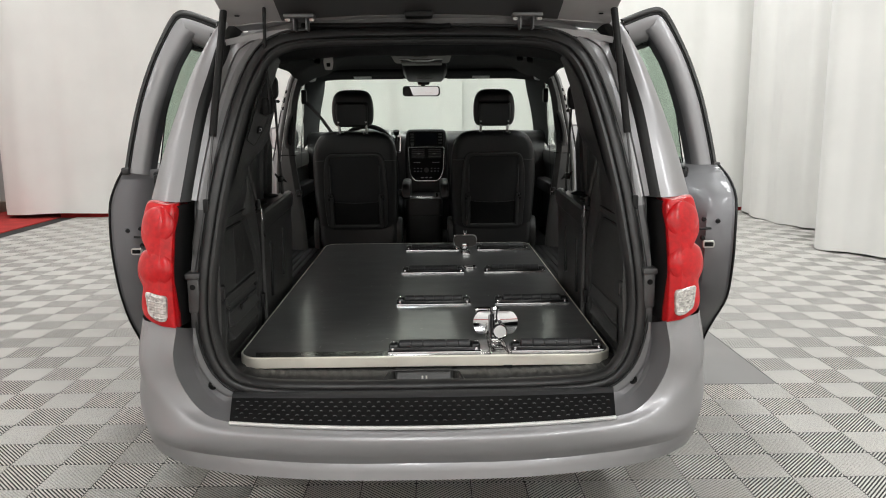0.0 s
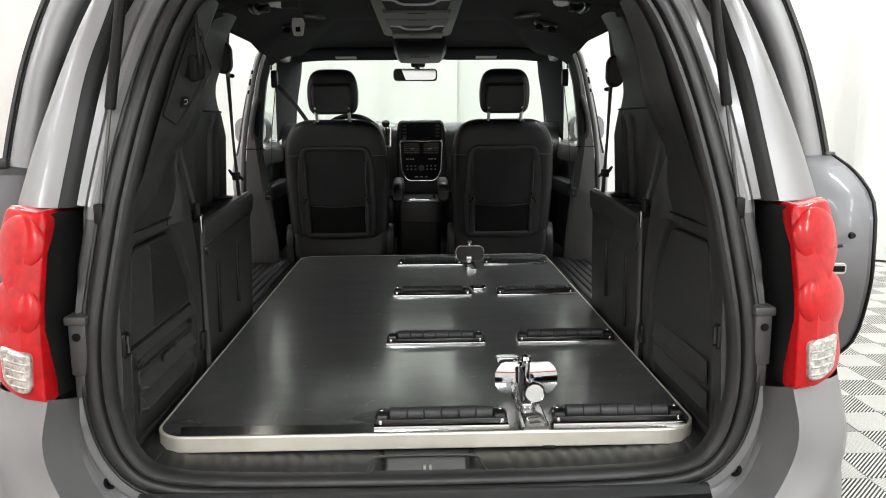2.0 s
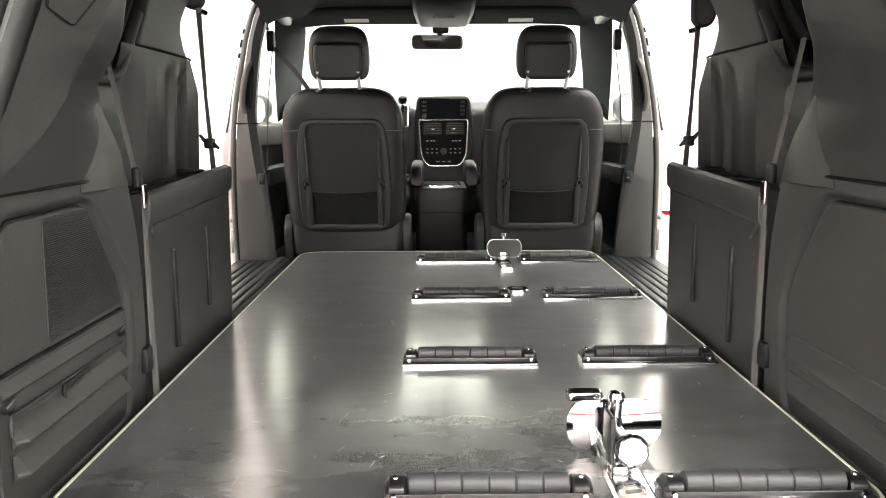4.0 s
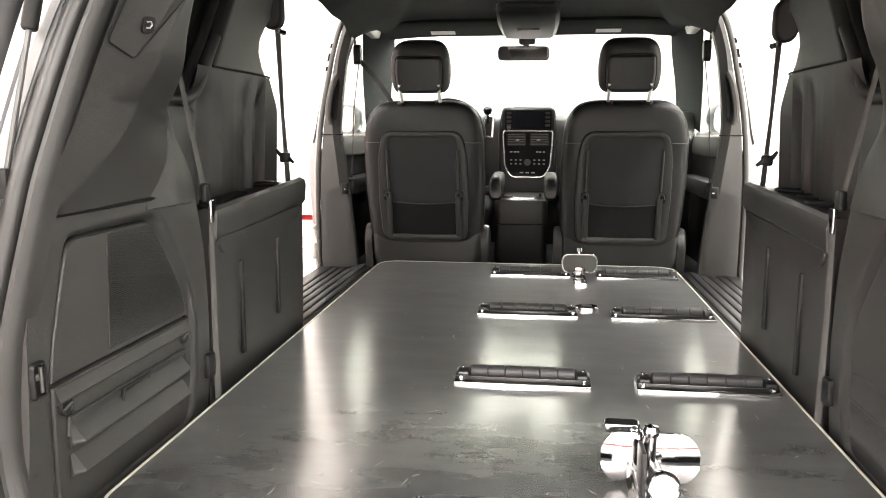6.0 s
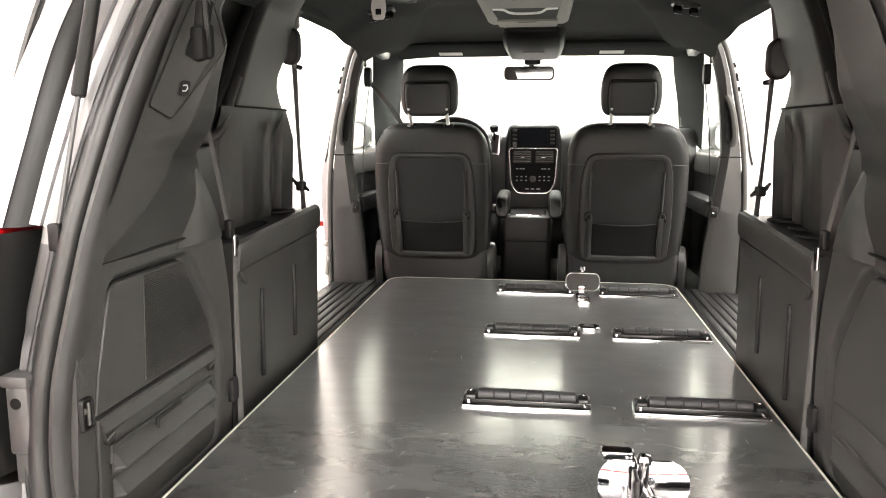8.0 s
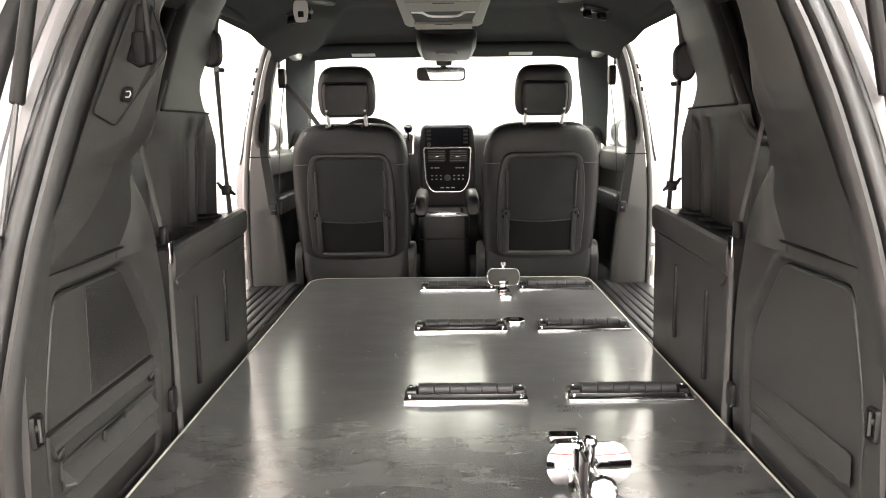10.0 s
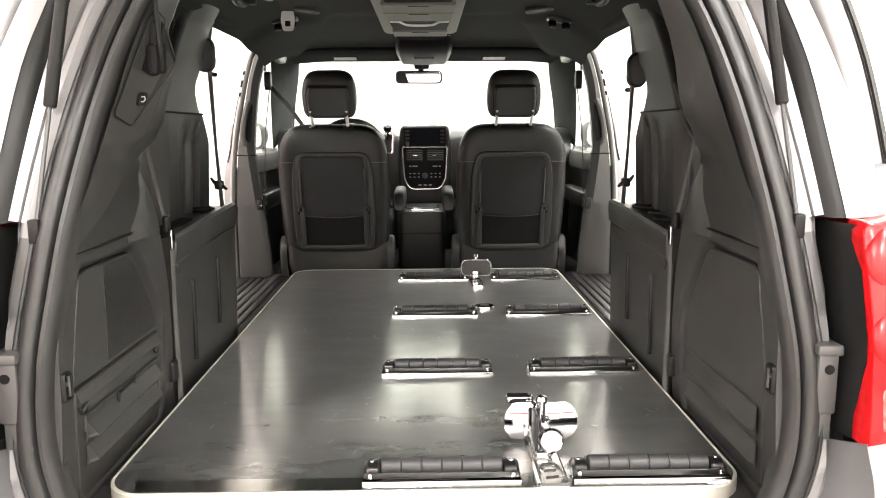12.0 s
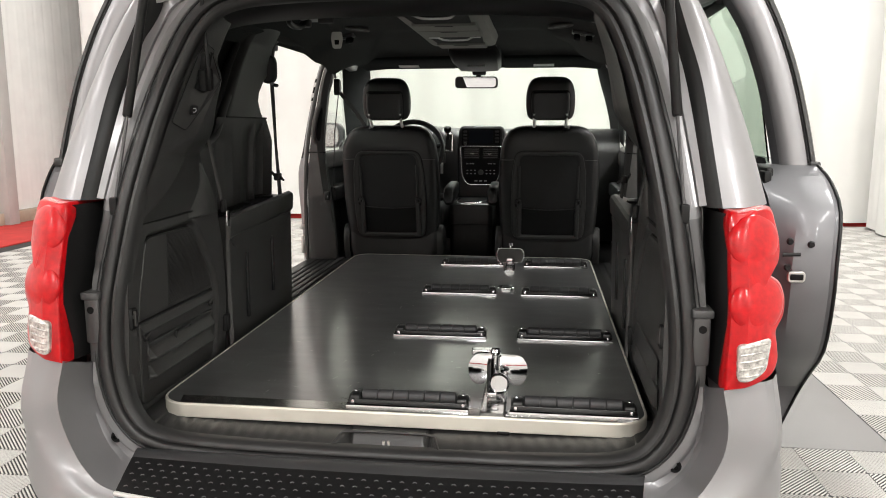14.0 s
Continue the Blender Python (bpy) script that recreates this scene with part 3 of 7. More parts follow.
# bump stops beside the opening
for s in SIDES:
    b = BM()
    lathe(b, ((0.0, -0.001), (0.015, 0), (0.015, 0.006), (0.012, 0.010), (0.007, 0.010), (0.006, 0.004), (0.0, 0.004)), (s * 0.682, 2.40, 0.555), (0, -1, 0.1), 18)
    part("bump_stop", b, RUBBER_AND_SHADE, van, "round black rubber stop")
    # latch bracket on the jamb
    b = BM()
    box(b, s * 0.707, s * 0.745, 2.396, 2.460, 0.795, 0.912, 0.006)
    box(b, s * 0.711, s * 0.741, 2.402, 2.460, 0.745, 0.800, 0.004)
    box(b, s * 0.703, s * 0.750, 2.391, 2.465, 0.905, 0.925, 0.005)
    bracket = part("jamb_bracket", b, JAMB_PAINT, van, "painted stepped bracket on the jamb")
    b = BM()
    lathe(b, ((0.0, 0), (0.009, 0), (0.009, 0.002), (0.0, 0.002)), (s * 0.727, 2.3965, 0.880), (0, -1, 0), 14)
    part("hole", b, RUBBER_AND_SHADE, bracket)

    # tail light: red body, dark side, clear lower lens
    edge_in = [(0.759, 0.765), (0.764, 0.85), (0.768, 0.95), (0.767, 1.05), (0.766, 1.137)]
    out_pts = [(0.80, 1.144), (0.862, 1.150), (0.880, 1.112), (0.889, 1.073), (0.884, 1.034), (0.859, 1.009), (0.887, 0.986), (0.899, 0.952), (0.896, 0.918), (0.878, 0.888), (0.882, 0.855), (0.884, 0.822), (0.868, 0.792), (0.82, 0.775)]
    ol = [tuple(p) for p in cr(edge_in + out_pts + [edge_in[0]], 84)][:-1]
    b = BM()
    lamp_y = lambda v: interp(v, ((0.74, 2.312), (0.765, 2.320), (0.95, 2.346), (1.14, 2.402)))
    lean = lambda u, v, d: (s * u, lamp_y(v) + 0.020 + 0.9 * max(0, u - 0.80) ** 1.2 - d, v)
    rows = [[(s * (u if u < 0.80 else 0.84 + (min(u, 0.882) - 0.84) * 1.25), lamp_y(v) + (0.045 if u < 0.80 else 0.30), v) for u, v in ol]]
    cen = np.array((0.83, 0.95))
    for k in range(7):
        a = radians(90 * k / 6)
        f = 1 - 0.10 * (1 - math.cos(a))
        rows.append([lean(*(cen + (np.array(q) - cen) * (f, 1 - 0.035 * (1 - math.cos(a)))), 0.024 * math.sin(a)) for q in ol])
    rows.append([lean(*(cen + (np.array(q) - cen) * (0.4, 0.6)), 0.034) for q in ol])
    grid(b, rows, close_u=True, caps=True)
    light = part("tail_light", b, RED_LENS, van, "red tail light with three scalloped lobes and a clear lower lens")
    b = BM()
    ring = round_poly([(0.783, 0.790), (0.815, 0.792), (0.850, 0.810), (0.862, 0.880), (0.783, 0.870)], 0.014)
    puff(b, ring, lambda u, v, d: (s * u, lamp_y(v) + 0.010 + 0.9 * max(0, u - 0.80) ** 1.2 - d, v), 0.030, 0.006)
    clear = part("clear_lens", b, CLEAR_LENS, light, "clear reversing lens with a faceted reflector")
    b = BM()
    for k in range(5):
        zf = 0.802 + k * 0.0155
        tube(b, [(s * u, lamp_y(zf) - 0.0195 + 0.9 * max(0, u - 0.80) ** 1.2, zf + 0.10 * (u - 0.79)) for u in np.linspace(0.788, interp(zf, ((0.795, 0.822), (0.815, 0.838), (0.87, 0.848))), 7)], 0.0026, 6)
    part("reflector_ribs", b, CLEAR_LENS, clear, smooth=60)
    # two round lobes stand proud of the lens; a pale pink tube draws the light on its edge
    for uc, vc, rr in ((0.824, 1.080, 0.060), (0.830, 0.948, 0.064)):
        b = BM()
        rows = []
        for f, d in ((1.0, 0.014), (0.97, 0.0245), (0.9, 0.0285), (0.7, 0.0325), (0.4, 0.0355), (0.1, 0.0365)):
            rows.append([lean(uc + rr * f * math.cos(a), vc + rr * f * math.sin(a), d) for a in np.linspace(0, 2 * math.pi, 33)[:-1]])
        grid(b, rows, close_u=True, caps=True)
        part("lamp_lobe", b, RED_LENS, light, "round red lamp lobe", smooth=50)
    b = BM()
    tube(b, [lean(u + 0.001, v, 0.002) for u, v in ol if u > 0.79], 0.0022, 6)
    part("lens_edge_glint", b, LENS_EDGE, light, "pale pink glint along the lens edge", smooth=60)
    b = BM()
    puff(b, round_poly([(0.772, 1.131), (0.850, 1.141), (0.858, 1.150), (0.80, 1.146), (0.772, 1.140)], 0.003), lambda u, v, d: lean(u, v, 0.004 + d), 0.014, 0.004)
    part("top_lens", b, LENS_EDGE, light, "pale pink upper lens strip")
    # black side of the lamp housing
    b = BM()
    zz = np.linspace(0.762, 1.137, 13)
    shell(b, [[(s * 0.767, lamp_y(z) + 0.012, z) for z in zz], [(s * 0.764, lamp_y(z) + 0.03, z) for z in zz], [(s * 0.754, tail_y(z) + 0.0, z) for z in zz],
              [(s * (0.736 if 0.8 < z < 1.1 else 0.742), tail_y(z) + 0.075, z) for z in zz]], (0, 0.006, 0))
    part("lamp_housing", b, GLOSS_BLACK, light, "black inner side of the lamp")

    # rear pillar: black strip and silver panel
    inner = ((0.768, 2.452, 1.145), (0.752, 2.492, 1.263), (0.730, 2.552, 1.426), (0.702, 2.606, 1.545), (0.672, 2.665, 1.665), (0.645, 2.70, 1.715))
    middle = ((0.826, 2.455, 1.148), (0.806, 2.505, 1.285), (0.772, 2.568, 1.45), (0.735, 2.62, 1.575), (0.694, 2.675, 1.685), (0.66, 2.72, 1.735))
    outer = ((0.874, 2.500, 1.152), (0.842, 2.553, 1.30), (0.797, 2.618, 1.464), (0.752, 2.672, 1.595), (0.700, 2.718, 1.70), (0.665, 2.75, 1.745))
    side = ((0.893, 2.60, 1.155), (0.858, 2.65, 1.30), (0.812, 2.71, 1.464), (0.765, 2.76, 1.60), (0.71, 2.80, 1.70), (0.67, 2.84, 1.755))
    b = BM()
    grid(b, flip(net((inner, middle, outer, side), 20, 9), s))
    part("rear_pillar", b, PAINT, van, "silver-grey painted rear pillar", smooth=50)
    b = BM()
    strip = [(x - 0.046, y + 0.050, z) for x, y, z in inner]
    mid = [(x - 0.022, y + 0.010, z) for x, y, z in inner]
    tip = [(x + 0.004, y + 0.002, z) for x, y, z in inner]
    grid(b, flip(net((strip, mid, tip), 20, 4), s))
    part("pillar_strip", b, TRIM_SMOOTH, van, "black strip along the rear pillar", smooth=50)
    # painted corner between the roof edge, the pillar and the seal
    ring_pts = [(abs(x), y, z) for x, y, z in opening(sgn * 0.046, dy=-0.001)[72:] if z > 1.14 and abs(x) > 0.30]
    ring_pts = [tuple(p) for p in cr(ring_pts[::-1], 40)]
    roof_pts = [(x, 2.719 - 0.05 * (x / 0.7) ** 2, 1.714 - 0.065 * (x / 0.7) ** 3) for x in (0.30, 0.42, 0.53, 0.62)]
    outer_pts = [tuple(p) for p in cr(roof_pts + [(0.650, 2.69, 1.650), (0.675, 2.625, 1.545), (0.702, 2.572, 1.426), (0.726, 2.510, 1.263), (0.740, 2.470, 1.15)], 40)]
    blend = lambda f, dy: [(a[0] + (c[0] - a[0]) * f, a[1] + (c[1] - a[1]) * f + dy, a[2] + (c[2] - a[2]) * f) for a, c in zip(outer_pts, ring_pts)]
    b = BM()
    grid(b, flip([blend(0, 0.012), blend(0.08, 0.002), blend(0.45, 0.004), blend(0.50, 0.011), blend(0.58, 0.005), blend(0.9, 0.0), blend(1, 0.012)], s))
    part("corner_panel", b, PAINT, van, "silver painted corner with a pressed crease", smooth=28)
    # painted gutter between strip and jamb
    b = BM()
    low = ((0.735, 2.47, 0.70), (0.735, 2.475, 0.9), (0.736, 2.50, 1.13), (0.722, 2.545, 1.26), (0.696, 2.605, 1.426), (0.668, 2.66, 1.545), (0.640, 2.71, 1.65), (0.62, 2.745, 1.70))
    gut = [(x - 0.022, y + 0.015, z) for x, y, z in low]
    lip = [(x - 0.050, y - 0.005, z) for x, y, z in low]
    grid(b, flip(net((low, gut, lip), 28, 4), s))
    part("gutter", b, JAMB_SILVER, van, "painted water channel beside the opening", smooth=50)

# roof, with its rear edge
b = BM()
ys = ((2.715, -0.085), (2.78, -0.055), (3.0, -0.02), (3.7, 0.0), (4.6, 0.005), (5.2, -0.005), (5.45, -0.045))
rows = [[(x, y - 0.05 * (x / 0.7) ** 2 * (1 if y < 3 else 0), 1.805 + d - (0.065 if y < 2.75 else 0.09 if y < 4 else 0.06) * (abs(x) / 0.70) ** 3) for x in np.linspace(-0.66 if y < 2.75 else -0.72, 0.66 if y < 2.75 else 0.72, 25)] for y, d in ys]
shell(b, rows, (0, 0, -0.02))
part("roof", b, PAINT, van, "silver-grey painted roof", smooth=50)

# body sides, front, underbody
for s in SIDES:
    b = BM()
    lower = [[(s * x, y, z) for y, x in ((2.62, 0.893), (2.75, 0.912), (3.0, 0.94), (3.4, 0.955), (3.72, 0.96))] for z in (0.42, 0.6, 0.8, 1.0, 1.15)]
    shell(b, lower, (-s * 0.02, 0, 0))
    quarter = part("quarter_panel", b, PAINT, van, "silver-grey rear quarter panel", smooth=50)
    b = BM()
    shell(b, [[(s * 0.896, 2.66, 1.155), (s * 0.945, 3.2, 1.155), (s * 0.955, 3.74, 1.155)], [(s * 0.85, 2.75, 1.40), (s * 0.875, 3.2, 1.40), (s * 0.88, 3.74, 1.40)],
              [(s * 0.735, 2.86, 1.69), (s * 0.755, 3.2, 1.70), (s * 0.76, 3.74, 1.70)]], (-s * 0.006, 0, 0))
    part("quarter_window", b, GLASS_DARK, van, "dark privacy glass quarter window")
    # sill, rocker, roof rail, front pillar
    b = BM()
    box(b, s * 0.72, s * 0.965, 3.70, 4.90, 0.30, 0.555, 0.02)
    part("rocker", b, PAINT, van, "painted sill under the sliding door")
    b = BM()
    tube(b, cr([(s * 0.735, 3.05, 1.71), (s * 0.752, 3.4, 1.72), (s * 0.758, 4.4, 1.73), (s * 0.756, 5.1, 1.700), (s * 0.815, 5.5, 1.655), (s * 0.91, 6.05, 1.36), (s * 0.93, 6.25, 1.20)], 40), 0.045, 8)
    part("roof_rail", b, PAINT, van, "painted roof rail and front pillar", smooth=60)
    # front door, closed
    b = BM()
    shell(b, [[(s * 0.955, 4.92, z), (s * 0.965, 5.3, z), (s * 0.955, 5.8, z), (s * 0.93, 6.15, z)] for z in (0.36, 0.6, 0.9, 1.12)], (-s * 0.05, 0, 0))
    fdoor = part("front_door", b, PAINT, van, "closed silver-grey front door")
    b = BM()
    shell(b, [[(s * 0.94, 4.95, 1.12), (s * 0.94, 5.5, 1.12), (s * 0.915, 6.02, 1.12)], [(s * 0.87, 4.97, 1.38), (s * 0.87, 5.5, 1.38), (s * 0.87, 5.9, 1.33)],
              [(s * 0.795, 5.0, 1.65), (s * 0.79, 5.25, 1.655), (s * 0.79, 5.42, 1.64)]], (-s * 0.004, 0, 0))
    pane = part("window_pane", b, GLASS_CLEAR, fdoor, "clear side window")
    pane.visible_shadow = False
    # inner door card with armrest
    b = BM()
    shell(b, [[(s * 0.885, 4.95, z), (s * 0.89, 5.4, z), (s * 0.88, 5.9, z)] for z in (0.5, 0.8, 1.10)], (s * 0.02, 0, 0))
    box(b, s * 0.80, s * 0.885, 4.97, 5.55, 0.90, 0.985, 0.02)
    part("door_card", b, TRIM_SMOOTH, fdoor, "black door card with an armrest")
    b = BM()
    box(b, s * 0.86, s * 0.93, 4.95, 5.95, 1.08, 1.185, 0.025)
    part("door_cap", b, TRIM_LIGHT, fdoor, "grey window ledge")
    # outside mirror
    b = BM()
    ol = rrect(0.22, 0.17, 0.06)
    puff(b, [(u + s * 1.09, v + 1.27) for u, v in ol], lambda u, v, d: (u, 5.82 + d, v), 0.10, 0.03, 4)
    box(b, s * 0.93, s * 1.02, 5.85, 5.90, 1.17, 1.21, 0.01)
    mir = part("door_mirror", b, PAINT, fdoor, "silver-grey outside mirror")
    b = BM()
    puff(b, [(u * 0.88 + s * 1.09, v * 0.86 + 1.27) for u, v in ol], lambda u, v, d: (u, 5.805 + 0.32 * s * (u - s * 1.09) - d, v), 0.008, 0.002)
    part("mirror_glass", b, CHROME, mir)
    # fender
    b = BM()
    shell(b, [[(s * 0.955, 6.1, z), (s * 0.95, 6.6, z), (s * (0.90 if z < 0.95 else 0.85), 7.05, min(z, 0.95)), (s * 0.68, 7.27, min(z, 0.88))] for z in (0.32, 0.5, 0.8, 1.02)], (-s * 0.02, 0, 0))
    part("fender", b, PAINT, van, "silver-grey front wing", smooth=60)

    # wheels
    for wy in (3.14, 6.22):
        b = BM()
        lathe(b, ((0.20, -0.10), (0.31, -0.10), (0.338, -0.07), (0.342, 0.0), (0.338, 0.07), (0.31, 0.10), (0.20, 0.10)), (s * 0.77, wy, 0.342), (s, 0, 0), 36)
        wheel = part("wheel", b, RUBBER_AND_SHADE, van, "road wheel with black tyre")
        b = BM()
        lathe(b, ((0.20, 0.02), (0.205, 0.09), (0.19, 0.085), (0.17, 0.05), (0.06, 0.075), (0.0, 0.08)), (s * 0.77, wy, 0.342), (s, 0, 0), 30)
        part("rim", b, STEEL, wheel)
b = BM()
grid(b, [[(x, y, z - 0.05 * (abs(x) / 0.85) ** 3) for x in np.linspace(-0.86, 0.86, 15)] for y, z in ((6.1, 1.17), (6.4, 1.11), (6.8, 1.02), (7.1, 0.94), (7.22, 0.86), (7.28, 0.62), (7.27, 0.42), (7.2, 0.30))])
part("bonnet", b, PAINT, van, "silver-grey bonnet and nose", smooth=60)
b = BM()
box(b, -0.66, 0.66, 2.9, 7.0, 0.20, 0.33, 0.03)
part("underbody", b, RUBBER_AND_SHADE, van, "black underbody")
b = BM()
shell(b, [[(-0.72, 5.43, 1.70), (0, 5.36, 1.735), (0.72, 5.43, 1.70)], [(-0.80, 5.78, 1.52), (0, 5.75, 1.55), (0.80, 5.78, 1.52)], [(-0.87, 6.14, 1.24), (0, 6.25, 1.24), (0.87, 6.14, 1.24)]], (0, 0.004, 0.003))
ws = part("windscreen", b, GLASS_CLEAR, van, "clear windscreen")
ws.visible_shadow = False

# tailgate, swung up over the camera
b = BM()


def gate_at(u, v, drop=0.0):
    """u across, v from the hinges (0) outwards (1)."""
    w = 0.645 + 0.06 * min(1, v * 1.5) - 0.02 * v
    return (u * w, 2.735 - 1.10 * v, 1.735 + 0.30 * v + 0.10 * math.sin(math.pi * min(v * 0.8, 1)) - drop - 0.035 * u * u)


shell(b, [[gate_at(-1 + k / 12, v) for k in range(25)] for v in (0.0, 0.015, 0.04, 0.12, 0.3, 0.6, 0.85, 1.0)], (0, 0.01, 0.05))
tg = part("tailgate", b, GATE_GREY, van, "raised grey tailgate seen from below", smooth=50)
b = BM()
shell(b, [[gate_at((-1 + k / 8) * 0.86, v, 0.012) for k in range(17)] for v in (0.16, 0.2, 0.5, 0.55)], (0, 0, 0.01))
part("gate_glass", b, GLASS_DARK, tg, "dark rear window")
b = BM()
shell(b, [[gate_at(-0.72 + 1.44 * k / 24, v + 0.012 * math.cos(k * 0.9) * (v > 0.1), 0.006) for k in range(25)] for v in (0.035, 0.045, 0.075, 0.118, 0.128)], (0, 0, 0.004))
part("gate_channel", b, JAMB_PAINT, tg, "dark pressed channel along the hinges", smooth=50)
b = BM()
shell(b, [[gate_at(-0.97 + 1.94 * k / 24, v, 0.0035) for k in range(25)] for v in (0.0, 0.006, 0.020, 0.028)], (0, 0, 0.003))
part("gate_flange", b, PAINT, tg, "silver painted flange of the tailgate", smooth=50)
for su in (-0.93, 0.93):
    b = BM()
    p = gate_at(su, 0.075, 0.004)
    lathe(b, ((0.0, 0.004), (0.007, 0.003), (0.009, 0.0), (0.0, 0.0)), p, (0, 0, -1), 12)
    part("rubber_plug", b, RUBBER_AND_SHADE, tg)
for s in SIDES:
    hx = s * 0.375 - 0.02
    b = BM()
    for k in (-0.021, 0.021):
        box(b, hx + k - 0.003, hx + k + 0.003, 2.63, 2.715, 1.692, 1.736, 0.0015)
    box(b, hx - 0.021, hx + 0.021, 2.690, 2.715, 1.694, 1.702, 0.002)
    box(b, hx - 0.05, hx + 0.05, 2.61, 2.665, 1.730, 1.742, 0.004)
    hinge = part("gate_hinge", b, PAINT_SHADED, tg, "painted tailgate hinge")
    for k in (-0.04, 0.04):
        b = BM()
        lathe(b, ((0.0, 0.008), (0.008, 0.008), (0.010, 0.0), (0.0, 0.0)), (hx + k, 2.63, 1.727), (0, 0, -1), 6)
        part("bolt", b, STEEL, hinge)
    # gas strut: rod below, tube above
    foot, top = Vector((s * 0.689, 2.470, 1.130)), Vector((s * 0.633, 2.672, 1.90))
    cut = foot + (top - foot) * 0.29
    b = BM()
    tube(b, [foot, cut], 0.0042, 8)
    strut = part("gas_strut", b, JAMB_PAINT, van, "black gas strut holding the tailgate")
    b = BM()
    tube(b, [cut - (top - foot) * 0.004, cut, top], (0.010, 0.0120, 0.0120), 12)
    part("tube", b, TRIM_SMOOTH, strut, "black strut tube")
    b = BM()
    box(b, foot.x - 0.010, foot.x + 0.010, foot.y - 0.010, foot.y + 0.010, foot.z - 0.022, foot.z + 0.022, 0.004)
    box(b, foot.x - 0.007, foot.x + 0.007, foot.y - 0.004, foot.y + 0.030, foot.z - 0.012, foot.z + 0.006, 0.003)
    part("ball_socket", b, TRIM_SMOOTH, strut)
b = BM()
tube(b, cr([(-0.40, 2.70, 1.715), (-0.2, 2.68, 1.712), (-0.05, 2.655, 1.71), (0.06, 2.66, 1.705), (0.10, 2.68, 1.71)], 24), 0.008, 8)
part("cable", b, RUBBER_AND_SHADE, tg, "black cable run along the hinges")
b = BM()
box(b, -0.05, 0.045, 2.60, 2.67, 1.728, 1.75, 0.008)
part("latch_cover", b, TRIM_SMOOTH, tg, "black centre cover")


# sliding doors, slid back beside the quarter panels
def sliding_door(s):
    rear = [(1.105, 3.06, 0.37), (1.150, 3.03, 0.52), (1.132, 2.89, 0.63), (1.088, 2.68, 0.76), (1.070, 2.60, 0.90), (1.068, 2.59, 1.00), (1.082, 2.63, 1.12), (1.095, 2.74, 1.185), (1.102, 2.86, 1.222)]
    if s < 0:
        rear = [(1.105, 3.06, 0.37), (1.15, 3.03, 0.52), (1.162, 2.96, 0.63), (1.166, 2.90, 0.76), (1.168, 2.868, 0.90), (1.168, 2.864, 1.00), (1.160, 2.864, 1.10), (1.135, 2.868, 1.17), (1.106, 2.872, 1.222)]
    rear = [tuple(p) for p in cr(rear, 24)]
    b = BM()
    outer, inner = [], []
    for x, y, z in rear:
        row = [(s * x, y, z), (s * (x + 0.05), y + 0.30, z), (s * (x + 0.06 + 0.02 * (z < 1.1)), 3.6, z), (s * 1.165, 4.1, z), (s * 1.13, 4.22, z)]
        outer.append(row)
        inner.append([(s * (max(0.965, x - 0.15)), max(y + 0.05, 2.5), z), (s * 1.0, y + 0.25, z), (s * 1.015, 3.6, z), (s * 1.015, 4.1, z), (s * 1.02, 4.22, z)])
    rows = [o + i[::-1] for o, i in zip(outer, inner)]
    grid(b, rows, close_u=True, caps=True)
    door = part("sliding_door", b, PAINT_SHADED, van, "open sliding door with tinted window, slid back along the side", smooth=40)
    # window surround: rear post, top rail, front post
    edge = [(1.102, 2.885, 1.215), (1.083, 2.905, 1.33), (1.052, 2.93, 1.474), (1.008, 2.955, 1.61), (0.958, 2.975, 1.72), (0.928, 2.985, 1.773), (0.912, 2.987, 1.790), (0.890, 2.99, 1.799), (0.845, 3.0, 1.790), (0.77, 3.02, 1.762)]
    edge = [tuple(p) for p in cr(edge, 28)]
    b = BM()

    def inward(off, dy, i0=0, i1=29):
        """The edge moved inwards across the post, and forward."""
        out = []
        for i in range(i0, min(i1, len(edge))):
            p, q = np.array(edge[max(i - 1, 0)]), np.array(edge[min(i + 1, len(edge) - 1)])
            tx, tz = q[0] - p[0], q[2] - p[2]
            ln = math.hypot(tx, tz)
            wide = 1 + 0.25 * min(1, max(0, (i - 10) / 8))
            x, y, z = edge[i]
            out.append((s * (x - tz / ln * off * wide), y + dy, z + tx / ln * off * wide))
        return out
    rows = [inward(0.0, 0.05), inward(0.0, 0.004), inward(0.010, -0.005), inward(0.026, -0.010), inward(0.046, -0.011), inward(0.062, -0.006), inward(0.074, 0.003), inward(0.080, 0.015), inward(0.080, 0.05)]
    grid(b, rows, close_v=True)
    part("window_post", b, PAINT, door, "grey painted window post", smooth=60)
    b = BM()
    shell(b, [inward(0.077, 0.012), inward(0.083, 0.030), inward(0.085, 0.075)], (s * 0.004, 0, 0.002))
    part("inner_trim", b, PAINT_SHADED, door, "grey return along the window", smooth=50)
    b = BM()
    grid(b, [inward(-0.008, 0.03), inward(-0.008, 0.0), inward(-0.003, -0.010), inward(0.006, -0.010), inward(0.009, -0.004), inward(0.013, -0.010), inward(0.017, -0.006), inward(0.010, 0.02)], close_v=True)
    box(b, s * 1.085, s * 1.115, 2.865, 2.90, 1.205, 1.232, 0.006)
    part("outer_seal", b, TRIM, door, "black rubber edge seal", smooth=60)
    b = BM()
    tube(b, [(s * (x + 0.002), y - 0.002, z) for x, y, z in rear], 0.0045, 8)
    part("edge_strip", b, TRIM_SMOOTH, door, "black strip along the door's edge", smooth=60)
    b = BM()
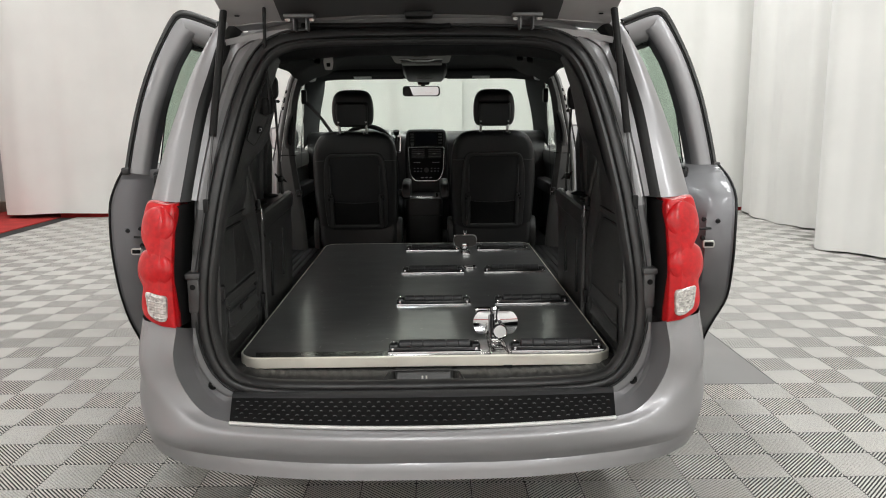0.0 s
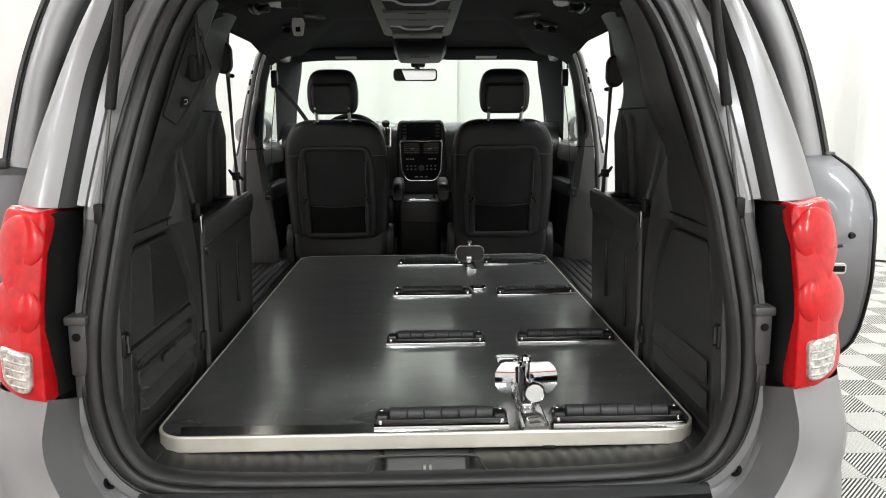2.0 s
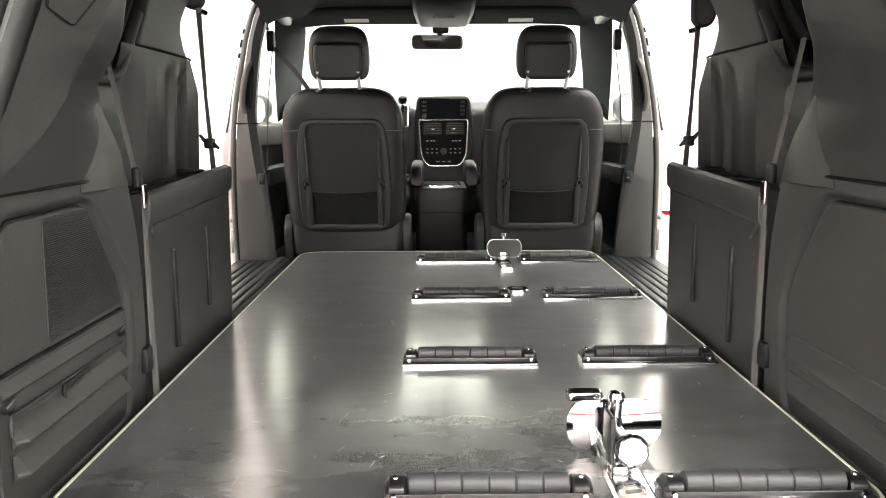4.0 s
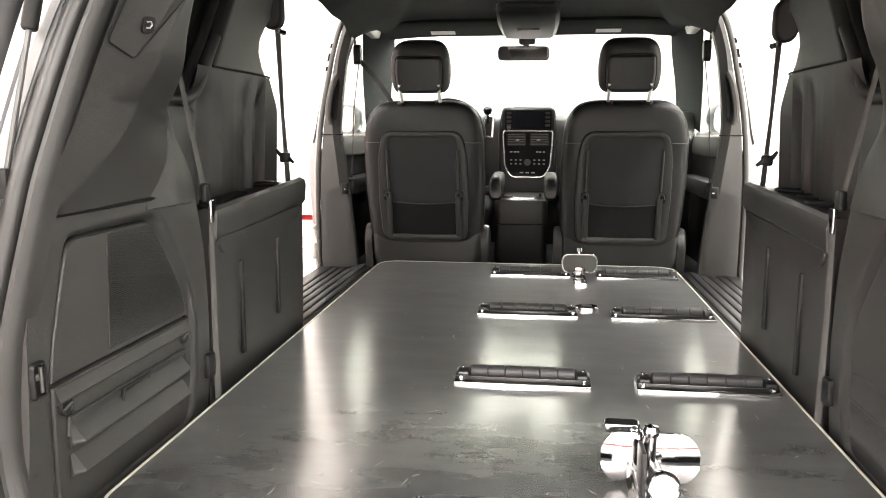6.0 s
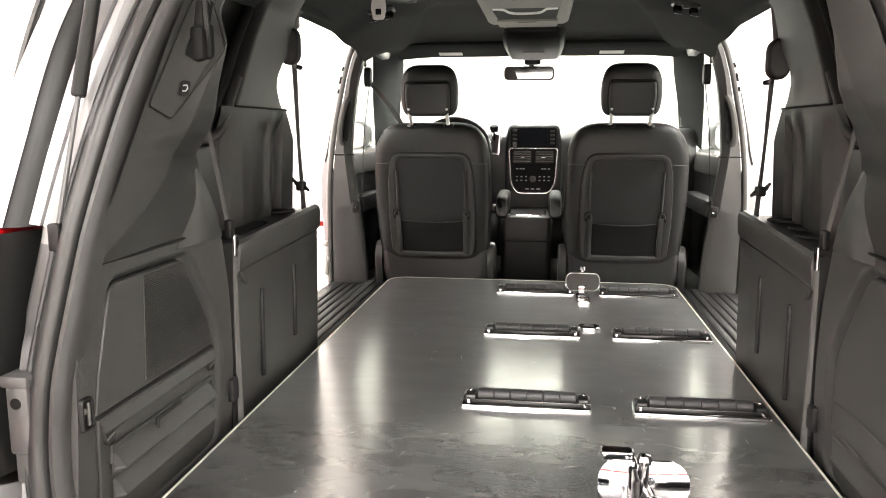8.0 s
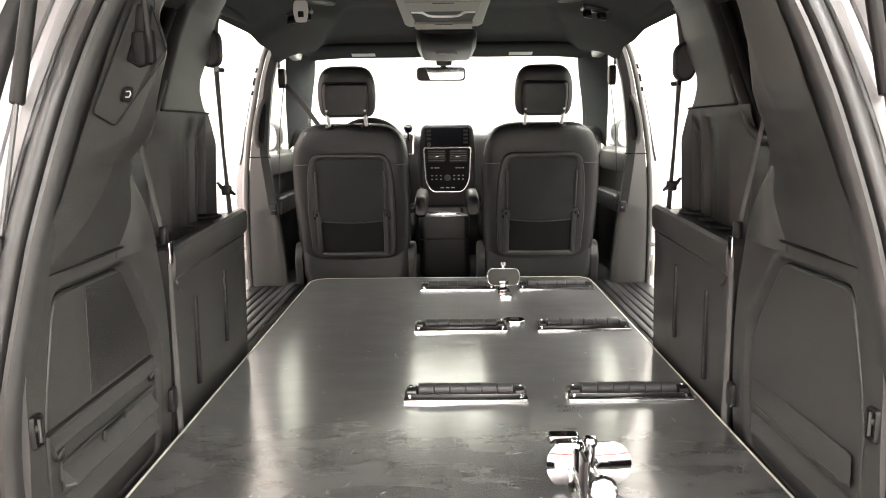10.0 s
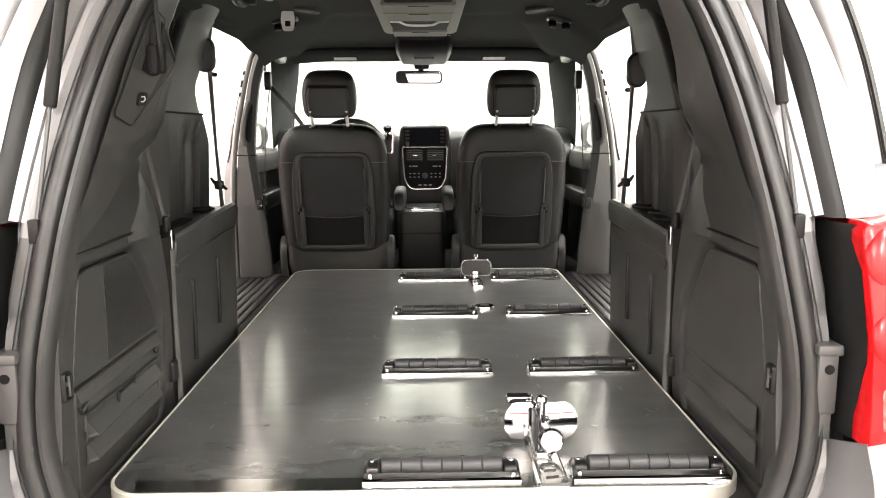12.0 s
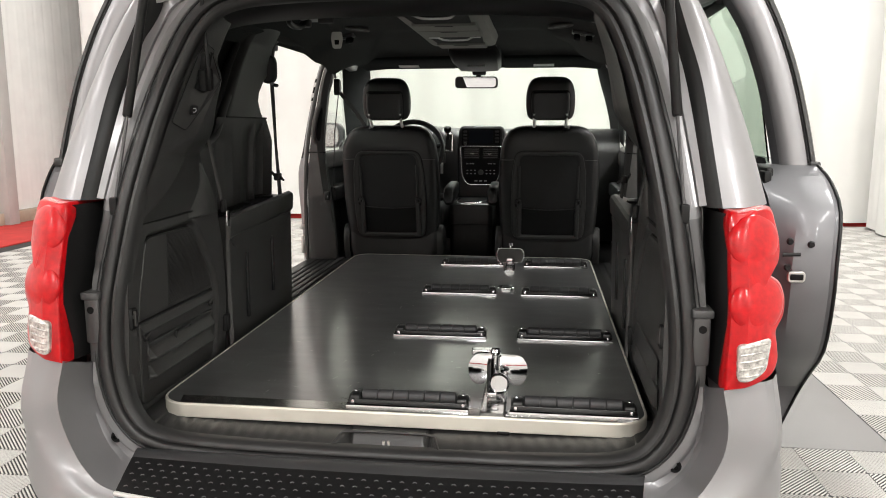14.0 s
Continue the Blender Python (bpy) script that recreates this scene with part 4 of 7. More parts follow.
    shell(b, [[(s * 0.880, 3.05, 1.72), (s * 0.890, 3.6, 1.74), (s * 0.890, 4.15, 1.74)], [(s * 0.975, 3.03, 1.50), (s * 0.985, 3.6, 1.50), (s * 0.985, 4.15, 1.50)], [(s * 1.015, 3.0, 1.22), (s * 1.035, 3.6, 1.22), (s * 1.035, 4.18, 1.22)]], (s * 0.005, 0, 0))
    pane = part("window_pane", b, GLASS_GREEN, door, "green tinted glass")
    pane.visible_shadow = False
    b = BM()
    box(b, s * 0.80, s * 0.90, 3.04, 4.2, 1.735, 1.785, 0.02)
    box(b, s * 0.85, s * 0.90, 3.05, 4.2, 1.672, 1.74, 0.01)
    part("top_rail", b, TRIM_SMOOTH, door, "black top rail of the window")
    b = BM()
    tube(b, [(s * 1.02, 4.18, 1.22), (s * 0.985, 4.17, 1.5), (s * 0.91, 4.15, 1.75)], 0.035, 8)
    part("front_post", b, PAINT_SHADED, door)
    b = BM()
    tube(b, [(s * 0.985, 2.97, 1.225), (s * 1.005, 3.4, 1.225), (s * 1.015, 4.1, 1.225)], 0.018, 6)
    part("inner_seal", b, RUBBER_AND_SHADE, door, "black inner window seal", smooth=60)
    # latch, striker plate, screws, hinge bracket on the shut face
    b = BM()
    lx, ly = (s * 0.972, 2.566) if s > 0 else (s * 1.073, 2.852)
    lz = 0.972 if s > 0 else 0.920
    puff(b, [(lx + u, lz + v) for u, v in rrect(0.042, 0.027, 0.009)], lambda u, v, d: (u, ly + 0.004 - d, v), 0.008, 0.003)
    latch = part("latch", b, STEEL, door, "bright steel latch plate")
    b = BM()
    box(b, lx - 0.015, lx + 0.015, ly - 0.008, ly - 0.003, lz - 0.007, lz + 0.007, 0.002)
    part("latch_slot", b, RUBBER_AND_SHADE, latch)
    for dx, dz in ((-0.018, 0.085), (0.03, 0.078), (-0.02, 0.022)):
        b = BM()
        lathe(b, ((0.0, 0.008), (0.006, 0.008), (0.009, 0.0), (0.0, 0.0)), (lx + s * dx, ly + 0.004, lz + dz), (0, -1, 0), 12)
        part("screw", b, TRIM_SMOOTH, door)
    b = BM()
    tube(b, [(lx - s * 0.035, ly + 0.0, lz + 0.052), (lx + s * 0.005, ly - 0.004, lz + 0.055)], 0.0045, 8)
    part("latch_lever", b, TRIM_SMOOTH, door)
    b = BM()
    box(b, s * 0.955, s * 0.975, 2.80, 2.90, 1.15, 1.22, 0.008)
    box(b, s * 0.945, s * 0.965, 2.78, 2.84, 1.16, 1.21, 0.006)
    part("hinge_arm", b, TRIM_SMOOTH, door, "black centre hinge arm")
    # shut face with a pressed recess
    b = BM()
    face = [(x, y, z) for x, y, z in rear if 0.55 < z < 1.2]
    grid(b, [[(s * (x - 0.012), y - 0.003, z) for x, y, z in face], [(s * (x - 0.05), y - 0.010, z) for x, y, z in face], [(s * max(0.955, x - 0.10), y - 0.006 + 0.002, z) for x, y, z in face], [(s * max(0.94, x - 0.15), y + 0.06, z) for x, y, z in face]])
    part("shut_face", b, PAINT_SHADED, door, "grey painted shut face of the door", smooth=50)


for s in SIDES:
    sliding_door(s)

# ---- the van: inside ----
# load floor and sill
b = BM()
box(b, -0.70, 0.70, 2.475, 6.0, 0.47, 0.555, 0.01)
box(b, -0.92, 0.92, 3.70, 6.0, 0.44, 0.53, 0.01)
part("load_floor", b, CARPET, van, "charcoal carpeted load floor")
SILL = ((2.386, 0.528), (2.391, 0.545), (2.402, 0.556), (2.435, 0.567), (2.462, 0.571), (2.52, 0.573), (2.60, 0.572), (2.62, 0.560))
WELL = ((2.386, 0.516), (2.391, 0.518), (2.402, 0.520), (2.432, 0.523), (2.446, 0.530), (2.462, 0.573), (2.60, 0.572), (2.62, 0.560))


def sill_at(x, k):
    """The sill's surface: soft ribs, and a hollow for the latch in the middle."""
    f = min(1, max(0, (0.134 - 0.006 * k * (k < 6) - abs(x)) / 0.016))
    f = f * f * (3 - 2 * f)
    (ya, za), (yb, zb) = SILL[k], WELL[k]
    rib = 0.0016 * math.sin(2 * math.pi * (x + 0.10 * ya) / 0.034) * (1 - f) * (3 <= k <= 5) * min(1, max(0, (abs(x) - 0.15) / 0.03))
    return (x, ya + (yb - ya) * f + 0.012 * (x / 0.6) ** 2, za + (zb - za) * f + rib + 0.012 * (x / 0.64) ** 4)


b = BM()
shell(b, [[sill_at(x, k) for x in np.linspace(-0.64, 0.64, 321)] for k in range(8)], (0, 0, -0.004))
sill = part("sill_cover", b, TRIM, van, "charcoal plastic sill cover with soft ribs and a latch hollow", smooth=60)
b = BM()
tube(b, cr([(-0.137, 2.398, 0.549), (-0.131, 2.412, 0.558), (-0.122, 2.436, 0.567), (-0.110, 2.452, 0.575), (-0.05, 2.455, 0.5765), (0.05, 2.455, 0.5765), (0.110, 2.452, 0.575), (0.122, 2.436, 0.567), (0.131, 2.412, 0.558), (0.137, 2.398, 0.549)], 60), 0.0034, 8)
part("well_edge", b, TRIM, sill, "rounded rim of the latch hollow", smooth=60)
b = BM()
for x in (-0.004, 0.009):
    box(b, x - 0.0028, x + 0.0028, 2.420, 2.427, 0.522, 0.568, 0.001)
box(b, -0.016, 0.020, 2.402, 2.430, 0.5205, 0.5245, 0.001)
part("latch_bar", b, STEEL, sill, "bright steel latch striker")
for s in SIDES:
    b = BM()
    box(b, s * 0.60, s * 0.672, 2.43, 2.60, 0.555, 0.585, 0.008)
    part("sill_end", b, TRIM, sill)

# headliner
b = BM()
LINER = ((2.685, 1.668), (2.72, 1.688), (2.80, 1.715), (3.0, 1.745), (3.6, 1.757), (4.4, 1.757), (5.0, 1.735), (5.25, 1.715), (5.37, 1.698), (5.43, 1.682))


def soft(f):
    f = min(1, max(0, f))
    return f * f * (3 - 2 * f)


def liner_z(x, y):
    """The headliner's underside: sides roll down, and a hollow opens between them over the front seats."""
    side = interp(y, ((3.4, 0.13), (3.8, 0.10), (4.5, 0.10), (4.85, 0.08), (5.1, 0.03), (5.4, 0.015))) * max(0, (abs(x) - 0.45) / 0.27) ** 2.0
    edge = interp(y, ((4.15, 0.34), (4.26, 0.39), (4.55, 0.468), (5.18, 0.642), (5.45, 0.72)))
    inside = soft((edge + 0.02 - abs(x)) / 0.055)
    hollow = (0.014 * inside - 0.024 * (1 - inside)) * soft((y - 4.15) / 0.22) * soft((5.32 - y) / 0.30)
    return interp(y, LINER) - side + hollow


ys = [*np.linspace(2.685, 3.0, 9), *np.linspace(3.1, 4.1, 8), *np.linspace(4.16, 5.43, 34)]
shell(b, [[(x, y, liner_z(x, y)) for x in np.linspace(-1, 1, 73) * interp(y, ((4.5, 0.72), (5.0, 0.80), (5.4, 0.80)))] for y in ys], (0, 0, 0.012))
liner = part("headliner", b, HEADLINER, van, "black cloth headliner", smooth=60)
# plastic header trim between the seal and the headliner
b = BM()
rows = []
for f, y, z in ((0.0, 2.692, 1.668), (0.12, 2.700, 1.650), (0.2, 2.712, 1.645), (0.9, 2.815, 1.622), (1.0, 2.835, 1.626), (1.0, 2.85, 1.65), (0.9, 2.86, 1.72)):
    rows.append([(x * (1 + 0.03 * f), y, z - 0.006 * math.exp(-((abs(x) - 0.40) / 0.12) ** 2) * f - 0.055 * (abs(x) / 0.53) ** 7 * (1 - 0.4 * f)) for x in np.linspace(-0.53, 0.53, 33)])
grid(b, rows)
part("header_trim", b, TRIM_SMOOTH, van, "black plastic trim under the roof's rear edge", smooth=35)
# darker brow over the windscreen with visors and pale labels
for s in SIDES:
    b = BM()
    shell(b, [[(s * (0.15 + 0.53 * k / 6), y, z) for k in range(7)] for y, z in ((5.16, 1.716), (5.175, 1.708), (5.27, 1.695), (5.37, 1.675), (5.385, 1.682))], (0, 0, 0.014))
    visor = part("sun_visor", b, HEADLINER, van, "black folded sun visor")
    b = BM()
    lx0 = -0.425 if s < 0 else 0.38
    shell(b, [[(lx0 - 0.06, y, z), (lx0 + 0.06, y, z)] for y, z in ((5.290, 1.689), (5.335, 1.680))], (0, 0, 0.003))
    part("label", b, LABEL_WHITE, visor, "pale warning label")
    # corner bulges of the headliner, map lamp blocks, round vents, coat hooks
    b = BM()
    hx = s * 0.545
    place = lambda u, v, d: (hx + u, 4.22 + v, 1.742 - s * 0.16 * u - d)
    puff(b, rrect(0.098, 0.075, 0.012), place, 0.014, 0.005)
    hook = part("coat_hook", b, GLOSS_BLACK, liner, "black folding roof hook")
    for k in SIDES:
        b = BM()
        grid(b, [[place(k * u, v, d) for u in (0.014, 0.019, 0.034, 0.040)] for v, d in ((0.03, 0.012), (0.02, 0.030), (-0.005, 0.042), (-0.024, 0.044), (-0.030, 0.036), (-0.016, 0.030), (0.0, 0.014))])
        part("prong", b, GLOSS_BLACK, hook, smooth=50)
    b = BM()
    puff(b, rrect(0.024, 0.045, 0.006), lambda u, v, d: place(u, v - 0.006, 0.013 + d), 0.002, 0.0005)
    part("hook_recess", b, RUBBER_AND_SHADE, hook)
    vx, vy = s * 0.44, 4.06
    b = BM()
    lathe(b, ((0.048, -0.004), (0.056, 0.010), (0.051, 0.014), (0.043, 0.006), (0.0, 0.004)), (vx, vy, liner_z(vx, vy)), (s * 0.1, 0, -1), 28)
    vent = part("roof_vent", b, TRIM_LIGHT, van, "round black roof vent with pale ring")
    b = BM()
    lathe(b, ((0.0, 0.012), (0.030, 0.011), (0.040, 0.003)), (vx, vy, liner_z(vx, vy)), (s * 0.1, 0, -1), 20)
    part("vent_dome", b, TRIM_SMOOTH, vent)
    b = BM()
    tube(b, cr([(s * 0.56, 3.50, 1.735), (s * 0.575, 3.53, 1.712), (s * 0.58, 3.60, 1.705), (s * 0.575, 3.67, 1.712), (s * 0.56, 3.70, 1.735)], 16), 0.011, 8)
    part("grab_handle", b, TRIM_SMOOTH, van, "black folding grab handle at the roof")
    for yy in (3.495, 3.705):
        b = BM()
        box(b, s * 0.545, s * 0.585, yy - 0.02, yy + 0.02, 1.715, 1.745, 0.006)
        part("handle_mount", b, TRIM_SMOOTH, van, "small black handle mount")

# centre belt tongue stowed at the roof
b = BM()
box(b, -0.485, -0.425, 3.60, 3.62, 1.715, 1.755, 0.004)
tube(b, [(-0.46, 3.62, 1.748), (-0.455, 3.70, 1.738), (-0.45, 3.745, 1.70)], 0.024, 8, flat=0.12, up=(0, 0.3, 1))
belt = part("roof_belt", b, STRAP, van, "stowed roof belt with bright tongue")
b = BM()
ol = round_poly([(-0.020, 0.0), (0.020, 0.0), (0.024, -0.03), (0.017, -0.065), (-0.017, -0.065), (-0.024, -0.03)], 0.008)
puff(b, ol, lambda u, v, d: (-0.45 + u, 3.745 - d, 1.70 + v), 0.004, 0.001)
tongue = part("tongue", b, TONGUE_STEEL, belt, "bright steel belt tongue")
b = BM()
box(b, -0.459, -0.441, 3.738, 3.7415, 1.650, 1.668, 0.002)
part("tongue_slot", b, RUBBER_AND_SHADE, tongue)

# overhead console: a moulded frame with flat lids and two open bins
OX = -0.012
b = BM()
rows = []
for y, w, z in ((3.05, 0.135, 1.742), (3.08, 0.152, 1.722), (3.6, 0.156, 1.718), (4.2, 0.156, 1.718), (4.47, 0.155, 1.716), (4.515, 0.150, 1.719), (4.53, 0.140, 1.745)):
    rows.append([(OX - w - 0.012, y, 1.76), (OX - w, y, z + 0.006), (OX - w + 0.012, y, z), (OX, y, z - 0.004), (OX + w - 0.012, y, z), (OX + w, y, z + 0.006), (OX + w + 0.012, y, 1.76)])
grid(b, rows, caps=True)
oh = part("overhead_console", b, TAUPE, van, "grey overhead console with storage bins")
for y0, y1, w in ((4.335, 4.495, 0.114), (3.835, 4.030, 0.124), (3.660, 3.822, 0.124), (3.180, 3.355, 0.124)):
    b = BM()
    puff(b, rrect(2 * w, y1 - y0, 0.008, 4, OX, (y0 + y1) / 2), lambda u, v, d: (u, v, 1.717 - d), 0.012, 0.004)
    lid = part("bin_lid", b, TAUPE, oh, "grey bin lid")
    b = BM()
    box(b, OX - 0.035, OX + 0.035, y0 + 0.012, y0 + 0.022, 1.7035, 1.7065, 0.001)
    part("finger_slot", b, RUBBER_AND_SHADE, lid)
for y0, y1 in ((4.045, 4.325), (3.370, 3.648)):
    # A flat black panel draws the shade inside the open bin.
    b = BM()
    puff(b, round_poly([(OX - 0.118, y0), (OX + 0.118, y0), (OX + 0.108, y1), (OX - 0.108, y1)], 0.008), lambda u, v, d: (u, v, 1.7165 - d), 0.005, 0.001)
    mouth = part("bin_opening", b, RUBBER_AND_SHADE, oh, "black panel for the shade inside an open bin")
    b = BM()
    tube(b, cr([(OX - 0.112, y0 + 0.015, 1.709), (OX - 0.075, y0 + 0.020, 1.707), (OX - 0.05, y0 + 0.075, 1.704), (OX, y0 + 0.085, 1.703), (OX + 0.05, y0 + 0.075, 1.704), (OX + 0.075, y0 + 0.020, 1.707), (OX + 0.112, y0 + 0.015, 1.709)], 36), 0.0042, 8)
    part("bin_handle", b, SATIN_SILVER, mouth, "bright curved bin edge", smooth=60)
# front console at the windscreen, and mirror
b = BM()
rows = []
for y, w, z in ((4.86, 0.125, 1.735), (4.90, 0.140, 1.705), (5.10, 0.140, 1.672), (5.32, 0.130, 1.655), (5.40, 0.115, 1.665), (5.43, 0.10, 1.70)):
    rows.append([(-w, y, 1.75), (-w, y, z + 0.02), (-w + 0.02, y, z), (0, y, z - 0.004), (w - 0.02, y, z), (w, y, z + 0.02), (w, y, 1.75)])
grid(b, rows, caps=True)
fc = part("front_overhead", b, TRIM_SMOOTH, van, "black front overhead console")
b = BM()
for k in range(9):
    box(b, -0.05 + k * 0.0115, -0.043 + k * 0.0115, 5.08, 5.10, 1.662, 1.674)
tagged(part("buttons", b, TRIM_LIGHT, fc), kind="stuff")
b = BM()
ol = [(u - 0.029, v + 1.597 + 0.0) for u, v in rrect(0.262, 0.072, 0.022)]
puff(b, ol, lambda u, v, d: (u, 5.475 + 0.10 * (u + 0.03) - d, v), 0.030, 0.008)
mirror = part("rear_mirror", b, GLOSS_BLACK, van, "black rear-view mirror")
b = BM()
puff(b, [(u * 0.93 - 0.002, 1.597 + (v - 1.597) * 0.84) for u, v in ol], lambda u, v, d: (u, 5.4435 + 0.02 * (u + 0.03) - d - 0.032 * (v - 1.597), v), 0.004, 0.001)
part("mirror_glass", b, CHROME, mirror, "silvered mirror glass")
b = BM()
tube(b, [(-0.02, 5.49, 1.62), (-0.015, 5.47, 1.655), (-0.01, 5.45, 1.70)], 0.016, 10)
box(b, -0.055, 0.03, 5.44, 5.48, 1.64, 1.685, 0.012)
part("mirror_stem", b, TRIM_SMOOTH, mirror)


def quarter_trim(s):
    """Trim beside the load floor: lower panel with a storage recess, and the pillar cover above."""
    # lower panel
    recess = round_poly([(2.478, 0.592), (2.945, 0.592), (2.962, 0.70), (2.962, 0.845), (2.940, 0.905), (2.848, 1.054), (2.552, 1.050), (2.490, 0.895), (2.472, 0.82)], 0.035)
    lid = round_poly([(2.487, 0.603), (2.922, 0.603), (2.930, 0.70), (2.930, 0.835), (2.912, 0.885), (2.824, 1.036), (2.562, 1.036), (2.499, 0.893), (2.482, 0.82)], 0.028)
    ring = np.array(recess)
    nxt = np.roll(ring, -1, axis=0)

    def sunk(u, v):
        """How far the panel is pressed in: a groove inside the outline, then a shallow field."""
        p = np.array((u, v))
        e = nxt - ring
        f = np.clip(((p - ring) * e).sum(1) / (e * e).sum(1), 0, 1)
        dist = np.sqrt((((ring + e * f[:, None]) - p) ** 2).sum(1)).min()
        cross = ((ring[:, 1] > v) != (nxt[:, 1] > v)) & (u < (nxt[:, 0] - ring[:, 0]) * (v - ring[:, 1]) / (nxt[:, 1] - ring[:, 1] + 1e-12) + ring[:, 0])
        if not cross.sum() % 2:
            return 0.0
        return interp(dist, ((0.0, 0.0), (0.004, 0.003), (0.013, 0.015), (0.022, 0.016)))

    b = BM()
    rows = []
    for z in np.linspace(0.56, 1.074, 96):
        bow = 0.012 * math.sin(math.pi * (z - 0.56) / 0.52)
        front = interp(z, ((0.56, 3.015), (0.75, 3.02), (0.95, 3.018), (1.074, 3.005)))
        back = tail_y(z) + 0.015
        rows.append([(s * (0.661 - bow + sunk(back + f * (front - back), z)), back + f * (front - back), z) for f in np.linspace(0, 1, 96)])
    shell(b, rows, (s * 0.02, 0, 0))
    panel = part("quarter_panel_trim", b, TRIM, van, "charcoal grained plastic side panel", smooth=50)
    # front return towards the belt gap
    b = BM()
    shell(b, [[(s * 0.664, 3.016, 0.56), (s * 0.664, 3.022, 0.80), (s * 0.664, 3.006, 1.074)], [(s * 0.690, 3.028, 0.56), (s * 0.690, 3.032, 0.80), (s * 0.695, 3.018, 1.10)], [(s * 0.84, 3.03, 0.56), (s * 0.84, 3.03, 0.80), (s * 0.84, 3.02, 1.15)]], (0, -0.015, 0))
    part("panel_return", b, TRIM_SMOOTH, panel)
    at = lambda u, v, d: (s * (0.660 - 0.012 * math.sin(math.pi * (v - 0.56) / 0.52) - d), u, v)
    b = BM()
    def cut(poly, z, above):
        """The part of an outline above or below a height."""
        out = []
        for i, (u, v) in enumerate(poly):
            p, q = poly[i - 1], (u, v)
            if (p[1] > z) != (q[1] > z):
                f = (z - p[1]) / (q[1] - p[1])
                out.append((p[0] + f * (q[0] - p[0]), z))
            if (v > z) == above:
                out.append((u, v))
        return out

    split = 0.828 if s < 0 else 0.0
    puff(b, cut(lid, split, True) if s < 0 else lid, lambda u, v, d: at(u, v, d - 0.018), 0.013, 0.005)
    gap = BM()
    tube(gap, [at(u, v, -0.0135) for u, v in lid], 0.0035, 6, closed=True)
    part("cover_gap", gap, RUBBER_AND_SHADE, panel, smooth=60)
    part("storage_cover", b, TRIM, panel, "recessed side cover")

    def bar(parent, z0, z1, out, u0=2.515, u1=2.905):
        """A moulded ridge: a face that looks up and a dark underside."""
        b = BM()
        wedge = ((z0, -0.006), (z0 - 0.003, -0.003), (z1 + 0.004, out - 0.002), (z1, out), (z1 - 0.004, out - 0.003), (z1 - 0.010, -0.006))
        grid(b, [[at(u, v, d * f) for v, d in wedge] for u, f in ((u0, 0.2), (u0 + 0.012, 1.0), (u1 - 0.012, 1.0), (u1, 0.2))], caps=True)
        part("moulded_bar", b, TRIM, parent, "charcoal moulded ridge", smooth=24)

    if s < 0:
        b = BM()
        low = cut(lid, split - 0.006, False)
        puff(b, low, lambda u, v, d: at(u, v, d - 0.018), 0.016, 0.005)
        door = part("storage_door", b, TRIM, panel, "charcoal storage door with moulded ridges")
        b = BM()
        grid(b, [[at(u, v, d) for v, d in ((split - 0.004, -0.012), (split - 0.006, -0.004), (split - 0.030, 0.006), (split - 0.034, 0.004), (split - 0.038, -0.006))] for u in np.linspace(2.488, 2.918, 9)], caps=True)
        part("door_lip", b, TRIM, door, smooth=24)
        b = BM()
        edge = (2.668, 1.031), (2.820, 1.031), (2.905, 0.887), (2.918, 0.836), (2.640, 0.836)
        sp = round_poly(edge, 0.008)
        puff(b, sp, lambda u, v, d: at(u, v, d - 0.006), 0.0025, 0.001)
        mesh = part("speaker_mesh", b, SPEAKER, panel, "fine black speaker mesh")
        b = BM()
        for k in range(56):
            v = 0.840 + k * 0.0034
            u0, u1 = interp(v, ((0.836, 2.642), (1.031, 2.670))), interp(v, ((0.836, 2.914), (0.887, 2.901), (1.031, 2.816)))
            grid(b, [[at(u, v + dv, d) for u in (u0, u1)] for dv, d in ((-0.0011, -0.0036), (0.0, -0.0024), (0.0011, -0.0036))])
        tagged(part("mesh_ribs", b, SPEAKER, mesh), kind="stuff")
        for z0, z1 in ((0.752, 0.722), (0.704, 0.672)):
            bar(door, z0, z1, 0.018)
        b = BM()
        tube(b, [at(2.512, 0.735, 0.0), at(2.514, 0.764, 0.0), at(2.900, 0.762, 0.0)], 0.0028, 6)
        part("door_line", b, TRIM, door, smooth=60)
        b = BM()
        tube(b, [at(2.662, 0.735, 0.002), at(2.662, 0.757, 0.004), at(2.750, 0.760, 0.004), at(2.750, 0.752, 0.002)], 0.0042, 8)
        part("pull", b, TRIM_SMOOTH, door, "black moulded finger pull", smooth=60)
        for u, v in ((2.508, 0.786), (2.898, 0.790)):
            b = BM()
            lathe(b, ((0.0, 0.003), (0.011, 0.003), (0.0125, 0.005), (0.0145, 0.005), (0.016, 0.0), (0.0, 0.0)), at(u, v, -0.001), (-s, 0, 0), 18)
            turn = part("fastener", b, TRIM_SMOOTH, door, "round quarter-turn fastener")
            b = BM()
            tube(b, [at(u - 0.011, v - 0.003, 0.004), at(u + 0.011, v + 0.003, 0.004)], 0.0022, 6)
            part("fastener_slot", b, TRIM_LIGHT, turn)
    else:
        for z0, z1 in ((0.768, 0.722), (0.694, 0.655)):
            bar(panel, z0, z1, 0.010, 2.505, 2.905)
    # tie-down: a frame, a dark hollow and a bar across it
    b = BM()
    out_ring, in_ring = rrect(0.032, 0.056, 0.008, 4, 2.449, 0.847), rrect(0.021, 0.043, 0.005, 4, 2.449, 0.847)
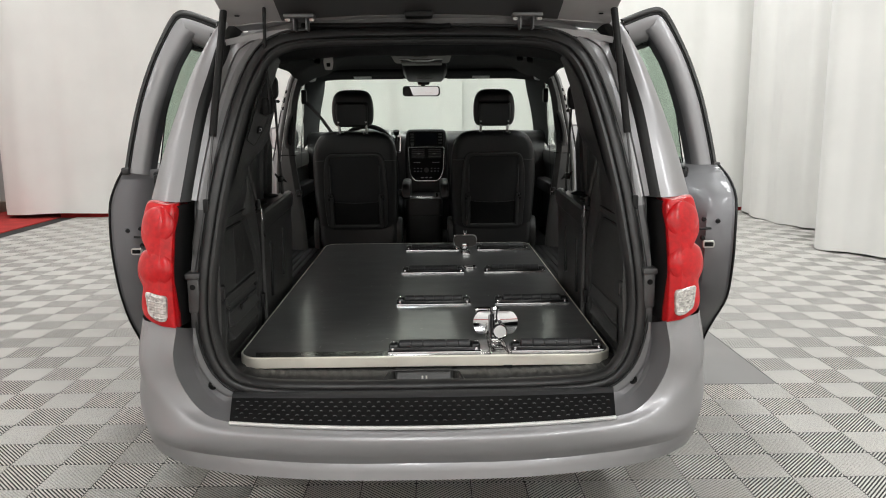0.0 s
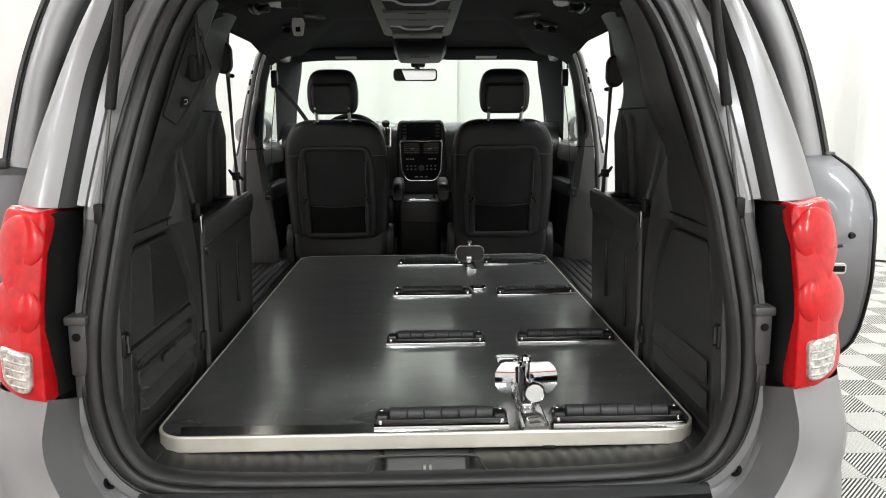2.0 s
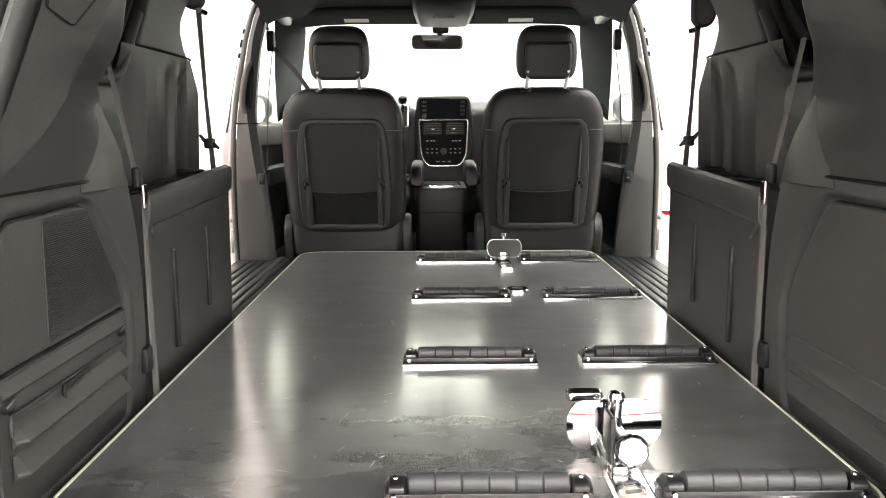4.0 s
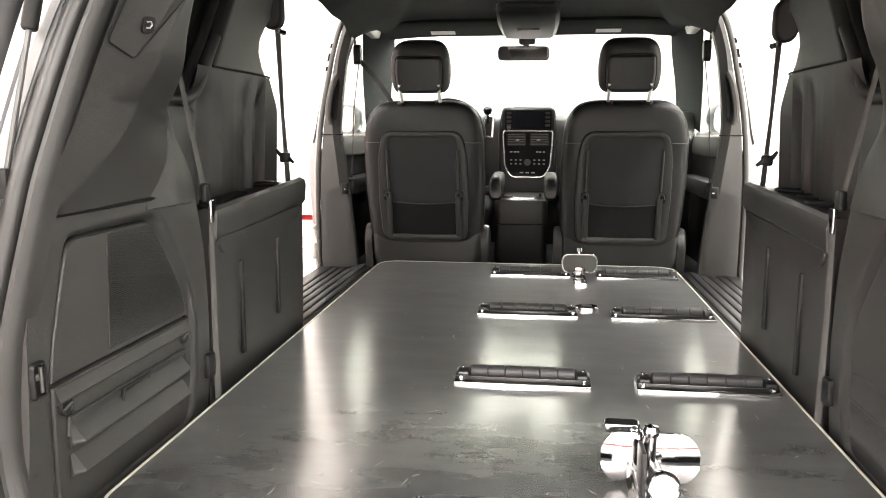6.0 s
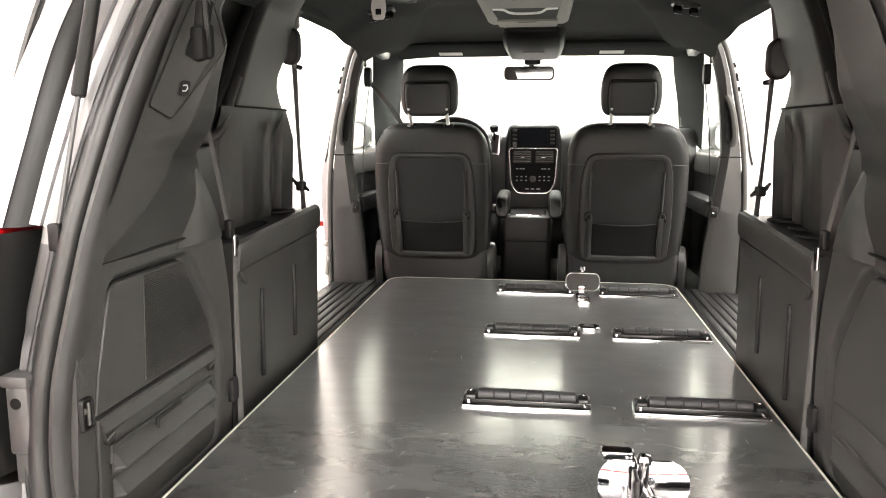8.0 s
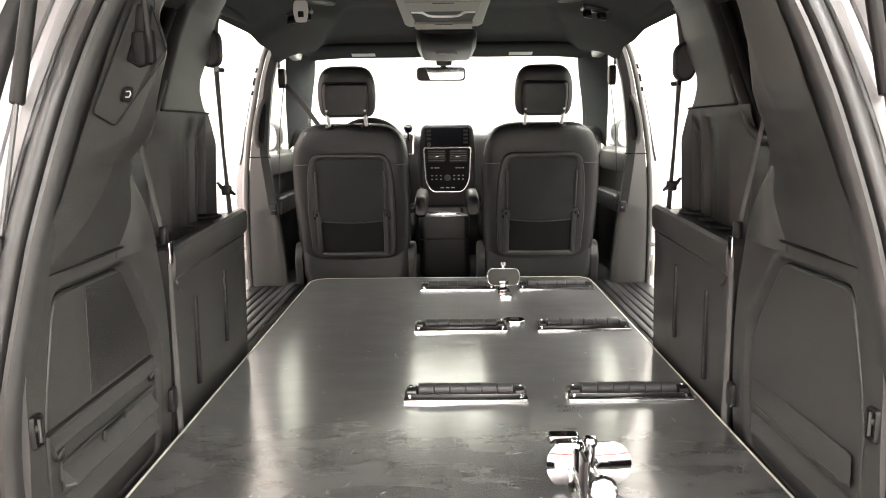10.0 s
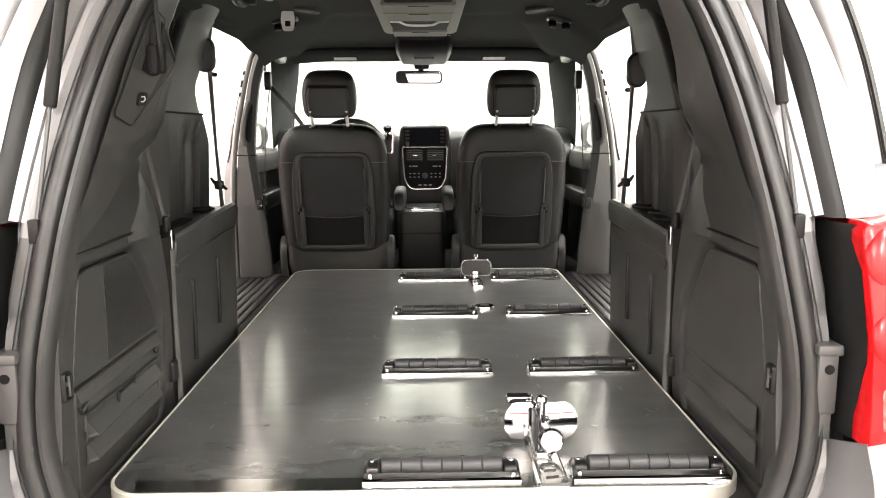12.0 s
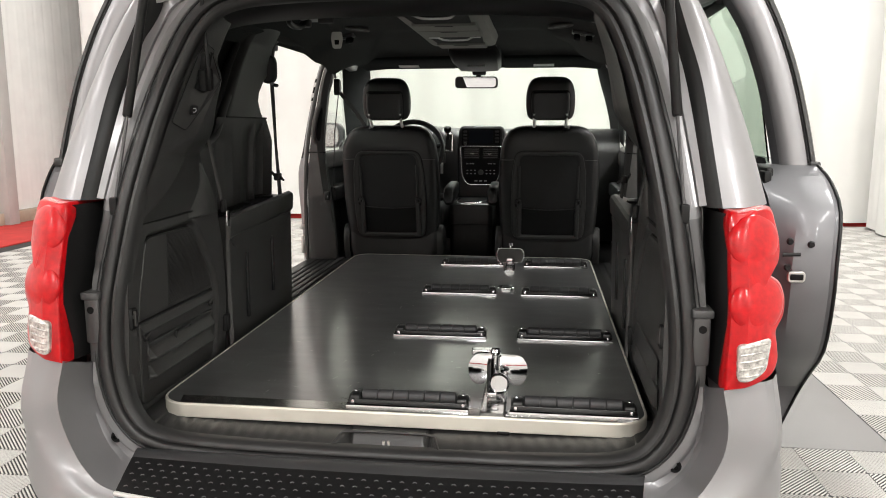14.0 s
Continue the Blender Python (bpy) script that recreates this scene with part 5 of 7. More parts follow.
    rings = [[(u0 + (u1 - u0) * f, v0 + (v1 - v0) * f, d) for (u0, v0), (u1, v1) in zip(out_ring, in_ring)] for f, d in ((0.0, -0.004), (0.0, 0.003), (0.3, 0.006), (0.75, 0.006), (1.0, 0.003), (1.0, -0.002))]
    grid(b, [[at(u, v, d) for u, v, d in r] for r in rings], close_u=True)
    hook = part("tie_down", b, TRIM_SMOOTH, van, "tie-down frame with a steel bar", smooth=40)
    b = BM()
    puff(b, in_ring, lambda u, v, d: at(u, v, d - 0.001), 0.002, 0.0005)
    part("tie_recess", b, RUBBER_AND_SHADE, hook)
    b = BM()
    tube(b, [at(2.452, 0.828, 0.004), at(2.452, 0.866, 0.004)], 0.0028, 6)
    part("tie_bar", b, TRIM_LIGHT, hook)
    b = BM()
    lathe(b, ((0.0, 0.004), (0.004, 0.003), (0.0055, 0.0)), at(2.447, 0.852, 0.001), (-s, 0, 0), 10)
    part("tie_screw", b, TRIM_LIGHT, hook)

    # pillar cover: from the seal to its free inner edge
    inboard = ((1.08, 0.664), (1.15, 0.672), (1.215, 0.680), (1.25, 0.655), (1.29, 0.590), (1.33, 0.553), (1.37, 0.537), (1.45, 0.520), (1.51, 0.520), (1.57, 0.503), (1.63, 0.485), (1.685, 0.46))
    shift = ((1.25, 0.0), (1.30, 0.016), (1.37, 0.010), (1.45, 0.013), (1.51, 0.0)) if s > 0 else ((1.25, 0.0), (1.30, -0.012), (1.37, -0.008), (1.45, -0.013), (1.51, 0.0))
    depth = ((1.08, 2.96), (1.15, 2.975), (1.215, 2.965), (1.25, 2.90), (1.29, 2.80), (1.33, 2.752), (1.37, 2.738), (1.45, 2.735), (1.51, 2.745), (1.57, 2.765), (1.63, 2.795), (1.685, 2.84))
    at_seal = ((1.08, 0.646), (1.15, 0.626), (1.215, 0.606), (1.29, 0.588), (1.37, 0.568), (1.45, 0.552), (1.51, 0.536), (1.57, 0.512), (1.63, 0.473), (1.685, 0.40))

    # a crease parts the face towards the rear from the one towards the load floor
    crease = ((1.08, 0.05), (1.20, 0.36), (1.33, 0.64), (1.45, 0.90), (1.685, 0.93))
    ridge = ((1.08, 0.004), (1.15, 0.028), (1.28, 0.042), (1.40, 0.026), (1.50, 0.008), (1.685, 0.0)) if s < 0 else ((1.08, 0.0), (1.3, 0.006), (1.5, 0.0))

    def on(f, z, d):
        """On the cover: f from the seal (0) to the free edge (1), z height, d out of the face."""
        x0, x1, y1 = interp(z, at_seal), interp(z, inboard) + interp(z, shift), interp(z, depth)
        y0 = tail_y(z) + 0.012
        fc = interp(z, crease)
        d = d + interp(z, ridge) * (f / fc if f < fc else (1 - f) / (1 - fc))
        return (s * (x0 + (x1 - x0) * f ** 1.3 + 0.004 * math.sin(math.pi * f) - 0.72 * d), y0 + (y1 - y0) * f - 0.69 * d, z)

    b = BM()
    rows = []
    for z in (1.080, 1.115, 1.15, 1.185, 1.215, 1.235, 1.25, 1.27, 1.29, 1.31, 1.33, 1.35, 1.37, 1.41, 1.45, 1.48, 1.51, 1.54, 1.57, 1.60, 1.63, 1.66, 1.685):
        x1, y1 = interp(z, inboard) + interp(z, shift), interp(z, depth)
        fc = interp(z, crease)
        rows.append([on(f, z, 0) for f in [*np.linspace(0, fc - 0.02, 7), fc, *np.linspace(fc + 0.02, 0.97, 7)]] + [(s * (x1 + 0.004), y1 + 0.004, z), (s * (x1 + 0.014), y1 + 0.014, z), (s * (x1 + 0.06), y1 + 0.03, z), (s * (x1 + 0.18), y1 + 0.035, z)])
    fine = [cr(col, 60) for col in zip(*rows)]
    grid(b, list(zip(*fine)))
    cover = part("pillar_cover", b, TRIM, van, "charcoal plastic rear pillar cover", smooth=60)
    b = BM()
    rows = []
    for z in np.linspace(1.06, 1.238, 16):
        ya = interp(z, ((1.06, 2.80), (1.12, 2.83), (1.18, 2.865), (1.22, 2.885), (1.238, 2.897)))
        yb = interp(z, ((1.06, 3.010), (1.11, 3.006), (1.16, 2.984), (1.20, 2.955), (1.225, 2.928), (1.238, 2.905)))
        rows.append([(s * (0.658 + 0.13 * (z - 1.06) + (0.016 if f > 0.97 else 0.10 if f > 1.0 else 0) - 0.012 * math.sin(math.pi * min(f, 0.95))), ya + min(f, 1.0) * (yb - ya) + (0.012 if f > 1 else 0), z) for f in (*np.linspace(0, 0.96, 10), 1.0, 1.1)])
    shell(b, rows, (s * 0.012, 0, -0.004))
    part("panel_tip", b, TRIM, panel, "upswept tip of the side panel", smooth=50)
    b = BM()
    tube(b, [(s * (0.663 - 0.002), tail_y(1.075) + 0.02, 1.077), (s * 0.654, 2.65, 1.078), (s * 0.660, 2.86, 1.078)], 0.0035, 6)
    part("seam", b, RUBBER_AND_SHADE, cover)
    if s < 0:
        # button panel and the slot for the gate's arm
        b = BM()
        ol = round_poly([(0.03, 1.338), (0.36, 1.316), (0.92, 1.442), (0.72, 1.530), (0.22, 1.545)], 0.04)
        puff(b, ol, lambda u, v, d: on(u, v, d - 0.004), 0.008, 0.002)
        bp = part("button_panel", b, TRIM, cover, "panel with a tailgate button and an arm slot")
        b = BM()
        tube(b, [on(u, v, 0.0028) for u, v in ol], 0.0018, 5, closed=True)
        part("panel_gap", b, RUBBER_AND_SHADE, bp)
        b = BM()
        puff(b, [(0.44 + u * 5.2, 1.368 + v) for u, v in rrect(0.026, 0.026, 0.007)], lambda u, v, d: on(u, v, d + 0.001), 0.008, 0.003)
        bt = part("button", b, TRIM_SMOOTH, bp, "small black tailgate button")
        b = BM()
        tube(b, [on(0.44 + u * 5.2, 1.368 + v, 0.0095) for u, v in ((-0.006, 0.004), (0.003, 0.005), (0.007, 0.0), (0.003, -0.005), (-0.005, -0.005))], 0.0013, 5)
        part("icon", b, ICON, bt)
        b = BM()
        puff(b, round_poly([(0.34, 1.425), (0.60, 1.412), (0.74, 1.52), (0.46, 1.528)], 0.03), lambda u, v, d: on(u, v, d + 0.001), 0.004, 0.001)
        slot = part("arm_slot", b, RUBBER_AND_SHADE, bp, "dark rubber arm slot")
        for f0, z0 in ((0.44, 1.49), (0.50, 1.445), (0.62, 1.45)):
            b = BM()
            p = on(f0, z0, 0.006)
            box(b, p[0] - 0.013, p[0] + 0.013, p[1] - 0.010, p[1] + 0.010, p[2] - 0.03, p[2] + 0.03, 0.008)
            part("bellows", b, RUBBER_AND_SHADE, slot)
        b = BM()
        p = on(0.62, 1.45, 0.012)
        tube(b, [p, (-0.520, 2.66, 1.62), (-0.505, 2.62, 1.86)], 0.0058, 10)
        part("gate_arm", b, TRIM_SMOOTH, van, "dark arm that lifts the tailgate")

    # box with cup holders ahead of the panel
    b = BM()
    prof = [(0.56, 0.665), (0.60, 0.657), (0.80, 0.652), (0.955, 0.650), (0.968, 0.640), (1.015, 0.636), (1.030, 0.640), (1.036, 0.652)]
    rows = []
    for y in (3.052, 3.058, 3.30, 3.55, 3.70, 3.715):
        inset = 0.008 if y in (3.052, 3.715) else 0.0
        rise = 0.030 * (y - 3.05) / 0.66
        rows.append([(s * (x + inset), y, z + rise * (z > 0.9)) for z, x in prof] + [(s * 0.71, y, 1.020 + rise), (s * 0.80, y, 1.024 + rise), (s * 0.90, y, 1.03 + rise), (s * 0.90, y, 0.56)])
    grid(b, rows, caps=True)
    arm = part("armrest_box", b, TRIM, van, "charcoal armrest box with cup holders", smooth=30)
    for y, z0, z1 in ((3.215, 0.66, 0.895), (3.47, 0.70, 0.915)):
        b = BM()
        box(b, s * 0.6445, s * 0.660, y - 0.009, y + 0.009, z0, z1, 0.005)
        part("rib_slot", b, TRIM_SMOOTH, arm)
    b = BM()
    ol = round_poly([(3.10, 0.925), (3.62, 0.945), (3.70, 0.985), (3.075, 0.965)], 0.02)
    puff(b, ol, lambda u, v, d: (s * (0.653 - d), u, v), 0.009, 0.006)
    part("top_band", b, TRIM, arm)
    holders = ((3.58, 0.735), (3.46, 0.755), (3.34, 0.735)) if s > 0 else ((3.60, 0.735),)
    for y, x in holders:
        b = BM()
        lathe(b, ((0.038, 0.0), (0.046, 0.004), (0.048, 0.0), (0.046, -0.004), (0.036, -0.003), (0.0, -0.003)), (s * x, y, 1.027 + 0.030 * (y - 3.05) / 0.66), (0, 0, 1), 24)
        cupring = part("cup_holder", b, TRIM_SMOOTH, arm, "round black cup holder")
        b = BM()
        lathe(b, ((0.0, 0.0012), (0.034, 0.0012), (0.036, 0.0), (0.0, 0.0)), (s * x, y, 1.0275 + 0.030 * (y - 3.05) / 0.66), (0, 0, 1), 20)
        part("cup_bottom", b, RUBBER_AND_SHADE, cupring)
    if s < 0:
        b = BM()
        puff(b, round_poly([(-0.70, 3.15), (-0.70, 3.42), (-0.79, 3.42), (-0.79, 3.15)], 0.02), lambda u, v, d: (u, v, 1.024 + 0.030 * (v - 3.05) / 0.66 + d), 0.004, 0.002)
        part("tray", b, RUBBER_AND_SHADE, arm, "open dark tray")

    # middle pillar cover beside the window, lower and upper
    flute = lambda y: interp(y, ((3.20, 0.022), (3.235, 0.026), (3.275, 0.012), (3.33, 0.001), (3.40, 0.0), (3.45, 0.005), (3.49, 0.013), (3.515, 0.014), (3.535, 0.004), (3.555, 0.003), (3.575, 0.016), (3.60, 0.030), (3.63, 0.030)))
    level = lambda z: interp(z, ((1.03, 0.738), (1.20, 0.730), (1.36, 0.722), (1.45, 0.718), (1.55, 0.708), (1.63, 0.690), (1.69, 0.655)))
    rim_y = lambda z: interp(z, ((1.03, 3.775), (1.27, 3.770), (1.33, 3.720), (1.358, 3.695)))
    b = BM()
    rows = []
    for z in np.linspace(1.03, 1.358, 22):
        k = soft((1.358 - z) / 0.10)
        rows.append([(s * (level(z) + 0.004 + flute(y) * k), y, z) for y in np.linspace(3.19, 3.632, 60)] +
                    [(s * (level(z) + 0.028), 3.640, z), (s * (level(z) + 0.012), 3.652, z), (s * (level(z) + 0.012), rim_y(z) - 0.014, z), (s * (level(z) + 0.030), rim_y(z), z), (s * (level(z) + 0.12), rim_y(z) + 0.006, z)])
    grid(b, rows)
    cp = part("middle_pillar_cover", b, PILLAR_SHADED, van, "darkened charcoal fluted middle pillar cover", smooth=40)
    # above the seam, hollowed under the belt guide
    hollow = ((1.362, 3.612), (1.39, 3.578), (1.425, 3.556), (1.45, 3.560), (1.49, 3.595), (1.52, 3.64), (1.56, 3.70), (1.70, 3.72))
    window = ((1.30, 3.205), (1.33, 3.245), (1.43, 3.312), (1.553, 3.386), (1.63, 3.425), (1.70, 3.450))
    b = BM()
    rows = []
    for z in np.linspace(1.362, 1.695, 40):
        ya = interp(z, window)
        row = [(s * (level(z) + 0.10), ya - 0.012, z), (s * (level(z) + 0.014), ya - 0.006, z), (s * (level(z) + 0.002), ya + 0.004, z)]
        for f in np.linspace(0.02, 1, 44):
            y = ya + 0.01 + f * (3.665 - ya - 0.01)
            row.append((s * (level(z) - 0.005 * math.sin(math.pi * f) + 0.040 * soft((y - interp(z, hollow)) / 0.022)), y, z))
        rows.append(row + [(s * (level(z) + 0.055), 3.672, z), (s * (level(z) + 0.12), 3.69, z)])
    grid(b, rows)
    part("upper_cover", b, PILLAR_SHADED, cp, smooth=50)
    b = BM()
    tube(b, [(s * 0.7255, 3.272, 1.360), (s * 0.7235, 3.5, 1.360), (s * 0.7245, 3.640, 1.360), (s * 0.735, 3.69, 1.360)], 0.003, 6)
    part("seam", b, RUBBER_AND_SHADE, cp)
    # charcoal surround under the quarter window, darkened for shade
    b = BM()
    rows = []
    for y, out in ((2.96, 0.0), (3.02, 0.0), (3.08, 0.0), (3.13, 0.0), (3.165, 0.003), (3.188, 0.010), (3.204, 0.020), (3.214, 0.032)):
        top = 1.268 - 0.55 * out
        rows.append([(s * (0.728 + out), y, z) for z in (1.03, 1.10, 1.18, top - 0.024)] + [(s * (0.732 + out), y, top - 0.010), (s * (0.742 + out), y, top - 0.002), (s * (0.765 + out), y, top), (s * 0.87, y, top + 0.004)])
    grid(b, rows)
    part("window_ledge", b, PILLAR_SHADED, van, "darkened charcoal ledge under the quarter window")
    # Opaque black sheet added so that no light shows through the quarter window.
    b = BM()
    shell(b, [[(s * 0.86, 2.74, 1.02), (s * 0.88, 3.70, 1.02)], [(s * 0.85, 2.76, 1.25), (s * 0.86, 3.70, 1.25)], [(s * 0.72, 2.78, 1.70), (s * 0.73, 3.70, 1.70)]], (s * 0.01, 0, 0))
    part("window_backing", b, RUBBER_AND_SHADE, van, "opaque black sheet added inside the quarter window")

    b = BM()
    tube(b, cr([(s * 0.752, 2.97, 1.276), (s * 0.752, 3.08, 1.275), (s * 0.750, 3.16, 1.280), (s * 0.748, 3.212, 1.298), (s * 0.744, 3.243, 1.335), (s * 0.740, 3.278, 1.385), (s * 0.735, 3.312, 1.435)], 40), 0.016, 8)
    part("window_frame", b, PILLAR_SHADED, van, "darkened charcoal frame of the quarter window", smooth=60)
    b = BM()
    tube(b, cr([(s * 0.764, 2.97, 1.293), (s * 0.764, 3.08, 1.292), (s * 0.762, 3.150, 1.298), (s * 0.760, 3.190, 1.316), (s * 0.757, 3.225, 1.360), (s * 0.748, 3.275, 1.435), (s * 0.738, 3.34, 1.54), (s * 0.722, 3.385, 1.62)], 40), 0.012, 8)
    part("window_seal", b, RUBBER_AND_SHADE, van, "black seal of the quarter window", smooth=60)

    # belts
    guide = Vector((s * 0.705, 3.655, 1.462 if s > 0 else 1.517))
    b = BM()
    ol = rrect(0.078, 0.115, 0.036)
    puff(b, [(u * 0.75, v) for u, v in ol], lambda u, v, d: (guide.x + s * 0.005 + u, guide.y + 0.02 - d - 0.3 * s * u, guide.z + 0.035 + v), 0.034, 0.012)
    bg = part("belt_guide", b, TRIM_SMOOTH, van, "black belt guide")
    b = BM()
    tube(b, [(guide.x - s * 0.018, guide.y - 0.022, guide.z - 0.028), (guide.x - s * 0.02, guide.y + 0.03, guide.z - 0.028)], 0.008, 8)
    part("guide_loop", b, CHROME, bg)
    b = BM()
    tube(b, [(s * 0.696, 3.660, guide.z - 0.02), (s * 0.688, 3.658, 1.25), (s * 0.676, 3.655, 1.045)], (0.013, 0.0085, 0.013), 8, flat=0.10, up=(s * 1.0, 0.35, 0))
    strap = part("belt_strap", b, STRAP, van, "black belt strap at the middle pillar")
    b = BM()
    tube(b, [(s * 0.752, 3.595, 1.425), (s * 0.750, 3.60, 1.45), (s * 0.742, 3.625, 1.50)], (0.004, 0.011, 0.012), 8)
    part("guide_slot", b, RUBBER_AND_SHADE, cp, "dark slot under the belt guide")
    b = BM()
    box(b, s * 0.670, s * 0.696, 3.636, 3.672, 1.112, 1.142, 0.006)
    tube(b, [(s * 0.706, 3.640, 1.152), (s * 0.696, 3.645, 1.136), (s * 0.668, 3.650, 1.122), (s * 0.656, 3.652, 1.112)], (0.004, 0.007, 0.007, 0.004), 6)
    part("strap_clip", b, TRIM_SMOOTH, strap)
    b = BM()
    tube(b, [(s * 0.712, 3.062, 1.345), (s * 0.684, 3.056, 1.20), (s * 0.656, 3.050, 1.06)], 0.0068, 8, flat=0.2, up=(s * 0.9, 0.4, 0))
    tube(b, [(s * 0.646, 3.048, 1.04), (s * 0.644, 3.040, 0.85), (s * 0.641, 3.034, 0.60)], (0.006, 0.008, 0.009), 8, flat=0.14, up=(s, 0.5, 0))
    strap = part("belt_strap", b, STRAP_GREY, van, "grey belt strap with bright tongue")
    b = BM()
    box(b, s * 0.647, s * 0.664, 3.034, 3.060, 1.050, 1.092, 0.006)
    part("buckle", b, TRIM_SMOOTH, strap)
    b = BM()
    box(b, s * 0.640, s * 0.645, 3.036, 3.062, 1.006, 1.056, 0.002)
    part("tongue", b, CHROME, strap, "bright steel belt tongue")
    b = BM()
    box(b, s * 0.640, s * 0.662, 2.995, 3.03, 0.665, 0.72, 0.006)
    part("belt_anchor", b, TRIM_SMOOTH, strap)
    # black block put in for the shade in the gap behind the straps
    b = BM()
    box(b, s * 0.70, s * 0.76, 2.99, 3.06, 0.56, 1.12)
    part("belt_gap_shade", b, RUBBER_AND_SHADE, van, "black block for the shade in the belt gap")

    # ribbed step in the sliding door's opening
    b = BM()
    box(b, s * 0.655, s * 0.93, 3.715, 4.86, 0.53, 0.592, 0.012)
    step = part("door_step", b, TRIM_SMOOTH, van, "ribbed black step plate")
    b = BM()
    for k in range(6):
        x = 0.70 + k * 0.034
        box(b, s * (x - 0.0125), s * (x + 0.0125), 3.75, 4.84, 0.590, 0.5955, 0.002)
    part("step_ribs", b, TRIM_SMOOTH, step)

    # pillar between the doors
    b = BM()
    rows = []
    for z, xo, xi in ((0.54, 0.915, 0.755), (0.66, 0.917, 0.757), (0.75, 0.917, 0.765), (0.90, 0.916, 0.782), (1.04, 0.912, 0.798), (1.188, 0.900, 0.815), (1.26, 0.890, 0.815), (1.45, 0.852, 0.792), (1.55, 0.831, 0.775), (1.665, 0.795, 0.735), (1.72, 0.76, 0.69)):
        rows.append([(s * xo, 4.80, z), (s * (xo - 0.008), 4.775, z), (s * (xi + 0.03), 4.765, z), (s * xi, 4.785, z), (s * (xi + 0.006), 4.845, z), (s * xo, 4.86, z)])
    fine = [cr(col, 40) for col in zip(*rows)]
    grid(b, list(zip(*fine)), close_u=True, caps=True)
    bp = part("door_pillar", b, PILLAR_GREY, van, "grey plastic pillar cover between the doors", smooth=40)
    rim = ((0.50, 0.930), (0.70, 0.932), (0.90, 0.932), (1.05, 0.928), (1.20, 0.914), (1.32, 0.896), (1.45, 0.868), (1.55, 0.846), (1.65, 0.815), (1.71, 0.780))
    edge_at = lambda z, dx, y: (s * (interp(z, rim) + dx), y, z)
    b = BM()
    tube(b, cr([edge_at(z, -0.006, 4.785) for z, _ in rim] + [(s * 0.745, 4.65, 1.70)], 50), 0.011, 8)
    part("pillar_seal", b, TRIM_LIGHT, bp, "grey rubber door seal", smooth=60)
    zs = np.linspace(0.50, 1.70, 25)
    b = BM()
    grid(b, [[edge_at(z, 0.004, 4.80) for z in zs], [edge_at(z, 0.022, 4.815) for z in zs], [edge_at(z, 0.030, 4.85) for z in zs], [edge_at(z, 0.034, 4.90) for z in zs]])
    part("pillar_paint", b, PAINT, bp, "painted outer face of the pillar", smooth=50)
    b = BM()
    puff(b, rrect(0.020, 0.125, 0.006, cx=0.0, cy=1.525), lambda u, v, d: (s * (interp(v, rim) + 0.016 + u), 4.812 - d, v), 0.005, 0.002)
    plate = part("door_catch_plate", b, STEEL, bp, "steel catch plate on the painted pillar")
    for zc in (1.575, 1.525, 1.475):
        b = BM()
        puff(b, rrect(0.010, 0.020 if zc != 1.525 else 0.034, 0.003, cx=0.0, cy=zc), lambda u, v, d: (s * (interp(v, rim) + 0.016 + u), 4.8068 - d, v), 0.002, 0.0006)
        part("catch_slot", b, RUBBER_AND_SHADE, plate)
    # rear edge of the closed front door, past the pillar: window frame above, swelling skin below
    b = BM()
    skin = ((0.52, 0.985), (0.70, 0.992), (0.85, 1.000), (0.98, 1.010), (1.08, 1.008), (1.16, 0.988), (1.20, 0.965))
    zs = np.linspace(0.52, 1.20, 22)
    grid(b, [[(s * (interp(z, rim) + 0.034), 4.90, z) for z in zs], [(s * (interp(z, skin) - 0.012), 4.905, z) for z in zs], [(s * interp(z, skin), 4.925, z) for z in zs], [(s * (interp(z, skin) - 0.004), 5.05, z) for z in zs]])
    part("door_edge", b, PAINT, bp, "painted rear edge of the closed front door", smooth=50)
    b = BM()
    tube(b, cr([(s * (interp(z, rim) + dx), 4.89, z) for z, dx in ((1.15, 0.055), (1.21, 0.046), (1.30, 0.042), (1.45, 0.040), (1.58, 0.034), (1.69, 0.020))], 24), 0.0055, 6)
    part("door_frame_seal", b, TRIM, bp, "black edge of the front door's window frame", smooth=60)
    b = BM()
    tube(b, cr([(s * 0.853, 4.768, 1.235), (s * 0.862, 4.755, 1.27), (s * 0.853, 4.748, 1.34), (s * 0.836, 4.752, 1.41), (s * 0.822, 4.765, 1.445)], 20), 0.014, 8)
    part("grab_handle", b, TRIM_LIGHT, bp, "grey grab handle on the pillar")
    b = BM()
    ol = round_poly([(0.845, 1.245), (0.866, 1.27), (0.850, 1.41), (0.825, 1.435), (0.822, 1.40), (0.838, 1.27)], 0.010)
    puff(b, ol, lambda u, v, d: (s * (u - 0.012), 4.768 - d, v), 0.006, 0.002)
    part("handle_recess", b, RUBBER_AND_SHADE, bp)
    b = BM()
    tube(b, [(s * 0.898, 4.774, 1.188), (s * 0.85, 4.766, 1.188), (s * 0.806, 4.79, 1.188)], 0.003, 6)
    part("seam", b, RUBBER_AND_SHADE, bp)
    b = BM()
    box(b, s * 0.782, s * 0.812, 4.758, 4.785, 0.925, 0.975, 0.006)
    lt = part("door_catch", b, TRIM_SMOOTH, bp, "small door catch with bright bolt")
    b = BM()
    lathe(b, ((0.0, 0.006), (0.005, 0.005), (0.006, 0.0)), (s * 0.790, 4.758, 0.948), (0, -1, 0), 10)
    part("bolt", b, CHROME, lt)
    # striker and wiring plate on the painted jamb, behind the opening
    b = BM()
    box(b, s * 0.938, s * 0.962, 4.79, 4.82, 0.62, 0.72, 0.006)
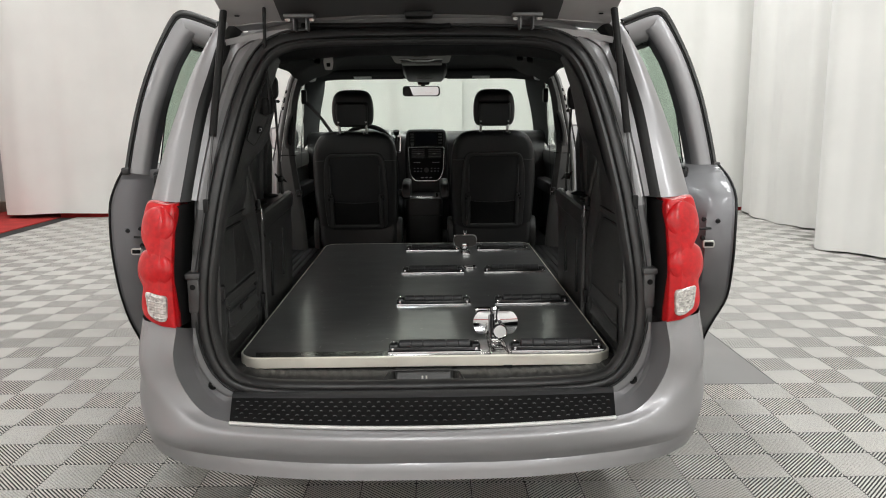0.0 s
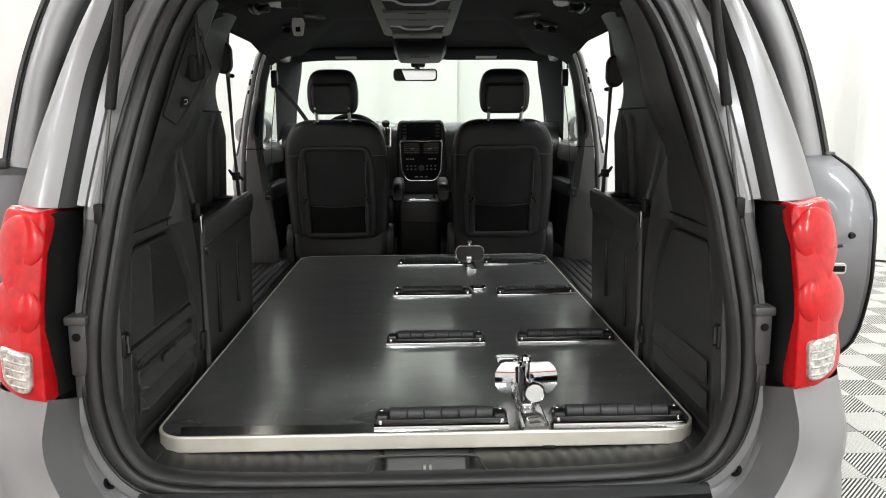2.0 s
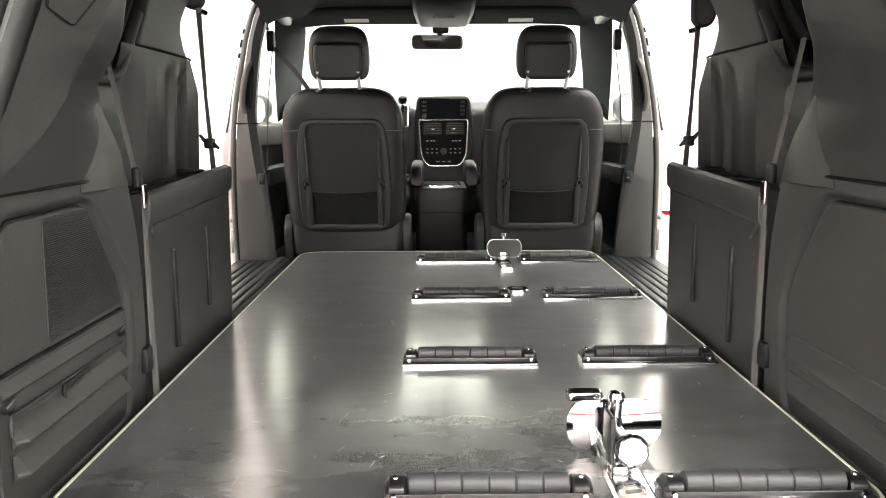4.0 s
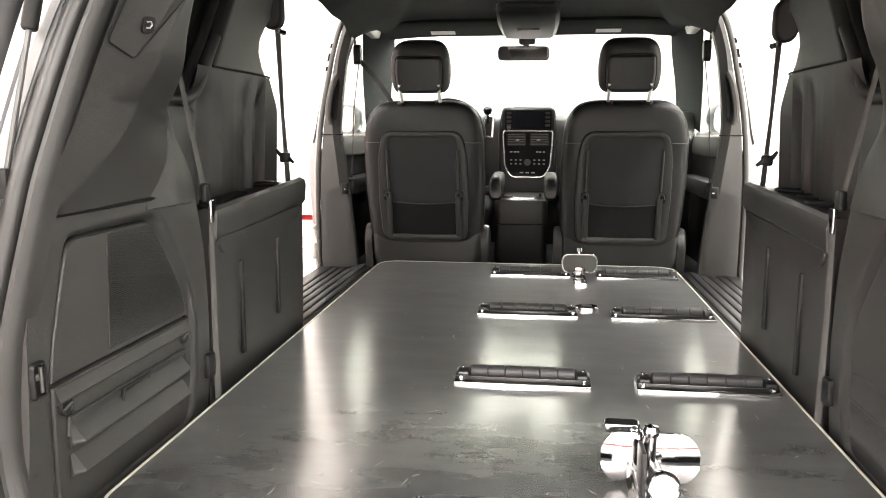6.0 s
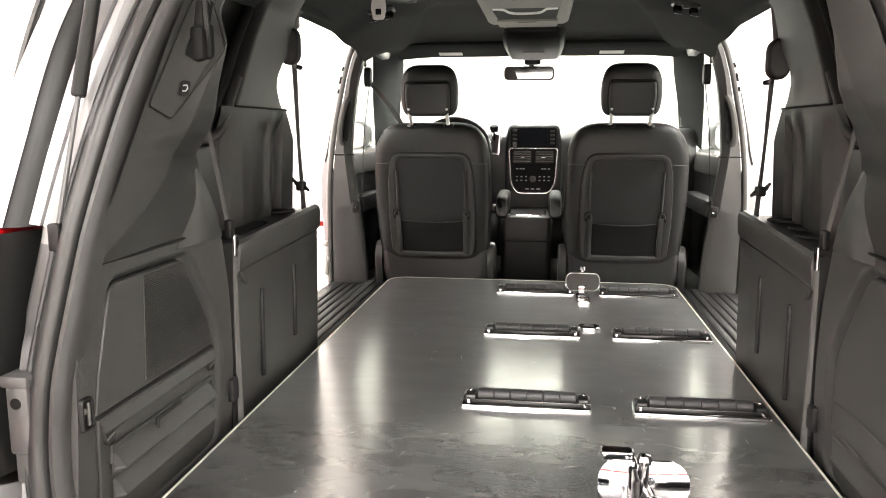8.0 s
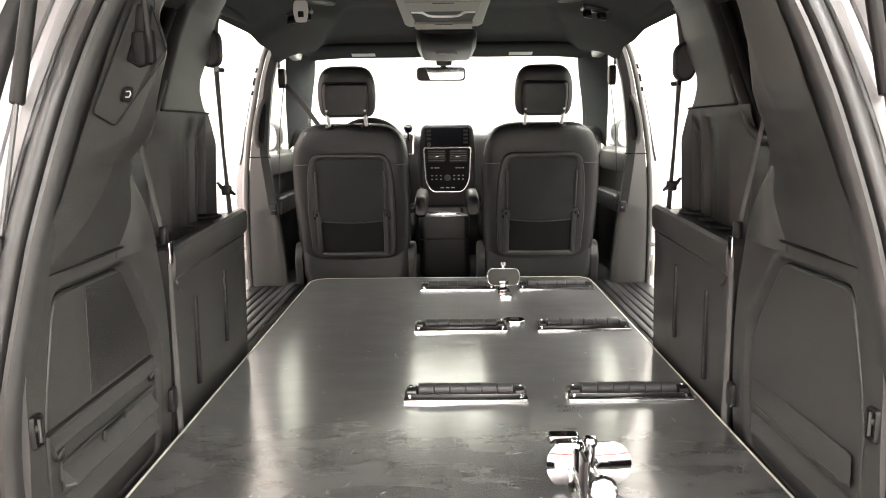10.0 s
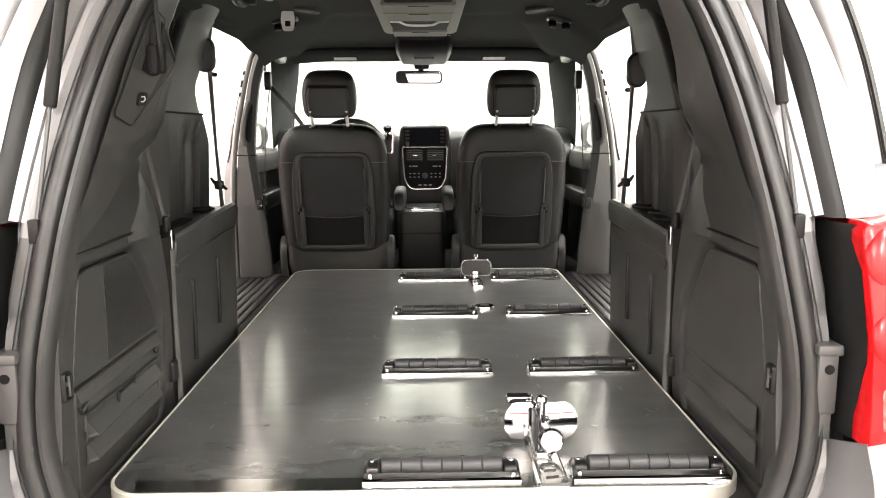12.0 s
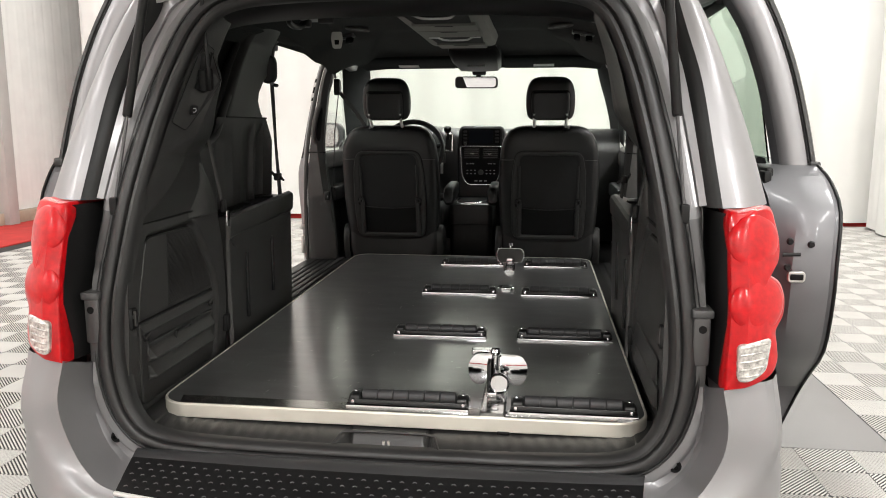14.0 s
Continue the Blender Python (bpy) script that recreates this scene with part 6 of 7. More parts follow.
    box(b, s * 0.934, s * 0.966, 4.78, 4.80, 0.76, 0.785, 0.004)
    part("striker", b, STEEL, bp, "steel striker on the jamb")
    # front belt
    b = BM()
    puff(b, rrect(0.05, 0.09, 0.022), lambda u, v, d: (s * (0.775 - d), 4.90 + u, 1.545 + v), 0.03, 0.01)
    fb = part("belt_guide", b, TRIM_SMOOTH, van, "black front belt guide")
    b = BM()
    if s < 0:
        tube(b, [(s * 0.748, 4.90, 1.515), (s * 0.65, 4.86, 1.41), (s * 0.585, 4.82, 1.325)], 0.010, 8, flat=0.1, up=(0.3, -1, 0))
    tube(b, [(s * 0.756, 4.905, 1.515), (s * 0.79, 4.93, 1.3), (s * 0.83, 5.0, 0.85)], 0.012, 8, flat=0.08, up=(1, 0, 0))
    part("belt_strap", b, STRAP, fb, "grey front belt strap")
    b = BM()
    tube(b, cr([(s * 0.70, 4.72, 1.705), (s * 0.765, 4.85, 1.66), (s * 0.785, 4.95, 1.60)], 12), 0.007, 8)
    part("belt_cover", b, TRIM_LIGHT, fb)
    # covers of the roof rail, front pillar
    b = BM()
    tube(b, cr([(s * 0.66, 3.05, 1.70), (s * 0.69, 3.45, 1.69), (s * 0.705, 3.75, 1.700), (s * 0.712, 4.2, 1.706), (s * 0.714, 4.62, 1.700), (s * 0.735, 5.0, 1.700), (s * 0.765, 5.30, 1.705)], 50), 0.036, 10)
    part("rail_cover", b, HEADLINER, van, "black cover along the roof side", smooth=60)
    b = BM()
    tube(b, cr([(s * 0.712, 3.690, 1.54), (s * 0.706, 3.695, 1.60), (s * 0.704, 3.715, 1.650), (s * 0.708, 3.77, 1.674), (s * 0.716, 3.90, 1.680), (s * 0.725, 4.2, 1.682), (s * 0.735, 4.6, 1.675), (s * 0.752, 4.74, 1.645)], 48), 0.011, 8)
    part("door_seal", b, TRIM_LIGHT, van, "grey door seal round the opening", smooth=60)
    b = BM()
    post = [[(s * 0.690, 5.40, 1.70), (s * 0.735, 5.62, 1.60), (s * 0.795, 5.85, 1.475), (s * 0.846, 6.08, 1.345), (s * 0.86, 6.15, 1.27)],
            [(s * 0.730, 5.25, 1.70), (s * 0.768, 5.40, 1.60), (s * 0.815, 5.58, 1.475), (s * 0.862, 5.78, 1.335), (s * 0.885, 5.86, 1.24)],
            [(s * 0.765, 5.02, 1.70), (s * 0.795, 5.15, 1.60), (s * 0.832, 5.30, 1.475), (s * 0.872, 5.50, 1.33), (s * 0.895, 5.62, 1.20)]]
    shell(b, net(post, 14, 5), (0, 0.02, 0))
    part("front_pillar_cover", b, HEADLINER, van, "dark front pillar cover", smooth=60)


for s in SIDES:
    quarter_trim(s)

# dashboard
b = BM()
rows = []
for y, z in ((5.62, 0.60), (5.60, 0.95), (5.56, 1.16), (5.58, 1.26), (5.64, 1.30), (5.80, 1.315), (6.10, 1.28), (6.2, 1.22)):
    rows.append([(x, y - 0.02 * math.cos(x * 2.4) * (z > 1.1) + 0.05 * (abs(x) / 0.85) ** 3, z + 0.02 * math.exp(-((x + 0.41) / 0.2) ** 2) * (y > 5.57)) for x in np.linspace(-0.87, 0.87, 35)])
shell(b, rows, (0, 0.02, -0.012))
dash = part("dashboard", b, TRIM, van, "black moulded dashboard", smooth=60)
# centre stack
b = BM()
ol = round_poly([(-0.150, 0.86), (0.150, 0.86), (0.156, 1.20), (0.138, 1.332), (-0.138, 1.332), (-0.156, 1.20)], 0.03)
puff(b, ol, lambda u, v, d: (u, 5.60 - d - 0.02 * (1.2 - v), v), 0.10, 0.03, 4)
part("stack_housing", b, TRIM_SMOOTH, dash, "black centre stack housing")
face = lambda u, v, d: (u, 5.497 - 0.02 * (1.2 - v) - d, v)
b = BM()
puff(b, rrect(0.245, 0.105, 0.008, cy=1.262), face, 0.010, 0.003)
radio = part("radio", b, PANEL_BLACK, dash, "black radio with a dark screen")
b = BM()
puff(b, rrect(0.150, 0.080, 0.004, cy=1.264, cx=0.0), lambda u, v, d: face(u, v, d + 0.008), 0.004, 0.001)
part("screen", b, SCREEN, radio, "dark radio screen")
for sx in (-0.1, 0.1):
    for k in range(4):
        b = BM()
        box(b, sx - 0.012, sx + 0.012, 5.484, 5.488, 1.228 + k * 0.021, 1.240 + k * 0.021, 0.002)
        part("radio_button", b, TRIM, radio)
b = BM()
lathe(b, ((0.0, 0.012), (0.008, 0.012), (0.010, 0.0), (0.0, 0.0)), (-0.100, 5.486, 1.222), (0, -1, 0), 14)
part("knob", b, TRIM_LIGHT, radio)
b = BM()
ol = round_poly([(-0.085, 0.966), (0.085, 0.966), (0.118, 1.02), (0.128, 1.195), (0.122, 1.206), (-0.122, 1.206), (-0.128, 1.195), (-0.118, 1.02)], 0.028)
puff(b, ol, face, 0.012, 0.004)
panel = part("climate_panel", b, PANEL_BLACK, dash, "black climate panel with chrome surround")
b = BM()
tube(b, [face(u, v, 0.013) for u, v in ol], 0.0042, 10, closed=True)
part("chrome_surround", b, BRIGHT_TRIM, panel, "bright chrome surround")
for sx in SIDES:
    b = BM()
    puff(b, rrect(0.098, 0.066, 0.008, cx=sx * 0.060, cy=1.160), lambda u, v, d: face(u, v, d + 0.010), 0.005, 0.002)
    vent = part("air_vent", b, TRIM_SMOOTH, panel, "square air vent with slats")
    for k in range(5):
        b = BM()
        box(b, sx * 0.060 - 0.044, sx * 0.060 + 0.044, 5.474, 5.482, 1.1345 + k * 0.0125, 1.1395 + k * 0.0125, 0.0015)
        part("slat", b, TRIM_LIGHT, vent)
    b = BM()
    box(b, sx * 0.055 - 0.012, sx * 0.055 + 0.012, 5.468, 5.476, 1.156, 1.162, 0.002)
    part("vent_tab", b, BRIGHT_TRIM, vent)
b = BM()
rnd = random.Random(5)
for k in range(8):
    for z in (1.055, 1.035):
        u = -0.085 + k * 0.0243
        if abs(u) > 0.025:
            box(b, u - 0.005, u + 0.005, 5.4795, 5.4825, z - 0.0028, z + 0.0028, 0.0008)
for u in (-0.085, -0.065, -0.05, 0.05, 0.065, 0.085):
    box(b, u - 0.006, u + 0.006, 5.4805, 5.4835, 1.094, 1.100, 0.0008)
for u in (-0.03, 0.0, 0.03):
    box(b, u - 0.009, u + 0.009, 5.478, 5.481, 0.986, 0.992, 0.0008)
tagged(part("buttons", b, ICON, panel, "small pale button marks"), "small pale button marks", kind="stuff")
b = BM()
lathe(b, ((0.010, 0.0), (0.017, 0.004), (0.016, 0.012), (0.0, 0.013)), (0, 5.484, 1.043), (0, -1, 0), 20)
part("dial", b, TRIM_LIGHT, panel)
b = BM()
box(b, -0.12, 0.12, 5.50, 5.53, 0.88, 0.935, 0.01)
part("stack_tray", b, RUBBER_AND_SHADE, dash, "dark open tray")
# gear lever
b = BM()
puff(b, round_poly([(-0.245, 1.175), (-0.185, 1.165), (-0.180, 1.285), (-0.225, 1.29)], 0.015), lambda u, v, d: (u, 5.57 - d, v), 0.03, 0.008)
shift = part("shifter_panel", b, GLOSS_BLACK, dash, "gear lever panel with bright frame")
b = BM()
tube(b, [(u, 5.538, v) for u, v in round_poly([(-0.243, 1.18), (-0.188, 1.17), (-0.184, 1.28), (-0.224, 1.285)], 0.012)], 0.0065, 8, closed=True)
part("bright_edge", b, BRIGHT_TRIM, shift)
b = BM()
tube(b, [(-0.212, 5.55, 1.24), (-0.212, 5.50, 1.30)], 0.006, 8)
lathe(b, ((0.0, -0.01), (0.018, 0.0), (0.024, 0.018), (0.022, 0.032), (0.0, 0.040)), (-0.212, 5.50, 1.295), (0, -0.4, 1), 16)
part("lever", b, GLOSS_BLACK, shift, "black gear knob")
b = BM()
puff(b, rrect(0.05, 0.07, 0.012, cx=-0.255, cy=1.13), lambda u, v, d: (u, 5.56 - d, v), 0.02, 0.005)
key = part("ignition", b, TRIM_LIGHT, dash, "grey ignition with a hanging key tag")
b = BM()
box(b, -0.262, -0.245, 5.525, 5.535, 1.03, 1.10, 0.003)
part("key_tag", b, LABEL_WHITE, key)

# steering wheel
b = BM()
c = Vector((-0.415, 5.33, 1.185))
tilt = Euler((radians(-25), 0, 0)).to_matrix()
tube(b, [c + tilt @ Vector((0.190 * math.cos(a), 0, 0.190 * math.sin(a))) for a in np.linspace(0, 2 * math.pi, 41)[:-1]], 0.016, 10, closed=True)
wheel = part("steering_wheel", b, LEATHER, van, "black leather steering wheel", smooth=80)
b = BM()
for a in (10, 170, 270):
    tube(b, [c + tilt @ Vector((0.185 * math.cos(radians(a)), 0, 0.185 * math.sin(radians(a)))), c + tilt @ Vector((0, 0.03, 0))], 0.016, 8)
lathe(b, ((0.0, 0.04), (0.05, 0.035), (0.07, 0.0), (0.05, -0.03)), c + tilt @ Vector((0, 0.03, 0)), tilt @ Vector((0, -1, 0)), 20)
tube(b, [c + tilt @ Vector((0, 0.05, 0)), c + tilt @ Vector((0, 0.30, -0.02))], 0.04, 10)
part("hub", b, TRIM_SMOOTH, wheel)

# floor console between the seats
con = thing("floor_console", "black floor console with bright cup rim between the seats", "console", at=(-0.018, 5.15, 0.53))
b = BM()
rows = []
for z, w, y0 in ((0.53, 0.118, 5.0), (0.60, 0.122, 4.99), (0.76, 0.122, 4.985), (0.87, 0.124, 4.975), (0.888, 0.120, 4.98), (0.893, 0.11, 4.99)):
    rows.append([(u - 0.018, v, z) for u, v in rrect(w * 2, 5.40 - y0, 0.03, cy=(5.40 + y0) / 2)])
grid(b, rows, close_u=True, caps=True)
part("body", b, TRIM_SMOOTH, con)
b = BM()
tube(b, [(-0.018 - 0.119, 4.985, 0.775), (-0.018 + 0.119, 4.985, 0.775)], 0.003, 6)
part("seam", b, RUBBER_AND_SHADE, con)
b = BM()
puff(b, rrect(0.19, 0.24, 0.04, cx=-0.018, cy=5.14), lambda u, v, d: (u, v, 0.888 + d), 0.012, 0.004)
part("cup_rim", b, CHROME, con, "bright cup holder rim")
b = BM()
puff(b, rrect(0.165, 0.21, 0.035, cx=-0.018, cy=5.14), lambda u, v, d: (u, v, 0.892 + d), 0.0105, 0.002)
part("cup_tray", b, GLOSS_BLACK, con)


# ---- front seats ----
def front_seat(s, name_label):
    cx = -0.428 if s < 0 else 0.418
    t = thing("front_seat", name_label, "seat", "front seats", (cx, 5.05, 0.53))
    lean = Matrix.Translation((cx - 0.004, 4.795, 0.676)) @ Matrix.Rotation(radians(14), 4, "X")

    def put(b):
        bmesh.ops.transform(b, matrix=lean, verts=b.verts)
        return b
    # back: stacked rounded sections; local x across, y forward, z up the back
    b = BM()
    rows = []
    for z, hw, d0, d1 in ((-0.06, 0.235, 0.0, 0.13), (0.0, 0.246, -0.012, 0.14), (0.12, 0.256, -0.018, 0.15), (0.30, 0.262, -0.020, 0.14), (0.45, 0.259, -0.018, 0.13), (0.55, 0.249, -0.010, 0.12), (0.605, 0.228, 0.002, 0.11), (0.640, 0.195, 0.015, 0.10), (0.656, 0.15, 0.03, 0.085), (0.660, 0.10, 0.045, 0.07)):
        row = []
        for k in range(36):
            a = 2 * math.pi * k / 36
            ca, sa = math.cos(a), math.sin(a)
            row.append((hw * abs(ca) ** 0.35 * (1 if ca >= 0 else -1), (d0 + d1) / 2 + (d1 - d0) / 2 * abs(sa) ** 0.5 * (1 if sa >= 0 else -1), z))
        rows.append(row)
    rows = list(zip(*[cr(col, 36) for col in zip(*rows)]))
    grid(b, rows, close_u=True, caps=True)
    back = part("backrest", put(b), LEATHER, t, "black leather backrest", smooth=60)
    # rear shell: a moulded frame round a sunk panel, and the pocket low in it
    back_y = -0.019
    place = lambda u, v, d: (u, back_y + 0.003 + 0.012 * (v - 0.3) - d, v)
    frame_out = round_poly([(-0.188, 0.062), (0.188, 0.062), (0.197, 0.25), (0.190, 0.44), (0.168, 0.545), (-0.168, 0.545), (-0.190, 0.44), (-0.197, 0.25)], 0.045, 6)
    frame_in = round_poly([(-0.150, 0.082), (0.150, 0.082), (0.150, 0.25), (0.152, 0.44), (0.146, 0.522), (-0.146, 0.522), (-0.152, 0.44), (-0.150, 0.25)], 0.03, 6)
    b = BM()
    mix = lambda f: [(u0 + (u1 - u0) * f, v0 + (v1 - v0) * f) for (u0, v0), (u1, v1) in zip(frame_out, frame_in)]
    grid(b, [[place(u, v, d) for u, v in mix(f)] for f, d in ((0.0, -0.004), (0.0, 0.004), (0.06, 0.009), (0.16, 0.0105), (0.55, 0.0105), (0.85, 0.006), (1.0, 0.0015))], close_u=True)
    panel = part("back_frame", put(b), SEAT_PLASTIC, t, "black plastic frame of the seat back", smooth=40)
    b = BM()
    tube(b, [place(u, v, 0.0012) for u, v in frame_out], 0.0035, 6, closed=True)
    part("frame_gap", put(b), RUBBER_AND_SHADE, panel, smooth=60)
    b = BM()
    rows = []
    for v in np.linspace(0.07, 0.53, 20):
        rows.append([place(u, v, 0.0035 + 0.006 * math.cos(u / 0.155 * math.pi / 2) * math.sin(math.pi * (v - 0.05) / 0.5)) for u in np.linspace(-0.155, 0.155, 17)])
    shell(b, rows, (0, 0.004, 0))
    part("back_panel", put(b), PANEL_CLOTH, t, "black cloth panel in the seat back", smooth=60)
    seam = lambda u: 0.232 + 0.006 * (u / 0.14) ** 2
    b = BM()
    rows = []
    for f in np.linspace(0, 1, 14):
        rows.append([place(u, 0.083 + f * (seam(u) - 0.083), 0.008 + 0.010 * math.cos(u / 0.15 * math.pi / 2) * (0.5 + 0.5 * f)) for u in np.linspace(-0.142, 0.142, 21)])
    shell(b, rows, (0, 0.004, 0))
    pocket = part("map_pocket", put(b), MESH_CLOTH, t, "black mesh map pocket", smooth=60)
    b = BM()
    tube(b, [place(u, seam(u), 0.0085 + 0.010 * math.cos(u / 0.15 * math.pi / 2)) for u in np.linspace(-0.142, 0.142, 21)], 0.0026, 6)
    part("elastic_edge", put(b), SEAT_PLASTIC, pocket, smooth=60)
    b = BM()
    grid(b, [[place(u, v, d) for u in np.linspace(-0.160, 0.160, 9)] for v, d in ((0.064, 0.009), (0.066, 0.016), (0.072, 0.0185), (0.082, 0.0185), (0.088, 0.015), (0.090, 0.006))])
    part("pocket_bar", put(b), SEAT_PLASTIC, panel, smooth=50)
    for k in SIDES:
        # rail beside the pocket that ends in a hook over a dark hollow
        b = BM()
        grid(b, [[place(k * u, v, d) for v, d in ((0.070, dd - 0.002), (0.085, dd), (0.24, dd), (0.262, dd - 0.001), (0.268, 0.004))] for u, dd in ((0.139, 0.006), (0.1405, 0.0165), (0.144, 0.0185), (0.158, 0.0185), (0.1615, 0.0165), (0.163, 0.006))])
        part("pocket_frame", put(b), SEAT_PLASTIC, panel, smooth=50)
        b = BM()
        tube(b, cr([place(k * 0.1455, 0.262, 0.014), place(k * 0.1465, 0.277, 0.013), place(k * 0.155, 0.284, 0.012), place(k * 0.164, 0.278, 0.012), place(k * 0.167, 0.262, 0.012)], 12), 0.0048, 8)
        part("bag_hook", put(b), GLOSS_BLACK, t, "small black bag hook", smooth=60)
        b = BM()
        puff(b, round_poly([(k * 0.150, 0.246), (k * 0.173, 0.244), (k * 0.175, 0.284), (k * 0.152, 0.292)], 0.008), lambda u, v, d: place(u, v, 0.0098 + d), 0.0016, 0.0005)
        part("hook_hollow", put(b), RUBBER_AND_SHADE, panel)
        b = BM()
        grid(b, [[place(k * u, v, d) for u, d in ((0.146, 0.005), (0.150, 0.0125), (0.1535, 0.0125), (0.157, 0.009))] for v in np.linspace(0.295, 0.47, 8)])
        part("frame_ridge", put(b), SEAT_PLASTIC, panel, smooth=50)
        # headrest posts and their sleeves
        b = BM()
        tube(b, [(k * 0.080, 0.036, 0.645), (k * 0.080, -0.014, 0.712), (k * 0.080, -0.024, 0.745)], 0.0078, 10)
        part("headrest_post", put(b), SATIN_SILVER, t, "bright steel headrest post")
        b = BM()
        lathe(b, ((0.022, 0.0), (0.024, 0.006), (0.018, 0.014), (0.0, 0.014)), (k * 0.080, 0.034, 0.650), (0, 0, 1), 16)
        part("post_sleeve", put(b), TRIM_SMOOTH, t)
        # side seam and recliner cover
        b = BM()
        tube(b, [(k * 0.183, back_y + 0.002, 0.50), (k * 0.215, back_y + 0.004, 0.498), (k * 0.252, 0.0, 0.495)], 0.0016, 5)
        part("seam", put(b), STITCH, back)
        b = BM()
        puff(b, round_poly([(-0.02, -0.13), (0.16, -0.13), (0.14, 0.05), (0.05, 0.115), (-0.012, 0.06)], 0.04), lambda u, v, d: (k * (0.245 + d), u, v), 0.036, 0.014)
        part("recliner_cover", put(b), SEAT_PLASTIC, t, "black plastic recliner cover")
    # headrest
    b = BM()
    rows = []
    for z, hw, d0, d1 in ((0.700, 0.085, 0.03, 0.07), (0.704, 0.104, 0.005, 0.095), (0.73, 0.119, -0.010, 0.115), (0.79, 0.124, -0.015, 0.12), (0.85, 0.118, -0.010, 0.115), (0.888, 0.102, 0.0, 0.10), (0.906, 0.075, 0.015, 0.085), (0.910, 0.04, 0.03, 0.07)):
        row = []
        for k in range(32):
            a = 2 * math.pi * k / 32
            ca, sa = math.cos(a), math.sin(a)
            row.append((hw * abs(ca) ** 0.5 * (1 if ca >= 0 else -1), (d0 + d1) / 2 + (d1 - d0) / 2 * abs(sa) ** 0.6 * (1 if sa >= 0 else -1), z))
        rows.append(row)
    rows = list(zip(*[cr(col, 28) for col in zip(*rows)]))
    grid(b, rows, close_u=True, caps=True)
    head = part("headrest", put(b), LEATHER, t, "black leather headrest", smooth=60)
    b = BM()
    ol = round_poly([(-0.090, 0.712), (0.090, 0.712), (0.097, 0.79), (0.092, 0.853), (-0.092, 0.853), (-0.097, 0.79)], 0.020)
    on_head = lambda u, v, d: (u, -0.0075 - 0.004 * math.cos(u * 14) - d, v)
    # Black plate under the pad draws the shadow round its rim.
    b2 = BM()
    puff(b2, [(u * 1.05, 0.785 + (v - 0.785) * 1.07) for u, v in ol], on_head, 0.0062, 0.003)
    part("pad_shadow", put(b2), RUBBER_AND_SHADE, head, smooth=50)
    puff(b, ol, on_head, 0.020, 0.014, 5)
    part("headrest_pad", put(b), LEATHER, head, smooth=50)
    # lower skirt, cushion, base
    b = BM()
    rows = []
    for z, hw in ((0.60, 0.235), (0.66, 0.255), (0.74, 0.262), (0.775, 0.25)):
        rows.append([(cx + u, v, z) for u, v in rrect(hw * 2, 0.16, 0.05, cy=4.85)])
    grid(b, rows, close_u=True, caps=True)
    part("skirt", b, LEATHER, t, smooth=50)
    b = BM()
    rows = []
    for z, hw, y0, y1 in ((0.72, 0.24, 4.93, 5.40), (0.76, 0.26, 4.92, 5.45), (0.84, 0.262, 4.92, 5.46), (0.875, 0.245, 4.94, 5.44), (0.885, 0.20, 4.98, 5.40)):
        rows.append([(cx + u, v, z) for u, v in rrect(hw * 2, y1 - y0, 0.07, cy=(y0 + y1) / 2)])
    grid(b, rows, close_u=True, caps=True)
    part("cushion", b, LEATHER, t, "black leather seat cushion", smooth=50)
    b = BM()
    box(b, cx - 0.22, cx + 0.22, 4.90, 5.38, 0.53, 0.72, 0.03)
    part("base", b, SEAT_PLASTIC, t)
    # fold-down armrest on the inner side
    b = BM()
    k = -s
    rows = []
    for f, hh, ww in ((0.0, 0.035, 0.024), (0.08, 0.052, 0.030), (0.4, 0.048, 0.031), (0.8, 0.042, 0.030), (0.97, 0.032, 0.025), (1.0, 0.015, 0.012)):
        y = 4.80 + 0.34 * f
        z = 0.950 + 0.03 * f
        rows.append([(cx + k * 0.302 + ww * abs(math.cos(a)) ** 0.6 * (1 if math.cos(a) > 0 else -1), y, z + hh * abs(math.sin(a)) ** 0.6 * (1 if math.sin(a) > 0 else -1)) for a in np.linspace(0, 2 * math.pi, 21)[:-1]])
    grid(b, rows, close_u=True, caps=True)
    part("armrest", b, LEATHER, t, "black leather fold-down armrest", smooth=60)
    b = BM()
    tube(b, [(cx + k * 0.25, 4.86, 0.94), (cx + k * 0.31, 4.86, 0.95)], 0.02, 10)
    part("armrest_pivot", b, SEAT_PLASTIC, t)


front_seat(-1, "black leather driver's seat with map pocket, behind the steering wheel")
front_seat(1, "black leather passenger seat with map pocket, beside the floor console")

# ---- the deck and its fittings ----
DECK_X0, DECK_X1, DECK_Y0, DECK_Y1 = -0.628, 0.640, 2.488, 4.745


def deck_z(y):
    return 0.614 + (y - 2.5) * 0.008


deck = thing("deck", "black laminate loading deck with aluminium edge on the load floor", "deck", at=(0, 3.6, 0.555))
outline = rrect(DECK_X1 - DECK_X0, DECK_Y1 - DECK_Y0, 0.085, 10, (DECK_X0 + DECK_X1) / 2, (DECK_Y0 + DECK_Y1) / 2)


def inset(d):
    return rrect(DECK_X1 - DECK_X0 - 2 * d, DECK_Y1 - DECK_Y0 - 2 * d, 0.085 - d, 10, (DECK_X0 + DECK_X1) / 2, (DECK_Y0 + DECK_Y1) / 2)


b = BM()
grid(b, [[(u, v, deck_z(v) - 0.034) for u, v in inset(0.006)], [(u, v, deck_z(v)) for u, v in inset(0.006)]], close_u=True, caps=True)
part("panel", b, DECK, deck, "black laminate panel with fine scratches", smooth=20)
b = BM()
